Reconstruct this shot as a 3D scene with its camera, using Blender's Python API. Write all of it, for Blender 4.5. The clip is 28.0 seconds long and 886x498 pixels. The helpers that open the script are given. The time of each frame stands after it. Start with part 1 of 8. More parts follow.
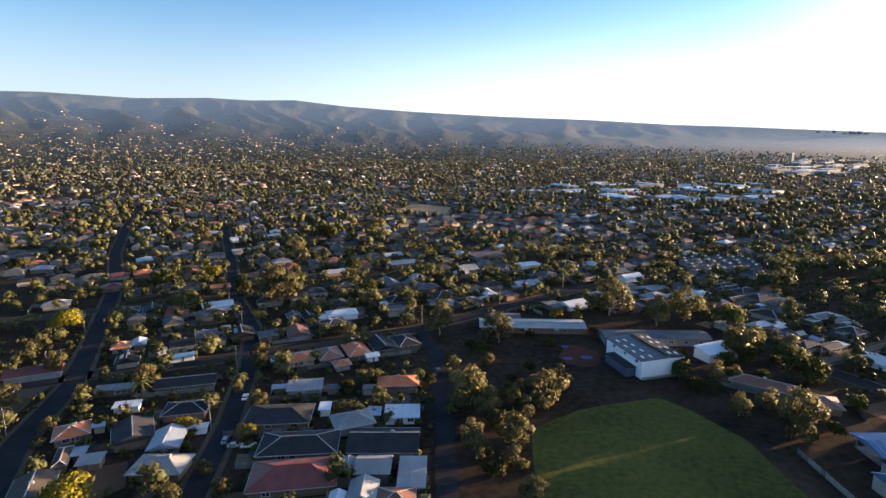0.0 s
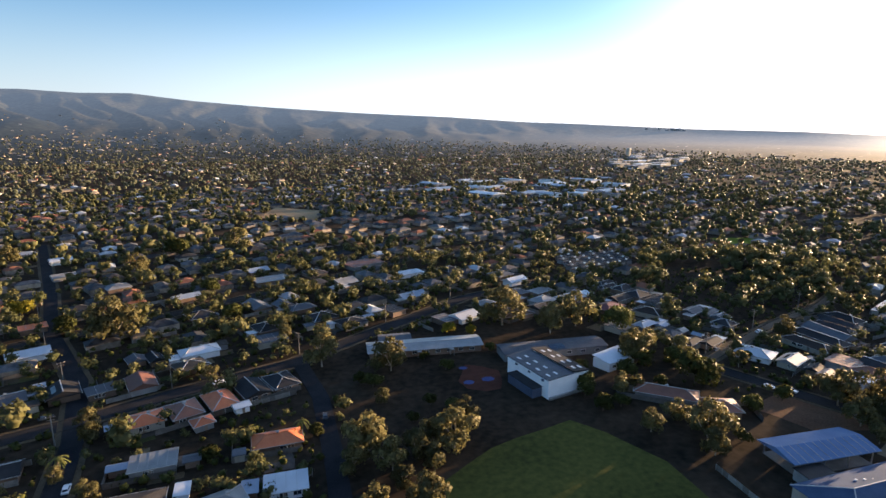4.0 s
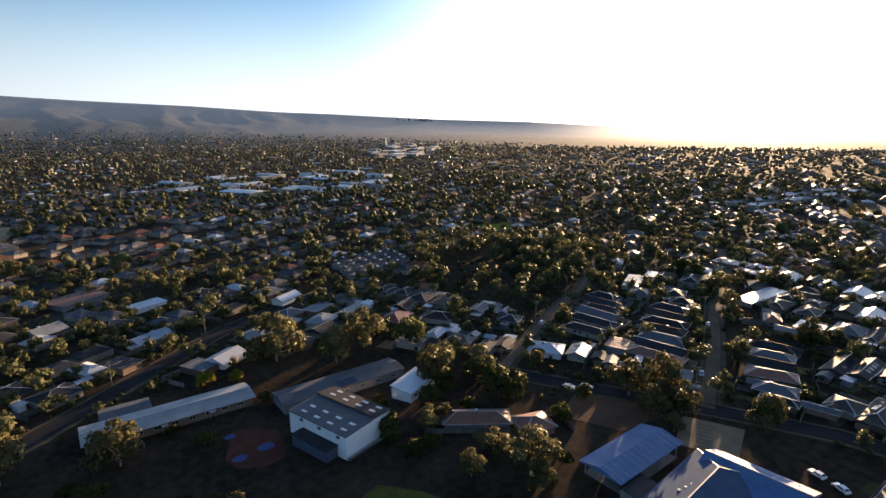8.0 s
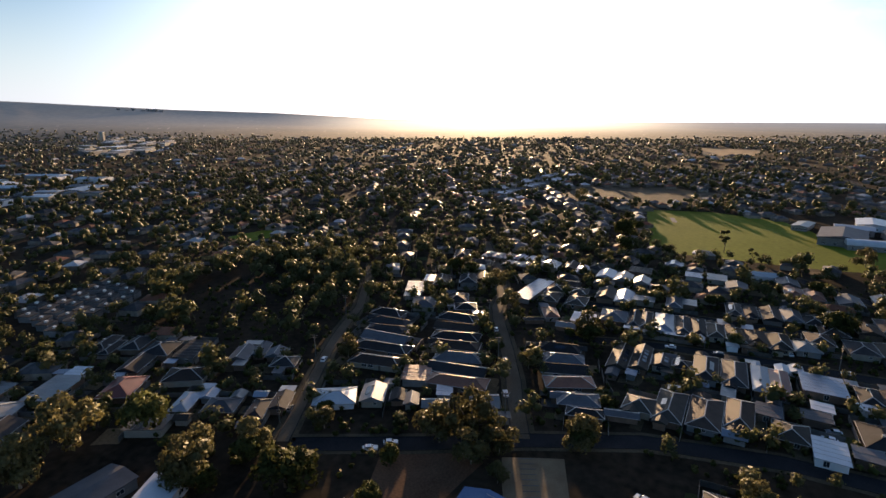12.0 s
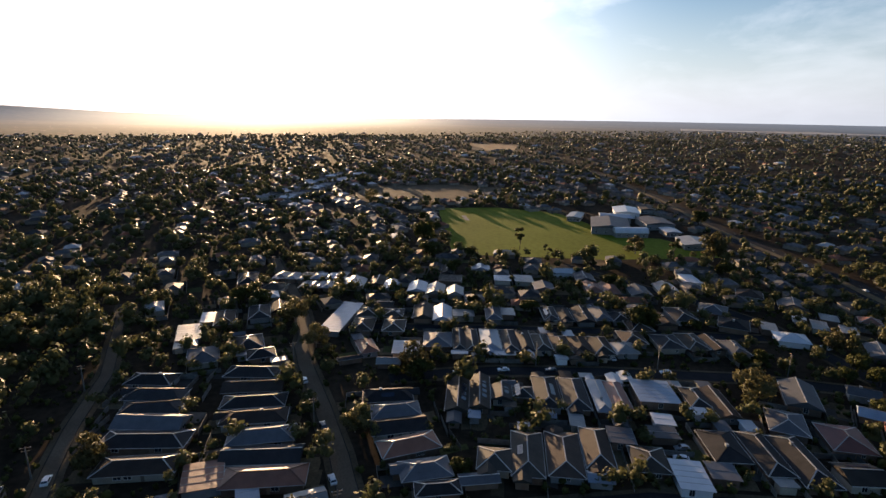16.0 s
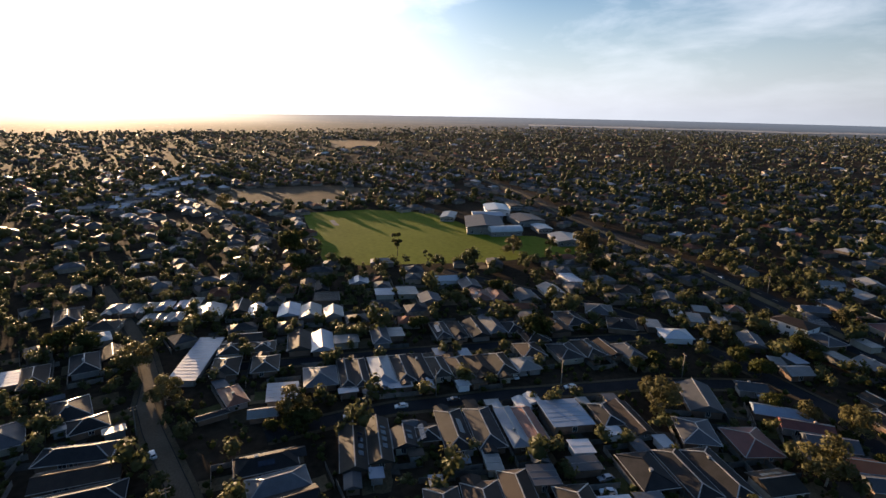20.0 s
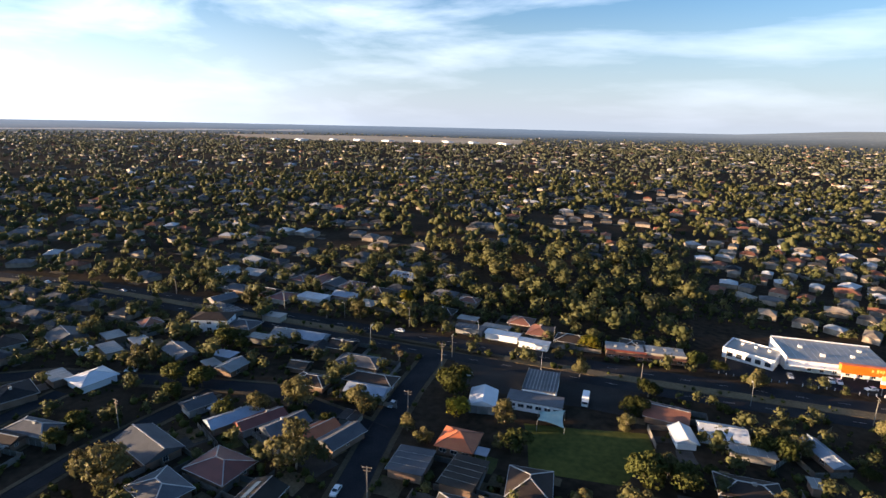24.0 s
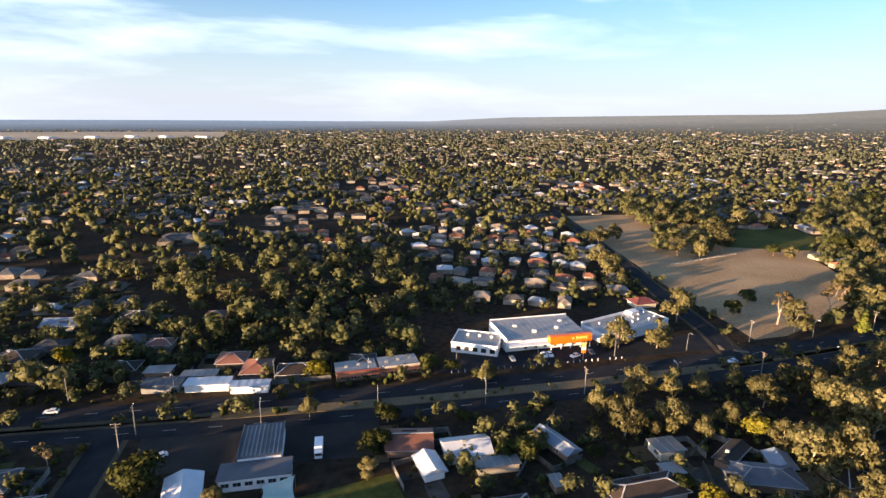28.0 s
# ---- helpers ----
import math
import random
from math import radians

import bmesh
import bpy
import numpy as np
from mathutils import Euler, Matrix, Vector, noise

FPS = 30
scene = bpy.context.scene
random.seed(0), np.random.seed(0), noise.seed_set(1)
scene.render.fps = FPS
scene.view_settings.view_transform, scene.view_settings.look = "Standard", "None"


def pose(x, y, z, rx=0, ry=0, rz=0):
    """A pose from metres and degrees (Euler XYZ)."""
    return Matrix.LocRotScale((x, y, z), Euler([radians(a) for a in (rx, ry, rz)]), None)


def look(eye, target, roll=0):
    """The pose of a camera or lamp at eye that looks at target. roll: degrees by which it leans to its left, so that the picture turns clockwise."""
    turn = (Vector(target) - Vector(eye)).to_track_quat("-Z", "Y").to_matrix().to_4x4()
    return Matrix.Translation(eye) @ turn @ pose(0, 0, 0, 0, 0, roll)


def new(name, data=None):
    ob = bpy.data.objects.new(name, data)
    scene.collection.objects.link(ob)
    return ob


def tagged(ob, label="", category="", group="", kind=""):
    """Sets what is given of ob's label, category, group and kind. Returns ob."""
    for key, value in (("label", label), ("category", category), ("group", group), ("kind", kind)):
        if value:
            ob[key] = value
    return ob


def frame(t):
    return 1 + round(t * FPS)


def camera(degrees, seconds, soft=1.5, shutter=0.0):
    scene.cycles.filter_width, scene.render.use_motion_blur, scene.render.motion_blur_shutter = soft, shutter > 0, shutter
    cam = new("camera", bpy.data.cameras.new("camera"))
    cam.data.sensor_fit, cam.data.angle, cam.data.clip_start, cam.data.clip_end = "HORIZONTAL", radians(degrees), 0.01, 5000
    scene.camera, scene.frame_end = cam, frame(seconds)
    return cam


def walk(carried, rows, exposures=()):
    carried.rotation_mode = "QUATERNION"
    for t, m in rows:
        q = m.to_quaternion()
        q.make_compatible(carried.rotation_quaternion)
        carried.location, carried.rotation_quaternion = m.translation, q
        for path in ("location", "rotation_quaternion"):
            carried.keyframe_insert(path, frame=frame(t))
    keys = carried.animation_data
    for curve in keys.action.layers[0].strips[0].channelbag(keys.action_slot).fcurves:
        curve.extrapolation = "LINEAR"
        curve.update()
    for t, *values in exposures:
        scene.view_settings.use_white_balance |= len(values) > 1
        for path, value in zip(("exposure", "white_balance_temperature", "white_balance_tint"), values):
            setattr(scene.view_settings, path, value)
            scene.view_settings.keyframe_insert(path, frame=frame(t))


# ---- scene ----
cam = camera(78.34, 28.0, 1.5)
PATH = [
    (0, (0.00, 0.00, 90.00), (0.00, 97.99, 70.05), -0.11),
    (0.5, (-1.88, 3.11, 90.30), (-0.41, 101.09, 70.36), 0.04),
    (1, (-3.09, 6.01, 90.71), (-0.78, 103.98, 70.79), -0.02),
    (1.5, (-4.01, 9.22, 91.18), (-0.80, 107.12, 71.06), 0.01),
    (2, (-4.65, 12.48, 91.57), (0.50, 110.27, 71.32), -0.07),
    (2.5, (-4.93, 16.05, 91.96), (5.80, 113.33, 71.47), -0.20),
    (3, (-4.94, 20.21, 92.18), (10.85, 116.79, 71.60), -0.20),
    (3.5, (-4.78, 24.73, 92.16), (15.35, 120.49, 71.57), -0.20),
    (5.5, (-0.55, 44.28, 92.72), (36.15, 134.90, 71.74), -0.45),
    (6, (1.26, 49.45, 92.81), (43.88, 137.38, 71.57), -0.53),
    (6.5, (3.21, 54.50, 92.82), (51.14, 139.63, 71.47), -0.50),
    (7, (5.31, 59.26, 92.93), (57.68, 141.63, 71.18), -0.49),
    (7.5, (7.88, 64.14, 92.81), (64.81, 143.37, 70.85), -0.44),
    (8, (10.82, 68.90, 92.81), (72.02, 144.73, 70.33), -0.44),
    (8.5, (14.00, 73.58, 92.97), (79.27, 145.81, 70.09), -0.38),
    (9, (17.48, 77.89, 93.16), (86.64, 146.28, 69.93), -0.36),
    (9.5, (21.24, 81.98, 93.27), (94.10, 146.36, 69.88), -0.37),
    (10, (24.90, 85.91, 93.56), (101.05, 146.29, 70.03), -0.28),
    (10.5, (28.61, 89.75, 93.91), (108.06, 145.69, 70.29), -0.25),
    (11, (32.93, 93.37, 94.29), (115.27, 144.90, 70.50), -0.29),
    (11.5, (37.47, 96.92, 94.61), (122.52, 143.68, 70.53), -0.20),
    (12, (41.65, 100.30, 94.97), (129.07, 142.36, 70.73), -0.18),
    (12.5, (46.35, 103.45, 95.12), (135.80, 140.88, 70.71), -0.07),
    (13, (51.55, 106.65, 95.17), (143.00, 138.84, 70.67), -0.01),
    (13.5, (56.86, 109.68, 95.15), (150.27, 135.53, 70.51), 0.10),
    (15.5, (78.10, 119.73, 95.35), (174.26, 128.59, 69.37), 0.67),
    (16, (82.63, 121.25, 95.37), (179.41, 125.41, 70.54), 0.66),
    (16.5, (86.11, 122.70, 95.47), (182.76, 122.72, 69.79), 0.85),
    (17, (90.00, 123.94, 95.78), (186.73, 121.25, 70.57), 0.78),
    (17.5, (93.32, 124.87, 96.03), (189.73, 117.83, 70.42), 1.02),
    (18, (96.99, 125.85, 96.37), (193.23, 116.26, 70.98), 0.97),
    (18.5, (100.59, 126.59, 96.48), (196.26, 112.37, 71.11), 1.03),
    (19, (104.35, 127.12, 96.42), (199.62, 110.47, 71.00), 1.01),
    (19.5, (108.02, 127.43, 96.44), (202.79, 107.91, 71.20), 1.06),
    (20, (111.41, 127.61, 96.32), (205.94, 107.02, 71.05), 1.03),
    (20.5, (115.21, 127.55, 95.95), (209.31, 104.65, 71.02), 1.02),
    (22.5, (130.08, 122.48, 94.55), (198.34, 53.54, 70.33), 1.25),
    (23, (132.76, 119.96, 94.10), (189.09, 40.82, 70.37), 1.42),
    (23.5, (135.24, 116.72, 93.80), (177.71, 29.25, 70.45), 1.56),
    (24, (137.05, 113.05, 93.76), (165.41, 20.01, 70.52), 1.49),
    (24.5, (138.41, 108.98, 93.80), (152.70, 12.76, 70.62), 1.54),
    (25, (138.95, 104.79, 93.99), (139.91, 7.53, 70.75), 1.57),
    (25.5, (138.67, 100.26, 94.48), (125.64, 3.90, 71.13), 1.64),
    (26, (137.95, 95.79, 94.73), (115.09, 1.33, 71.18), 1.81),
    (26.5, (136.98, 91.10, 94.66), (114.35, -3.37, 70.91), 1.64),
    (27, (135.96, 86.23, 94.53), (114.07, -8.37, 70.61), 1.29),
    (27.5, (135.15, 81.51, 94.41), (113.89, -13.20, 70.39), 1.09),
    (28, (133.83, 76.65, 94.18), (113.16, -18.20, 70.18), 0.83),
]
walk(cam, [(t, look(eye, target, roll)) for t, eye, target, roll in PATH], ((0, 2.42, 6550, 13), (4, 2.3, 6650, 13), (8, 1.85, 6800, 14), (12, 1.42, 6850, 15), (17, 1.3, 6850, 15), (20.5, 1.4, 6750, 14), (23, 1.95, 6350, 12), (25.5, 2.22, 6500, 13), (28, 2.35, 6600, 14)))

# ---- light ----
SUN_AZ, SUN_EL = radians(69), radians(4.5)
SUN_DIR = Vector((math.sin(SUN_AZ) * math.cos(SUN_EL), math.cos(SUN_AZ) * math.cos(SUN_EL), math.sin(SUN_EL)))
sun = new("sun", bpy.data.lights.new("sun", "SUN"))
sun.data.energy, sun.data.angle, sun.data.color = 4.7, radians(0.6), (1.0, 0.69, 0.40)
sun.matrix_world = look(SUN_DIR * 900, (0, 0, 0))

world = bpy.data.worlds.new("evening_sky")
scene.world = world
world.use_nodes = True
wn, wl = world.node_tree.nodes, world.node_tree.links
wn.clear()


def wnode(kind, **sets):
    n = wn.new(kind)
    for key, value in sets.items():
        n.inputs[key].default_value = value
    return n


sky = wn.new("ShaderNodeTexSky")
sky.sky_type, sky.sun_disc = "NISHITA", False
sky.sun_elevation, sky.sun_rotation = SUN_EL, SUN_AZ
sky.air_density, sky.dust_density, sky.ozone_density = 1.0, 0.45, 3.0
wcoord = wn.new("ShaderNodeTexCoord")
# thin high cloud in long streaks
wmap = wn.new("ShaderNodeMapping")
wmap.inputs["Scale"].default_value = (1.3, 3.2, 9.0)
wmap.inputs["Rotation"].default_value = (0, 0, radians(25))
wl.new(wcoord.outputs["Generated"], wmap.inputs["Vector"])
cloud = wnode("ShaderNodeTexNoise", Scale=1.7, Detail=6.0, Roughness=0.55, Distortion=0.25)
wl.new(wmap.outputs["Vector"], cloud.inputs["Vector"])
cramp = wn.new("ShaderNodeMapRange")
cramp.inputs["From Min"].default_value, cramp.inputs["From Max"].default_value = 0.46, 0.86
wl.new(cloud.outputs["Fac"], cramp.inputs["Value"])
# the cloud lies to the south-west of the sun only
side = wn.new("ShaderNodeVectorMath")
side.operation = "DOT_PRODUCT"
side.inputs[1].default_value = (0.60, -0.80, 0.0)
wl.new(wcoord.outputs["Generated"], side.inputs[0])
sramp = wn.new("ShaderNodeMapRange")
sramp.inputs["From Min"].default_value, sramp.inputs["From Max"].default_value = 0.0, 0.75
sramp.inputs["To Max"].default_value = 0.42
wl.new(side.outputs["Value"], sramp.inputs["Value"])
cmul, clow = wn.new("ShaderNodeMath"), wn.new("ShaderNodeMath")
cmul.operation = clow.operation = "MULTIPLY"
wl.new(cramp.outputs["Result"], clow.inputs[0])
wl.new(sramp.outputs["Result"], clow.inputs[1])
wl.new(clow.outputs["Value"], cmul.inputs[0])
cmix = wn.new("ShaderNodeMixRGB")
cmix.inputs["Color2"].default_value = (9.6, 9.9, 10.6, 1)
wl.new(cmul.outputs["Value"], cmix.inputs["Fac"])
bluer = wn.new("ShaderNodeVectorMath")
bluer.operation = "MULTIPLY"
bluer.inputs[1].default_value = (0.925, 1.0, 1.12)
wl.new(sky.outputs["Color"], bluer.inputs[0])
wl.new(bluer.outputs["Vector"], cmix.inputs["Color1"])
# pale haze low over the land, brighter on the sun's side
split = wn.new("ShaderNodeSeparateXYZ")
wl.new(wcoord.outputs["Generated"], split.inputs["Vector"])
toward = wn.new("ShaderNodeVectorMath")
toward.operation = "DOT_PRODUCT"
toward.inputs[1].default_value = SUN_DIR
wl.new(wcoord.outputs["Generated"], toward.inputs[0])


def smooth(source, lo, hi, first, last):
    n = wn.new("ShaderNodeMapRange")
    n.interpolation_type = "SMOOTHSTEP"
    for key, value in (("From Min", lo), ("From Max", hi), ("To Min", first), ("To Max", last)):
        n.inputs[key].default_value = value
    wl.new(source, n.inputs["Value"])
    return n.outputs["Result"]


def scaled(colour, amount):
    n = wn.new("ShaderNodeVectorMath")
    n.operation = "SCALE"
    n.inputs[0].default_value = colour
    wl.new(amount, n.inputs["Scale"])
    return n.outputs["Vector"]


wl.new(smooth(split.outputs["Z"], 0.55, 1.0, 1.0, 0.0), cmul.inputs[1])
haze = scaled((2.05, 2.35, 2.8), smooth(toward.outputs["Value"], -0.1, 0.85, 1.0, 2.0))
hazemix = wn.new("ShaderNodeMixRGB")
wl.new(smooth(split.outputs["Z"], -0.03, 0.24, 0.85, 0.0), hazemix.inputs["Fac"])
wl.new(cmix.outputs["Color"], hazemix.inputs["Color1"])
wl.new(haze, hazemix.inputs["Color2"])
# the white glare round the sun
near_sun = wn.new("ShaderNodeMapRange")
near_sun.inputs["From Min"].default_value, near_sun.inputs["From Max"].default_value = 0.70, 1.0
wl.new(toward.outputs["Value"], near_sun.inputs["Value"])
falloff = wn.new("ShaderNodeMath")
falloff.operation = "POWER"
falloff.inputs[1].default_value = 2.8
wl.new(near_sun.outputs["Result"], falloff.inputs[0])
glare = scaled((8.0, 8.3, 8.9), falloff.outputs["Value"])
skysum = wn.new("ShaderNodeVectorMath")
skysum.operation = "ADD"
wl.new(hazemix.outputs["Color"], skysum.inputs[0])
wl.new(glare, skysum.inputs[1])
background = wnode("ShaderNodeBackground", Strength=0.082)
wout = wn.new("ShaderNodeOutputWorld")
wl.new(skysum.outputs["Vector"], background.inputs["Color"])
wl.new(background.outputs["Background"], wout.inputs["Surface"])

# ---- materials ----


def material(name, c1, c2, rough=0.7, scale=0.6, fine=6.0, metal=0.0, bump=0.0, rand=0.0, island=0.0, spec=0.5, leaf=0.0, streak=(1, 1, 1), glow=0.0):
    """A surface in two tones: broad stains and fine grain, with a shift from object to object or from piece to piece."""
    m = bpy.data.materials.new(name)
    m.use_nodes = True
    n, l = m.node_tree.nodes, m.node_tree.links
    p = n["Principled BSDF"]
    out = n["Material Output"]
    co = n.new("ShaderNodeTexCoord")
    mp = n.new("ShaderNodeMapping")
    mp.inputs["Scale"].default_value = streak
    l.new(co.outputs["Object"], mp.inputs["Vector"])
    broad, grain = n.new("ShaderNodeTexNoise"), n.new("ShaderNodeTexNoise")
    broad.inputs["Scale"].default_value, grain.inputs["Scale"].default_value = scale, fine
    broad.inputs["Detail"].default_value, grain.inputs["Detail"].default_value = 4, 5
    for t in (broad, grain):
        l.new(mp.outputs["Vector"], t.inputs["Vector"])
    add = n.new("ShaderNodeMath")
    add.operation = "ADD"
    l.new(broad.outputs["Fac"], add.inputs[0])
    l.new(grain.outputs["Fac"], add.inputs[1])
    rng = n.new("ShaderNodeMapRange")
    rng.inputs["From Min"].default_value, rng.inputs["From Max"].default_value = 0.72, 1.28
    l.new(add.outputs["Value"], rng.inputs["Value"])
    mix = n.new("ShaderNodeMixRGB")
    mix.inputs["Color1"].default_value, mix.inputs["Color2"].default_value = (*c1, 1), (*c2, 1)
    l.new(rng.outputs["Result"], mix.inputs["Fac"])
    colour = mix.outputs["Color"]
    for amount, node, socket in ((rand, "ShaderNodeObjectInfo", "Random"), (island, "ShaderNodeNewGeometry", "Random Per Island")):
        if amount:
            src = n.new(node)
            val = n.new("ShaderNodeMapRange")
            val.inputs["To Min"].default_value, val.inputs["To Max"].default_value = 1 - amount, 1 + amount
            l.new(src.outputs[socket], val.inputs["Value"])
            hue = n.new("ShaderNodeHueSaturation")
            l.new(val.outputs["Result"], hue.inputs["Value"])
            l.new(colour, hue.inputs["Color"])
            colour = hue.outputs["Color"]
    l.new(colour, p.inputs["Base Color"])
    p.inputs["Roughness"].default_value, p.inputs["Metallic"].default_value = rough, metal
    p.inputs["Specular IOR Level"].default_value = spec
    if bump:
        b = n.new("ShaderNodeBump")
        b.inputs["Strength"].default_value, b.inputs["Distance"].default_value = bump, 0.1
        l.new(grain.outputs["Fac"], b.inputs["Height"])
        l.new(b.outputs["Normal"], p.inputs["Normal"])
    if leaf:
        tr = n.new("ShaderNodeBsdfTranslucent")
        l.new(colour, tr.inputs["Color"])
        mx = n.new("ShaderNodeMixShader")
        mx.inputs["Fac"].default_value = leaf
        l.new(p.outputs["BSDF"], mx.inputs[1])
        l.new(tr.outputs["BSDF"], mx.inputs[2])
        l.new(mx.outputs["Shader"], out.inputs["Surface"])
    return m


ROOFS = {
    "charcoal": material("charcoal_roof", (0.021, 0.021, 0.0225), (0.044, 0.043, 0.045), 0.7, 0.25, 5, rand=0.35, bump=0.15, spec=0.12),
    "bluegrey": material("blue_grey_roof", (0.070, 0.074, 0.083), (0.118, 0.123, 0.135), 0.6, 0.25, 5, rand=0.3, bump=0.15, spec=0.18),
    "paleblue": material("pale_blue_roof", (0.17, 0.215, 0.275), (0.27, 0.315, 0.38), 0.36, 0.25, 5, rand=0.2, bump=0.1),
    "pale": material("pale_grey_roof", (0.15, 0.15, 0.148), (0.25, 0.25, 0.242), 0.42, 0.25, 5, rand=0.3, bump=0.1),
    "white": material("white_roof", (0.44, 0.46, 0.49), (0.58, 0.60, 0.62), 0.36, 0.2, 5, rand=0.12, bump=0.05),
    "tan": material("tan_roof", (0.036, 0.032, 0.028), (0.066, 0.058, 0.049), 0.7, 0.25, 5, rand=0.3, bump=0.2, spec=0.12),
    "brown": material("brown_tile_roof", (0.036, 0.027, 0.023), (0.064, 0.048, 0.039), 0.7, 0.3, 7, rand=0.3, bump=0.3, spec=0.12),
    "terracotta": material("terracotta_roof", (0.15, 0.058, 0.036), (0.24, 0.10, 0.06), 0.6, 0.3, 7, rand=0.3, bump=0.3),
    "orange": material("orange_tile_roof", (0.42, 0.105, 0.038), (0.55, 0.17, 0.065), 0.6, 0.3, 7, rand=0.2, bump=0.3),
    "darkred": material("dark_red_roof", (0.105, 0.028, 0.021), (0.17, 0.048, 0.035), 0.5, 0.3, 7, rand=0.25, bump=0.25),
}
ROOF_WORDS = {"charcoal": "charcoal grey", "bluegrey": "blue-grey steel", "paleblue": "pale blue steel", "pale": "pale grey", "white": "white", "tan": "sandy tan", "brown": "brown tiled", "terracotta": "weathered terracotta", "orange": "orange tiled", "darkred": "dark red"}
BRICK = material("house_brick", (0.13, 0.08, 0.055), (0.22, 0.145, 0.10), 0.85, 0.4, 9, rand=0.3, bump=0.2)
CREAM = material("cream_render", (0.30, 0.265, 0.21), (0.42, 0.38, 0.31), 0.8, 0.4, 6, rand=0.2)
GREYWALL = material("grey_render", (0.15, 0.15, 0.15), (0.25, 0.245, 0.24), 0.8, 0.4, 6, rand=0.3)
WHITEWALL = material("white_wall", (0.68, 0.69, 0.70), (0.80, 0.80, 0.80), 0.6, 0.3, 5, rand=0.06)
NAVY = material("navy_cladding", (0.05, 0.07, 0.11), (0.09, 0.11, 0.16), 0.5, 0.4, 6)
CAPPING = material("ridge_capping", (0.28, 0.27, 0.255), (0.44, 0.425, 0.40), 0.35, 0.6, 8, rand=0.3)
GUTTER = material("gutter_paint", (0.26, 0.255, 0.24), (0.42, 0.41, 0.385), 0.4, 0.5, 8, rand=0.3)
GLASS = material("window_glass", (0.02, 0.025, 0.03), (0.04, 0.045, 0.055), 0.06, 0.4, 3, spec=0.8)
FRAME = material("window_frame", (0.62, 0.62, 0.60), (0.74, 0.74, 0.72), 0.4, 0.8, 8)
DOORPAINT = material("door_paint", (0.12, 0.09, 0.07), (0.24, 0.18, 0.13), 0.5, 0.8, 8, rand=0.4)
SOLAR = material("solar_panel", (0.012, 0.016, 0.03), (0.03, 0.035, 0.055), 0.12, 1.2, 9, spec=0.7)
STEEL = material("galvanised_steel", (0.34, 0.35, 0.36), (0.48, 0.49, 0.50), 0.35, 1.0, 9, metal=0.7)
FENCE = material("fence_sheet", (0.10, 0.095, 0.085), (0.26, 0.24, 0.21), 0.55, 0.5, 8, rand=0.45)
FENCE_LINE = material("pale_fence_sheet", (0.07, 0.065, 0.06), (0.20, 0.185, 0.165), 0.6, 0.5, 8, island=0.5)
TIMBER = material("weathered_timber", (0.14, 0.10, 0.07), (0.24, 0.18, 0.13), 0.8, 1.0, 9, rand=0.2)
CONCRETE = material("concrete", (0.10, 0.097, 0.09), (0.18, 0.172, 0.16), 0.8, 0.3, 6, rand=0.15)
ASPHALT = material("asphalt", (0.017, 0.018, 0.021), (0.036, 0.036, 0.038), 0.9, 0.12, 3.0, bump=0.1, spec=0.04)
OLD_ASPHALT = material("worn_asphalt", (0.027, 0.025, 0.023), (0.052, 0.046, 0.041), 0.9, 0.1, 2.5, bump=0.1, spec=0.04)
LANE = material("tan_worn_lane", (0.085, 0.067, 0.047), (0.15, 0.118, 0.083), 0.9, 0.1, 2.0, bump=0.1, spec=0.08)
LINE = material("road_paint", (0.22, 0.22, 0.21), (0.42, 0.42, 0.40), 0.6, 1.0, 8)
SOIL = material("ground_soil", (0.019, 0.015, 0.0105), (0.060, 0.043, 0.029), 0.95, 0.035, 0.35, bump=0.3, spec=0.02)
VERGE = material("dry_verge", (0.052, 0.042, 0.027), (0.12, 0.092, 0.058), 0.95, 0.07, 1.2, bump=0.3, spec=0.1)
MEDIAN = material("median_dry_grass", (0.10, 0.078, 0.048), (0.19, 0.148, 0.09), 0.95, 0.1, 1.2, bump=0.3, spec=0.04)
PADDOCK = material("dry_paddock_grass", (0.27, 0.17, 0.088), (0.44, 0.31, 0.175), 0.95, 0.03, 0.6, bump=0.3, spec=0.05)
LAWN = material("watered_grass", (0.040, 0.047, 0.013), (0.105, 0.105, 0.026), 0.95, 0.03, 0.5, bump=0.3, spec=0.05)
OVALGRASS = material("oval_grass", (0.125, 0.15, 0.014), (0.20, 0.225, 0.028), 0.95, 0.02, 0.3, bump=0.3, spec=0.05)
EARTH = material("bare_red_earth", (0.09, 0.048, 0.028), (0.17, 0.098, 0.06), 0.95, 0.08, 1.4, bump=0.3, spec=0.05)
PLAY_RED = material("red_play_surface", (0.060, 0.022, 0.014), (0.10, 0.037, 0.023), 0.9, 0.3, 3, spec=0.1)
TAN_COURT = material("tan_paved_yard", (0.16, 0.115, 0.07), (0.25, 0.19, 0.12), 0.9, 0.2, 3, spec=0.1)
BARK = material("gum_bark", (0.22, 0.17, 0.12), (0.42, 0.36, 0.29), 0.85, 1.0, 6, rand=0.3)
DARKBARK = material("dark_bark", (0.07, 0.05, 0.035), (0.14, 0.10, 0.07), 0.9, 1.0, 6)
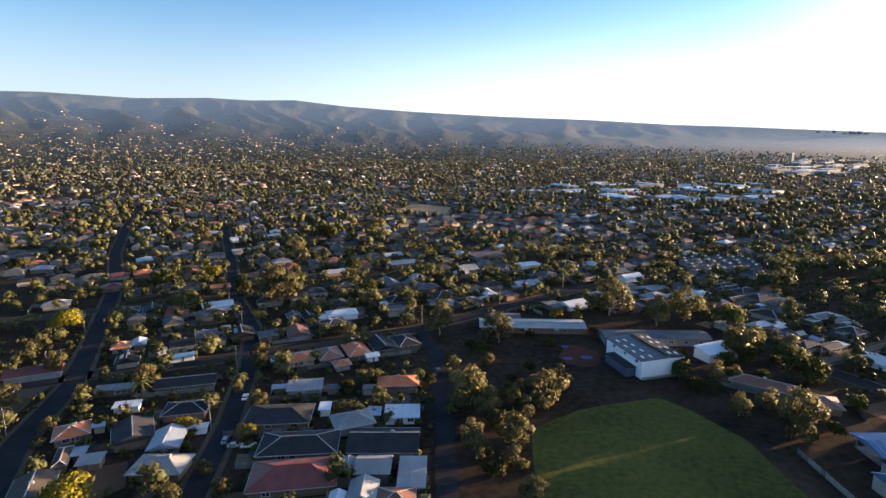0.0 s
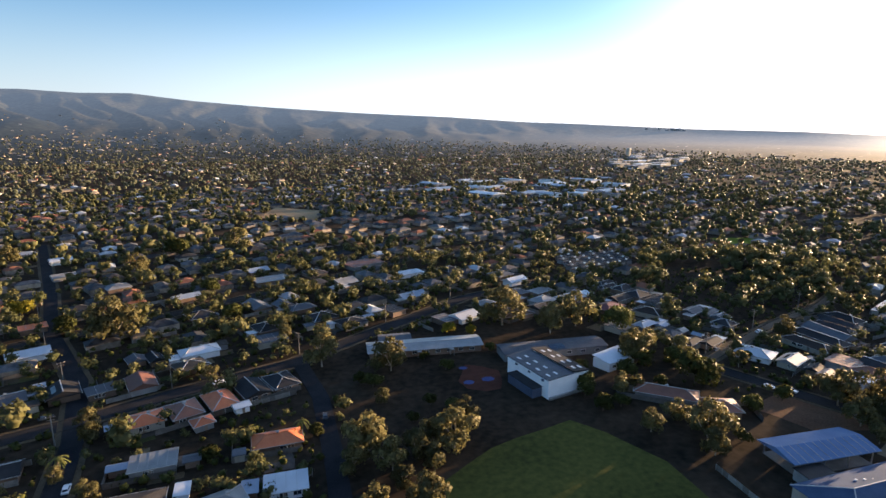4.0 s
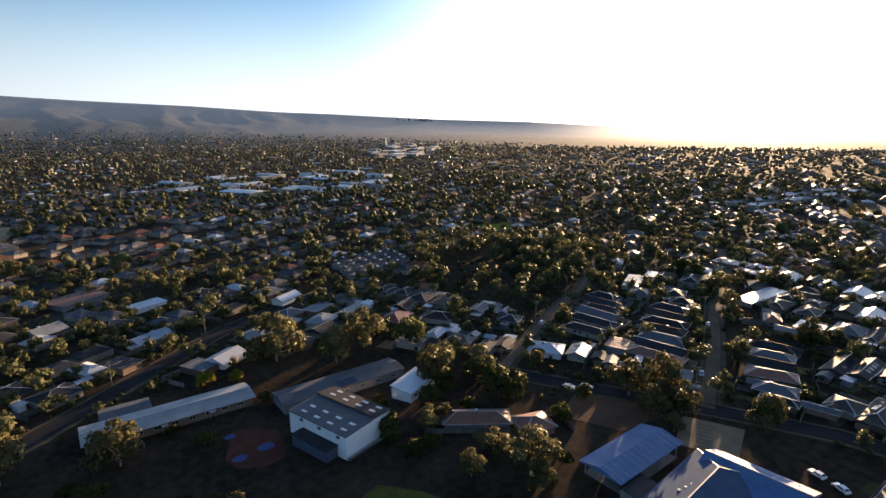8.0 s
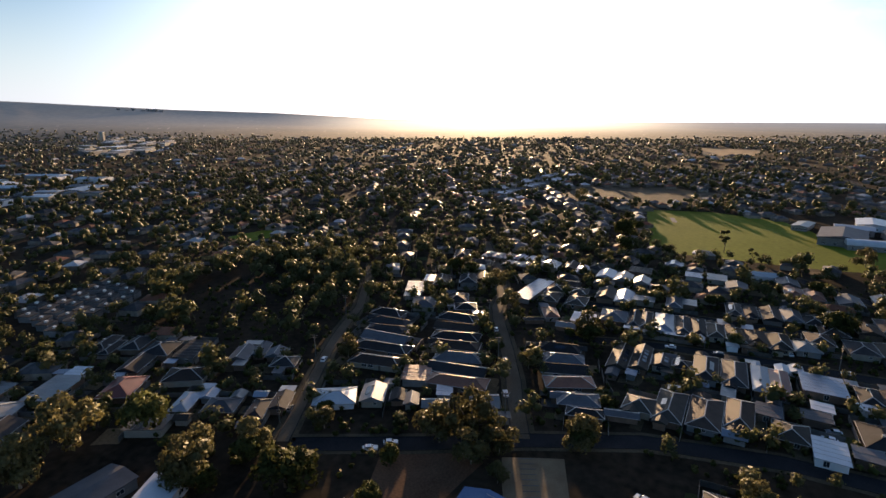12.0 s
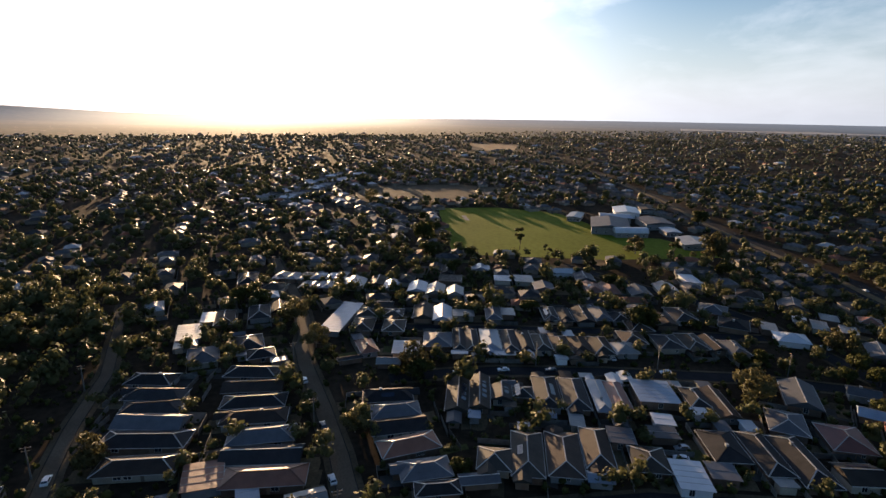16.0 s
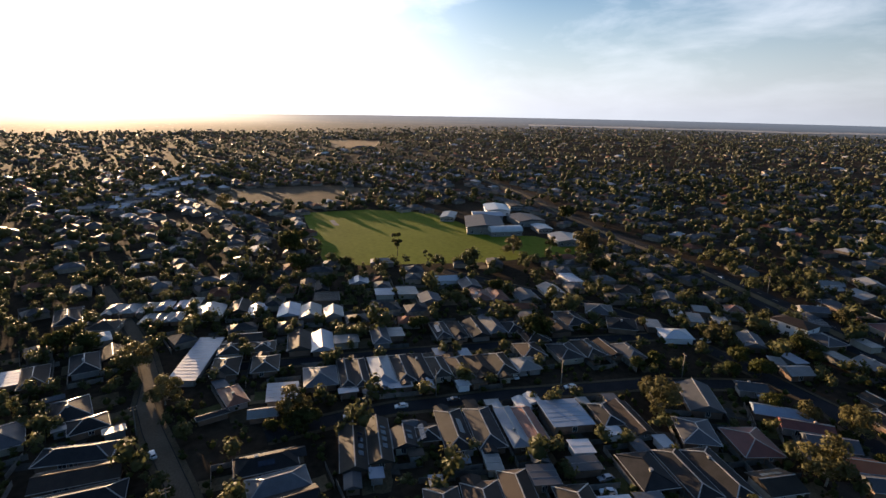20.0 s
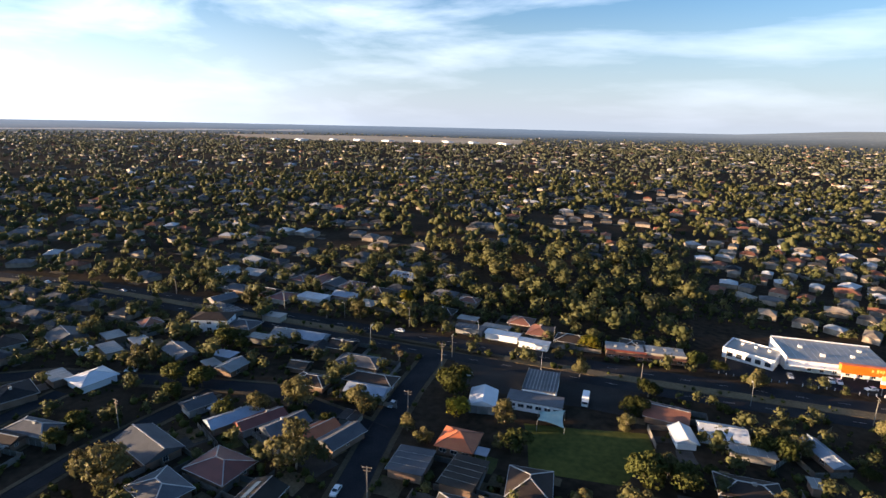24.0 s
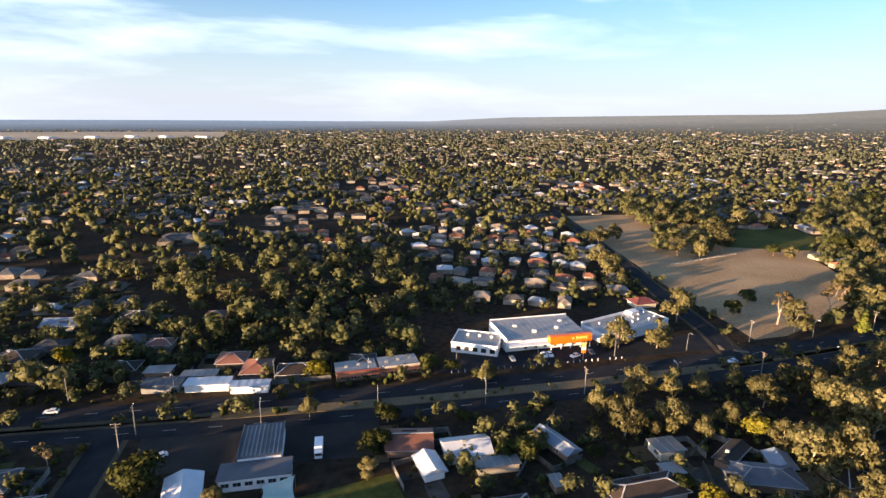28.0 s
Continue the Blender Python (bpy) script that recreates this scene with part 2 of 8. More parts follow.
LEAVES = {
    "gum": material("gum_leaves", (0.098, 0.090, 0.036), (0.165, 0.144, 0.062), 0.55, 0.25, 1.4, rand=0.35, island=0.2, spec=0.08, leaf=0.34),
    "dark": material("dark_leaves", (0.040, 0.047, 0.014), (0.085, 0.087, 0.027), 0.55, 0.25, 1.4, rand=0.3, island=0.3, spec=0.03, leaf=0.25),
    "round": material("dense_leaves", (0.048, 0.058, 0.018), (0.098, 0.10, 0.033), 0.55, 0.25, 1.4, rand=0.3, island=0.3, spec=0.03, leaf=0.25),
    "yellow": material("yellow_green_leaves", (0.15, 0.14, 0.018), (0.29, 0.24, 0.035), 0.55, 0.3, 1.4, rand=0.25, island=0.25, spec=0.03, leaf=0.35),
    "oval": material("sparse_leaves", (0.040, 0.045, 0.016), (0.085, 0.085, 0.03), 0.6, 0.3, 1.4, rand=0.2, island=0.3, spec=0.03, leaf=0.25),
    "bare": material("dry_leaves", (0.12, 0.09, 0.045), (0.20, 0.15, 0.08), 0.7, 0.3, 1.4, rand=0.2, island=0.3, spec=0.03, leaf=0.25),
    "palm": material("palm_fronds", (0.07, 0.085, 0.025), (0.14, 0.14, 0.05), 0.5, 0.4, 2.0, rand=0.2, island=0.3, spec=0.03, leaf=0.25),
    "conifer": material("conifer_leaves", (0.10, 0.12, 0.022), (0.18, 0.19, 0.04), 0.6, 0.3, 1.4, island=0.3, spec=0.03, leaf=0.2),
}
FAR_LEAVES = material("far_tree_leaves", (0.060, 0.069, 0.027), (0.132, 0.123, 0.050), 0.6, 0.035, 0.12, island=0.12, spec=0.10, leaf=0.34)
# grey-green gum leaves, greyed further to put the distance haze into their colour
HAZED_LEAVES = material("hazed_grey_green_leaves", (0.066, 0.076, 0.044), (0.138, 0.134, 0.076), 0.55, 0.02, 0.1, island=0.25, spec=0.16, leaf=0.28)
FAR_ROOF = material("far_roof", (0.030, 0.031, 0.035), (0.11, 0.107, 0.107), 0.6, 0.05, 0.4, island=0.6, spec=0.15)
FAR_RED = material("far_red_roof", (0.17, 0.065, 0.04), (0.30, 0.13, 0.08), 0.8, 0.05, 0.4, island=0.3, spec=0.1)
FAR_WHITE = material("far_white_roof", (0.34, 0.34, 0.34), (0.54, 0.54, 0.54), 0.6, 0.05, 0.4, island=0.3, spec=0.2)
FAR_WALL = material("far_wall", (0.15, 0.115, 0.085), (0.34, 0.285, 0.225), 0.8, 0.05, 0.4, island=0.3)
SIGN_ORANGE = material("orange_fascia", (0.80, 0.13, 0.005), (0.88, 0.18, 0.012), 0.45, 0.3, 5)
SIGN_GOLD = material("pale_gold_lettering", (0.75, 0.52, 0.12), (0.85, 0.62, 0.18), 0.45, 0.5, 5)
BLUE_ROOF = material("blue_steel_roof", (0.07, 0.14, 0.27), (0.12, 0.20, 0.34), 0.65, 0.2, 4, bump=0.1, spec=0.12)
# the blue roof again, with its shade put into a darker, greyer colour
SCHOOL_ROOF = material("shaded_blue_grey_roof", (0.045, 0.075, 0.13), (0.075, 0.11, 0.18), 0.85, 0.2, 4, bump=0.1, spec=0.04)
GARDEN_LAWN = material("garden_lawn", (0.035, 0.045, 0.014), (0.085, 0.08, 0.03), 0.95, 0.12, 1.2, island=0.4, spec=0.1)
GARDEN_DRY = material("dry_garden_grass", (0.075, 0.055, 0.032), (0.16, 0.12, 0.07), 0.95, 0.1, 1.2, island=0.35, spec=0.1)
PAVING = material("garden_paving", (0.05, 0.044, 0.039), (0.11, 0.098, 0.086), 0.9, 0.3, 4, island=0.4, spec=0.15)
AIRGRASS = material("pale_airfield_grass", (0.36, 0.29, 0.20), (0.50, 0.42, 0.31), 0.95, 0.004, 0.05, spec=0.05)
SALT = material("pale_salt_flat", (0.30, 0.29, 0.27), (0.44, 0.42, 0.40), 0.8, 0.004, 0.05)
SAILCLOTH = material("pale_green_sailcloth", (0.42, 0.55, 0.50), (0.55, 0.68, 0.62), 0.7, 0.4, 5, spec=0.03, leaf=0.3)
PLAY_BLUE = material("blue_play_surface", (0.012, 0.03, 0.13), (0.022, 0.045, 0.19), 0.7, 0.4, 5)
TYRE = material("tyre_rubber", (0.015, 0.015, 0.016), (0.03, 0.03, 0.03), 0.8, 2, 9)
PAINTS = [material("car_paint_white", (0.70, 0.70, 0.70), (0.78, 0.78, 0.78), 0.25, 0.4, 5), material("car_paint_silver", (0.38, 0.39, 0.41), (0.46, 0.47, 0.49), 0.25, 0.4, 5, metal=0.5), material("car_paint_grey", (0.06, 0.065, 0.07), (0.09, 0.095, 0.1), 0.25, 0.4, 5), material("car_paint_red", (0.30, 0.02, 0.02), (0.36, 0.03, 0.03), 0.25, 0.4, 5)]
PAINT_WORDS = ["white", "silver", "dark grey", "red"]

# ---- tools ----


def part(name, verts, faces, mat, parent=None, label="", kind=""):
    """One mesh object from points and faces, under a thing or a part."""
    me = bpy.data.meshes.new(name)
    me.from_pydata(verts, [], faces)
    me.update()
    me.materials.append(mat)
    ob = new(name, me)
    ob.parent = parent
    if label or kind:
        tagged(ob, label, kind=kind)
    return ob


def share(name, me, parent, m):
    """Another object on a mesh that is there already."""
    ob = new(name, me)
    ob.parent = parent
    ob.matrix_basis = m
    return ob


def thing(name, x, y, rot, label, category, group="", z=0.0):
    ob = new(name)
    ob.matrix_basis = pose(x, y, z, 0, 0, rot)
    return tagged(ob, label, category, group)


class Shape:
    """Collects boxes, prisms and tubes into the points and faces of one mesh."""

    def __init__(self):
        self.v, self.f = [], []

    def add(self, verts, faces):
        k = len(self.v)
        self.v += [tuple(p) for p in verts]
        self.f += [tuple(i + k for i in f) for f in faces]
        return self

    def box(self, x0, x1, y0, y1, z0, z1):
        return self.add([(x0, y0, z0), (x1, y0, z0), (x1, y1, z0), (x0, y1, z0), (x0, y0, z1), (x1, y0, z1), (x1, y1, z1), (x0, y1, z1)],
                        [(3, 2, 1, 0), (4, 5, 6, 7), (0, 1, 5, 4), (1, 2, 6, 5), (2, 3, 7, 6), (3, 0, 4, 7)])

    def bar(self, a, b, w, h):
        """A square bar from a to b."""
        a, b = Vector(a), Vector(b)
        ahead = (b - a).normalized()
        right = ahead.cross(Vector((0, 0, 1)))
        right = right.normalized() if right.length > 1e-4 else Vector((1, 0, 0))
        up = right.cross(ahead)
        pts = [p + right * (i * w / 2) + up * (j * h / 2) for p in (a, b) for i, j in ((-1, -1), (1, -1), (1, 1), (-1, 1))]
        return self.add(pts, [(0, 1, 2, 3), (7, 6, 5, 4), (0, 4, 5, 1), (1, 5, 6, 2), (2, 6, 7, 3), (3, 7, 4, 0)])

    def tube(self, points, radii, n=7):
        """A tapered limb along points."""
        k = len(self.v)
        pts = [Vector(p) for p in points]
        for i, p in enumerate(pts):
            ahead = (pts[min(i + 1, len(pts) - 1)] - pts[max(i - 1, 0)]).normalized()
            right = ahead.cross(Vector((0.3, 1, 0.1))).normalized()
            up = right.cross(ahead)
            self.v += [tuple(p + (right * math.cos(a) + up * math.sin(a)) * radii[i]) for a in (2 * math.pi * j / n for j in range(n))]
        for i in range(len(pts) - 1):
            self.f += [(k + i * n + j, k + i * n + (j + 1) % n, k + (i + 1) * n + (j + 1) % n, k + (i + 1) * n + j) for j in range(n)]
        self.f.append(tuple(k + j for j in reversed(range(n))))
        self.f.append(tuple(k + (len(pts) - 1) * n + j for j in range(n)))
        return self

    def part(self, name, mat, parent=None, label="", kind=""):
        return part(name, self.v, self.f, mat, parent, label, kind)


def quads(name, corners, rounded=None):
    """A mesh from an array of quads (n, 4, 3); rounded gives the way each one bends the light, as one of a clump."""
    n = len(corners)
    if rounded is not None:
        facing = np.einsum("ij,ij->i", np.cross(corners[:, 2] - corners[:, 0], corners[:, 3] - corners[:, 1]), rounded)
        corners = np.where((facing < 0)[:, None, None], corners[:, ::-1], corners)
    me = bpy.data.meshes.new(name)
    me.vertices.add(4 * n)
    me.vertices.foreach_set("co", np.ascontiguousarray(corners, dtype=np.float32).ravel())
    me.loops.add(4 * n)
    me.loops.foreach_set("vertex_index", np.arange(4 * n, dtype=np.int32))
    me.polygons.add(n)
    me.polygons.foreach_set("loop_start", np.arange(0, 4 * n, 4, dtype=np.int32))
    me.update(calc_edges=True)
    if rounded is not None:
        me.polygons.foreach_set("use_smooth", np.ones(n, bool))
        way = rounded / (np.linalg.norm(rounded, axis=1, keepdims=True) + 1e-9)
        bend = me.attributes.new("custom_normal", "FLOAT_VECTOR", "POINT")
        bend.data.foreach_set("vector", np.repeat(way, 4, 0).astype(np.float32).ravel())
    return me


GOLD = (1 + 5 ** 0.5) / 2
LUMP_V = np.array([(-1, GOLD, 0), (1, GOLD, 0), (-1, -GOLD, 0), (1, -GOLD, 0), (0, -1, GOLD), (0, 1, GOLD), (0, -1, -GOLD), (0, 1, -GOLD), (GOLD, 0, -1), (GOLD, 0, 1), (-GOLD, 0, -1), (-GOLD, 0, 1)]) / math.hypot(1, GOLD)
LUMP_F = np.array([(0, 11, 5), (0, 5, 1), (0, 1, 7), (0, 7, 10), (0, 10, 11), (1, 5, 9), (5, 11, 4), (11, 10, 2), (10, 7, 6), (7, 1, 8), (3, 9, 4), (3, 4, 2), (3, 2, 6), (3, 6, 8), (3, 8, 9), (4, 9, 5), (2, 4, 11), (6, 2, 10), (8, 6, 7), (9, 8, 1)])


def foliage(name, rng, centres, radii, corners, ways):
    """A mesh of foliage: uneven lumps at the centres, with leaf sprays round them."""
    m, n = len(centres), len(corners)
    turn = rng.uniform(0, 2 * np.pi, (m, 1))
    c, s = np.cos(turn), np.sin(turn)
    base = np.stack([c * LUMP_V[:, 0] - s * LUMP_V[:, 1], s * LUMP_V[:, 0] + c * LUMP_V[:, 1], np.broadcast_to(LUMP_V[:, 2], (m, 12))], -1)
    swell = rng.uniform(0.72, 1.22, (m, 12, 1))
    lv = centres[:, None] + base * swell * radii[:, None, None] * np.array([1, 1, 0.85])
    facing = np.einsum("ij,ij->i", np.cross(corners[:, 2] - corners[:, 0], corners[:, 3] - corners[:, 1]), ways)
    corners = np.where((facing < 0)[:, None, None], corners[:, ::-1], corners)
    me = bpy.data.meshes.new(name)
    me.vertices.add(12 * m + 4 * n)
    me.vertices.foreach_set("co", np.concatenate([lv.ravel(), corners.ravel()]).astype(np.float32))
    tri = (LUMP_F[None] + 12 * np.arange(m)[:, None, None]).ravel()
    me.loops.add(60 * m + 4 * n)
    me.loops.foreach_set("vertex_index", np.concatenate([tri, 12 * m + np.arange(4 * n)]).astype(np.int32))
    me.polygons.add(20 * m + n)
    me.polygons.foreach_set("loop_start", np.concatenate([np.arange(0, 60 * m, 3), 60 * m + np.arange(0, 4 * n, 4)]).astype(np.int32))
    me.update(calc_edges=True)
    me.polygons.foreach_set("use_smooth", np.ones(20 * m + n, bool))
    ways = ways / (np.linalg.norm(ways, axis=1, keepdims=True) + 1e-9)
    soft = base + rng.normal(0, 0.22, base.shape)
    soft /= np.linalg.norm(soft, axis=2, keepdims=True)
    bend = me.attributes.new("custom_normal", "FLOAT_VECTOR", "POINT")
    bend.data.foreach_set("vector", np.concatenate([soft.ravel(), np.repeat(ways, 4, 0).ravel()]).astype(np.float32))
    return me


def sprays(rng, centres, normals, size, flat=0.6):
    """Leaf sprays: one small quad at each centre, turned roughly along its normal."""
    n = len(centres)
    nrm = normals + rng.normal(0, flat, (n, 3))
    nrm /= np.linalg.norm(nrm, axis=1, keepdims=True) + 1e-9
    side = np.cross(nrm, rng.normal(0, 1, (n, 3)))
    side /= np.linalg.norm(side, axis=1, keepdims=True) + 1e-9
    up = np.cross(nrm, side)
    s = size * rng.uniform(0.55, 1.25, (n, 1))
    a, b = side * s, up * s * rng.uniform(0.5, 0.9, (n, 1))
    return np.stack([centres - a, centres - b * 0.9 + a * 0.15, centres + a, centres + b], 1)


def polygon_inside(x, y, poly):
    """Whether points lie inside a polygon (arrays)."""
    inside = np.zeros(np.shape(x), bool)
    for (x0, y0), (x1, y1) in zip(poly, poly[1:] + poly[:1]):
        cross = ((y0 > y) != (y1 > y)) & (x < (x1 - x0) * (y - y0) / ((y1 - y0) or 1e-9) + x0)
        inside ^= cross
    return inside


def line_distance(x, y, pts):
    """How far points lie from a broken line (arrays)."""
    best = np.full(np.shape(x), 1e9)
    for (x0, y0), (x1, y1) in zip(pts, pts[1:]):
        dx, dy = x1 - x0, y1 - y0
        k = np.clip(((x - x0) * dx + (y - y0) * dy) / (dx * dx + dy * dy), 0, 1)
        best = np.minimum(best, np.hypot(x - x0 - k * dx, y - y0 - k * dy))
    return best

# ---- the plan: ground, far land, roads, fields ----
CENTRE = (80.0, 90.0)
# how high the skyline stands, by bearing from +y towards +x, in degrees
SKYLINE = [(-180, -0.8), (-170, -0.7), (-162, -0.2), (-145, 0.25), (-136, 0.45), (-129, 1.0), (-115, 1.6), (-90, 2.4), (-60, 3.2), (-37, 3.8), (-30, 3.55), (-24, 3.75), (-20, 3.6), (-16, 3.7), (-11, 3.15), (-4, 2.65), (5, 2.15), (14, 1.75), (22, 1.2), (27, 1.0), (38, 0.4), (47, 0.1), (57, -0.5), (70, -0.95), (90, -0.9), (150, -0.9), (180, -0.8)]
# how high the foot of the rising land stands, by the same bearings
FOOT = [(-180, -1.4), (-160, -1.0), (-145, -0.6), (-129, -0.2), (-110, 0.5), (-60, 1.9), (-40, 1.75), (-25, 1.35), (-10, 0.85), (5, 0.35), (20, -0.35), (40, -1.0), (60, -1.52), (170, -1.52), (180, -1.4)]
FAR_R0, FAR_RM, FAR_R1 = 2000.0, 3500.0, 4600.0


def land(x, y):
    """Height of the far land over the plain (arrays): a long rise to the foot of the hills, then spurs and gullies up to the skyline."""
    dx, dy = np.atleast_1d(x - CENTRE[0]), np.atleast_1d(y - CENTRE[1])
    r, az = np.hypot(dx, dy), np.degrees(np.arctan2(dx, dy))
    el = np.interp(az, [a for a, _ in SKYLINE], [e for _, e in SKYLINE])
    fo = np.interp(az, [a for a, _ in FOOT], [e for _, e in FOOT])
    top = np.maximum(94 + FAR_R1 * np.tan(np.radians(el)), 6)
    foot = np.clip(94 + FAR_RM * np.tan(np.radians(fo)), 1.5, top)
    k1, k2 = np.clip((r - FAR_R0) / (FAR_RM - FAR_R0), 0, 1), np.clip((r - FAR_RM) / (FAR_R1 - FAR_RM), 0, 1)
    spur = np.array([noise.fractal((a * 0.40 + 0.9 * noise.noise((a * 0.08, q * 0.0016, 4.0)), q * 0.0011, 2.0), 1.0, 2.0, 4) if e > 0.2 else 0.0 for a, q, e in zip(az.tolist(), r.tolist(), el.tolist())])
    hills = np.clip((el - 0.9) / 2.4, 0, 1)
    roll = 26.0 * np.clip(k1 * 1.4 - 0.4, 0, 1) * (1 - k2) ** 0.5 + 62.0 * 4 * k2 * (1 - k2) * 0.7
    return foot * k1 ** 1.5 + (top - foot) * (0.55 * k2 + 0.45 * k2 ** 2) + hills * spur * roll


def ring_mesh(name, radii, n, height, mat, kind, label):
    """A sheet of rings round the centre of the plan."""
    v, f = [], []
    for r in radii:
        a = np.arange(n) * 2 * math.pi / n
        x, y = CENTRE[0] + r * np.sin(a), CENTRE[1] + r * np.cos(a)
        z = height(x, y)
        v += list(zip(x.tolist(), y.tolist(), np.asarray(z, float).tolist()))
    for i in range(len(radii) - 1):
        for j in range(n):
            k = (j + 1) % n
            f.append((i * n + j, (i + 1) * n + j, (i + 1) * n + k, i * n + k))
    if radii[0] < 60:
        f.append(tuple(reversed(range(n))))
    ob = part(name, v, [tuple(reversed(q)) for q in f], mat, None, label, kind)
    return ob


ground = ring_mesh("ground", [30, 80, 150, 250, 400, 700, 1200, 2010], 96, lambda x, y: 0 * x, SOIL, "structure", "dry brown suburban ground with worn patches")
HILL = bpy.data.materials.new("hazed_wooded_land")
HILL.use_nodes = True
hn, hl = HILL.node_tree.nodes, HILL.node_tree.links
hp = hn["Principled BSDF"]
hco = hn.new("ShaderNodeTexCoord")


def hnoise(scale, detail, lo, hi, first, last):
    """One scale of cover on the far land, from first to last."""
    t, r = hn.new("ShaderNodeTexNoise"), hn.new("ShaderNodeValToRGB")
    t.inputs["Scale"].default_value, t.inputs["Detail"].default_value = scale, detail
    r.color_ramp.elements[0].position, r.color_ramp.elements[1].position = lo, hi
    r.color_ramp.elements[0].color, r.color_ramp.elements[1].color = (*first, 1), (*last, 1)
    hl.new(hco.outputs["Object"], t.inputs["Vector"])
    hl.new(t.outputs["Fac"], r.inputs["Fac"])
    return r.outputs["Color"]


def hmix(kind, a, b, fac=1.0):
    m = hn.new("ShaderNodeMixRGB")
    m.blend_type = kind
    m.inputs["Fac"].default_value = fac
    hl.new(a, m.inputs["Color1"])
    hl.new(b, m.inputs["Color2"])
    return m


cover = hmix("MULTIPLY", hnoise(0.0035, 5, 0.40, 0.64, (0.012, 0.016, 0.012), (0.036, 0.033, 0.021)), hnoise(0.035, 5, 0.38, 0.66, (0.35, 0.40, 0.35), (1.35, 1.30, 1.2)))
# pale houses between the trees, thinning out up the slopes
cell = hn.new("ShaderNodeTexVoronoi")
cell.inputs["Scale"].default_value = 0.028
hl.new(hco.outputs["Object"], cell.inputs["Vector"])
near_cell, cell_pick = hn.new("ShaderNodeMath"), hn.new("ShaderNodeMath")
near_cell.operation, near_cell.inputs[1].default_value = "LESS_THAN", 0.19
hl.new(cell.outputs["Distance"], near_cell.inputs[0])
cell_split = hn.new("ShaderNodeSeparateColor")
hl.new(cell.outputs["Color"], cell_split.inputs["Color"])
cell_pick.operation = "GREATER_THAN"
hl.new(cell_split.outputs["Red"], cell_pick.inputs[0])
reach = hn.new("ShaderNodeVectorMath")
reach.operation = "LENGTH"
hl.new(hco.outputs["Object"], reach.inputs[0])


def hrange(source, lo, hi, first, last):
    m = hn.new("ShaderNodeMapRange")
    m.interpolation_type = "SMOOTHSTEP"
    for key, value in (("From Min", lo), ("From Max", hi), ("To Min", first), ("To Max", last)):
        m.inputs[key].default_value = value
    hl.new(source, m.inputs["Value"])
    return m.outputs["Result"]


hl.new(hrange(reach.outputs["Value"], 2600, 3700, 0.6, 1.0), cell_pick.inputs[1])
roofed = hn.new("ShaderNodeMath")
roofed.operation = "MULTIPLY"
hl.new(near_cell.outputs["Value"], roofed.inputs[0])
hl.new(cell_pick.outputs["Value"], roofed.inputs[1])
housed = hn.new("ShaderNodeMixRGB")
hl.new(roofed.outputs["Value"], housed.inputs["Fac"])
hl.new(cover.outputs["Color"], housed.inputs["Color1"])
hl.new(hnoise(0.02, 2, 0.35, 0.65, (0.10, 0.085, 0.07), (0.34, 0.31, 0.28)), housed.inputs["Color2"])
hl.new(housed.outputs["Color"], hp.inputs["Base Color"])
hp.inputs["Roughness"].default_value = 0.95
hp.inputs["Specular IOR Level"].default_value = 0.1
# far haze put into the land's own glow: thicker with distance, blue over the hills, warm and brighter under the sun
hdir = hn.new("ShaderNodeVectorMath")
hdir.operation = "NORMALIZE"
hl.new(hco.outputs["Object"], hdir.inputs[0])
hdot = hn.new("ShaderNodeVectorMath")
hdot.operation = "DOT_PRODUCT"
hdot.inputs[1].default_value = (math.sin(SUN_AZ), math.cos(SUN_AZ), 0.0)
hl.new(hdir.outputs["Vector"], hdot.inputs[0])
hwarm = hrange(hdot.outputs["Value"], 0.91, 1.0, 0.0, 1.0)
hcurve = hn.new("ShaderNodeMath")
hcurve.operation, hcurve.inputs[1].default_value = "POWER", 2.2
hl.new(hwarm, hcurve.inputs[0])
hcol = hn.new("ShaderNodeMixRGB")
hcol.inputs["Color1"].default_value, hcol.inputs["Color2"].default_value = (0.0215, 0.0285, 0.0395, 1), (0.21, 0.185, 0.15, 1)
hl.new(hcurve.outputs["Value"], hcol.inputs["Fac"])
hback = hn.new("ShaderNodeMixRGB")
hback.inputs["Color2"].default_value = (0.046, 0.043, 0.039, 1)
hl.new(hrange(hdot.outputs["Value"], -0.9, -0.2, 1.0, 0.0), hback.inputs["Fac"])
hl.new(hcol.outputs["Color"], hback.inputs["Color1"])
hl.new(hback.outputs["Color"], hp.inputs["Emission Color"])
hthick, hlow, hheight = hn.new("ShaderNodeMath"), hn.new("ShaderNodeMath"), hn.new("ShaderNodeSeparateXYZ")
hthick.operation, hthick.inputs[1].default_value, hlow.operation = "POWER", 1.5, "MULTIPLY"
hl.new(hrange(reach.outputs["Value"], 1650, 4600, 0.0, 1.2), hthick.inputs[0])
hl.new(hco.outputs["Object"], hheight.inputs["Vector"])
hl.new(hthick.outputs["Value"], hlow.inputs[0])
# more haze glow low down, so that the low plain seems to reach much further off than the hills do
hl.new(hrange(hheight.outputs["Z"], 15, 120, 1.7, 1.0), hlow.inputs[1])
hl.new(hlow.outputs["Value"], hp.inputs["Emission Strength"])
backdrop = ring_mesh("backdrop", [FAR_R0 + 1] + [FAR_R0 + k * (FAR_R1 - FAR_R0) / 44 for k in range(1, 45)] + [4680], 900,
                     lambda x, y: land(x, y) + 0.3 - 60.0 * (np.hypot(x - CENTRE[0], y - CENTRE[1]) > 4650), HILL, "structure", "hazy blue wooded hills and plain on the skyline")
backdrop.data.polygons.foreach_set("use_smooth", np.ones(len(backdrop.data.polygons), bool))

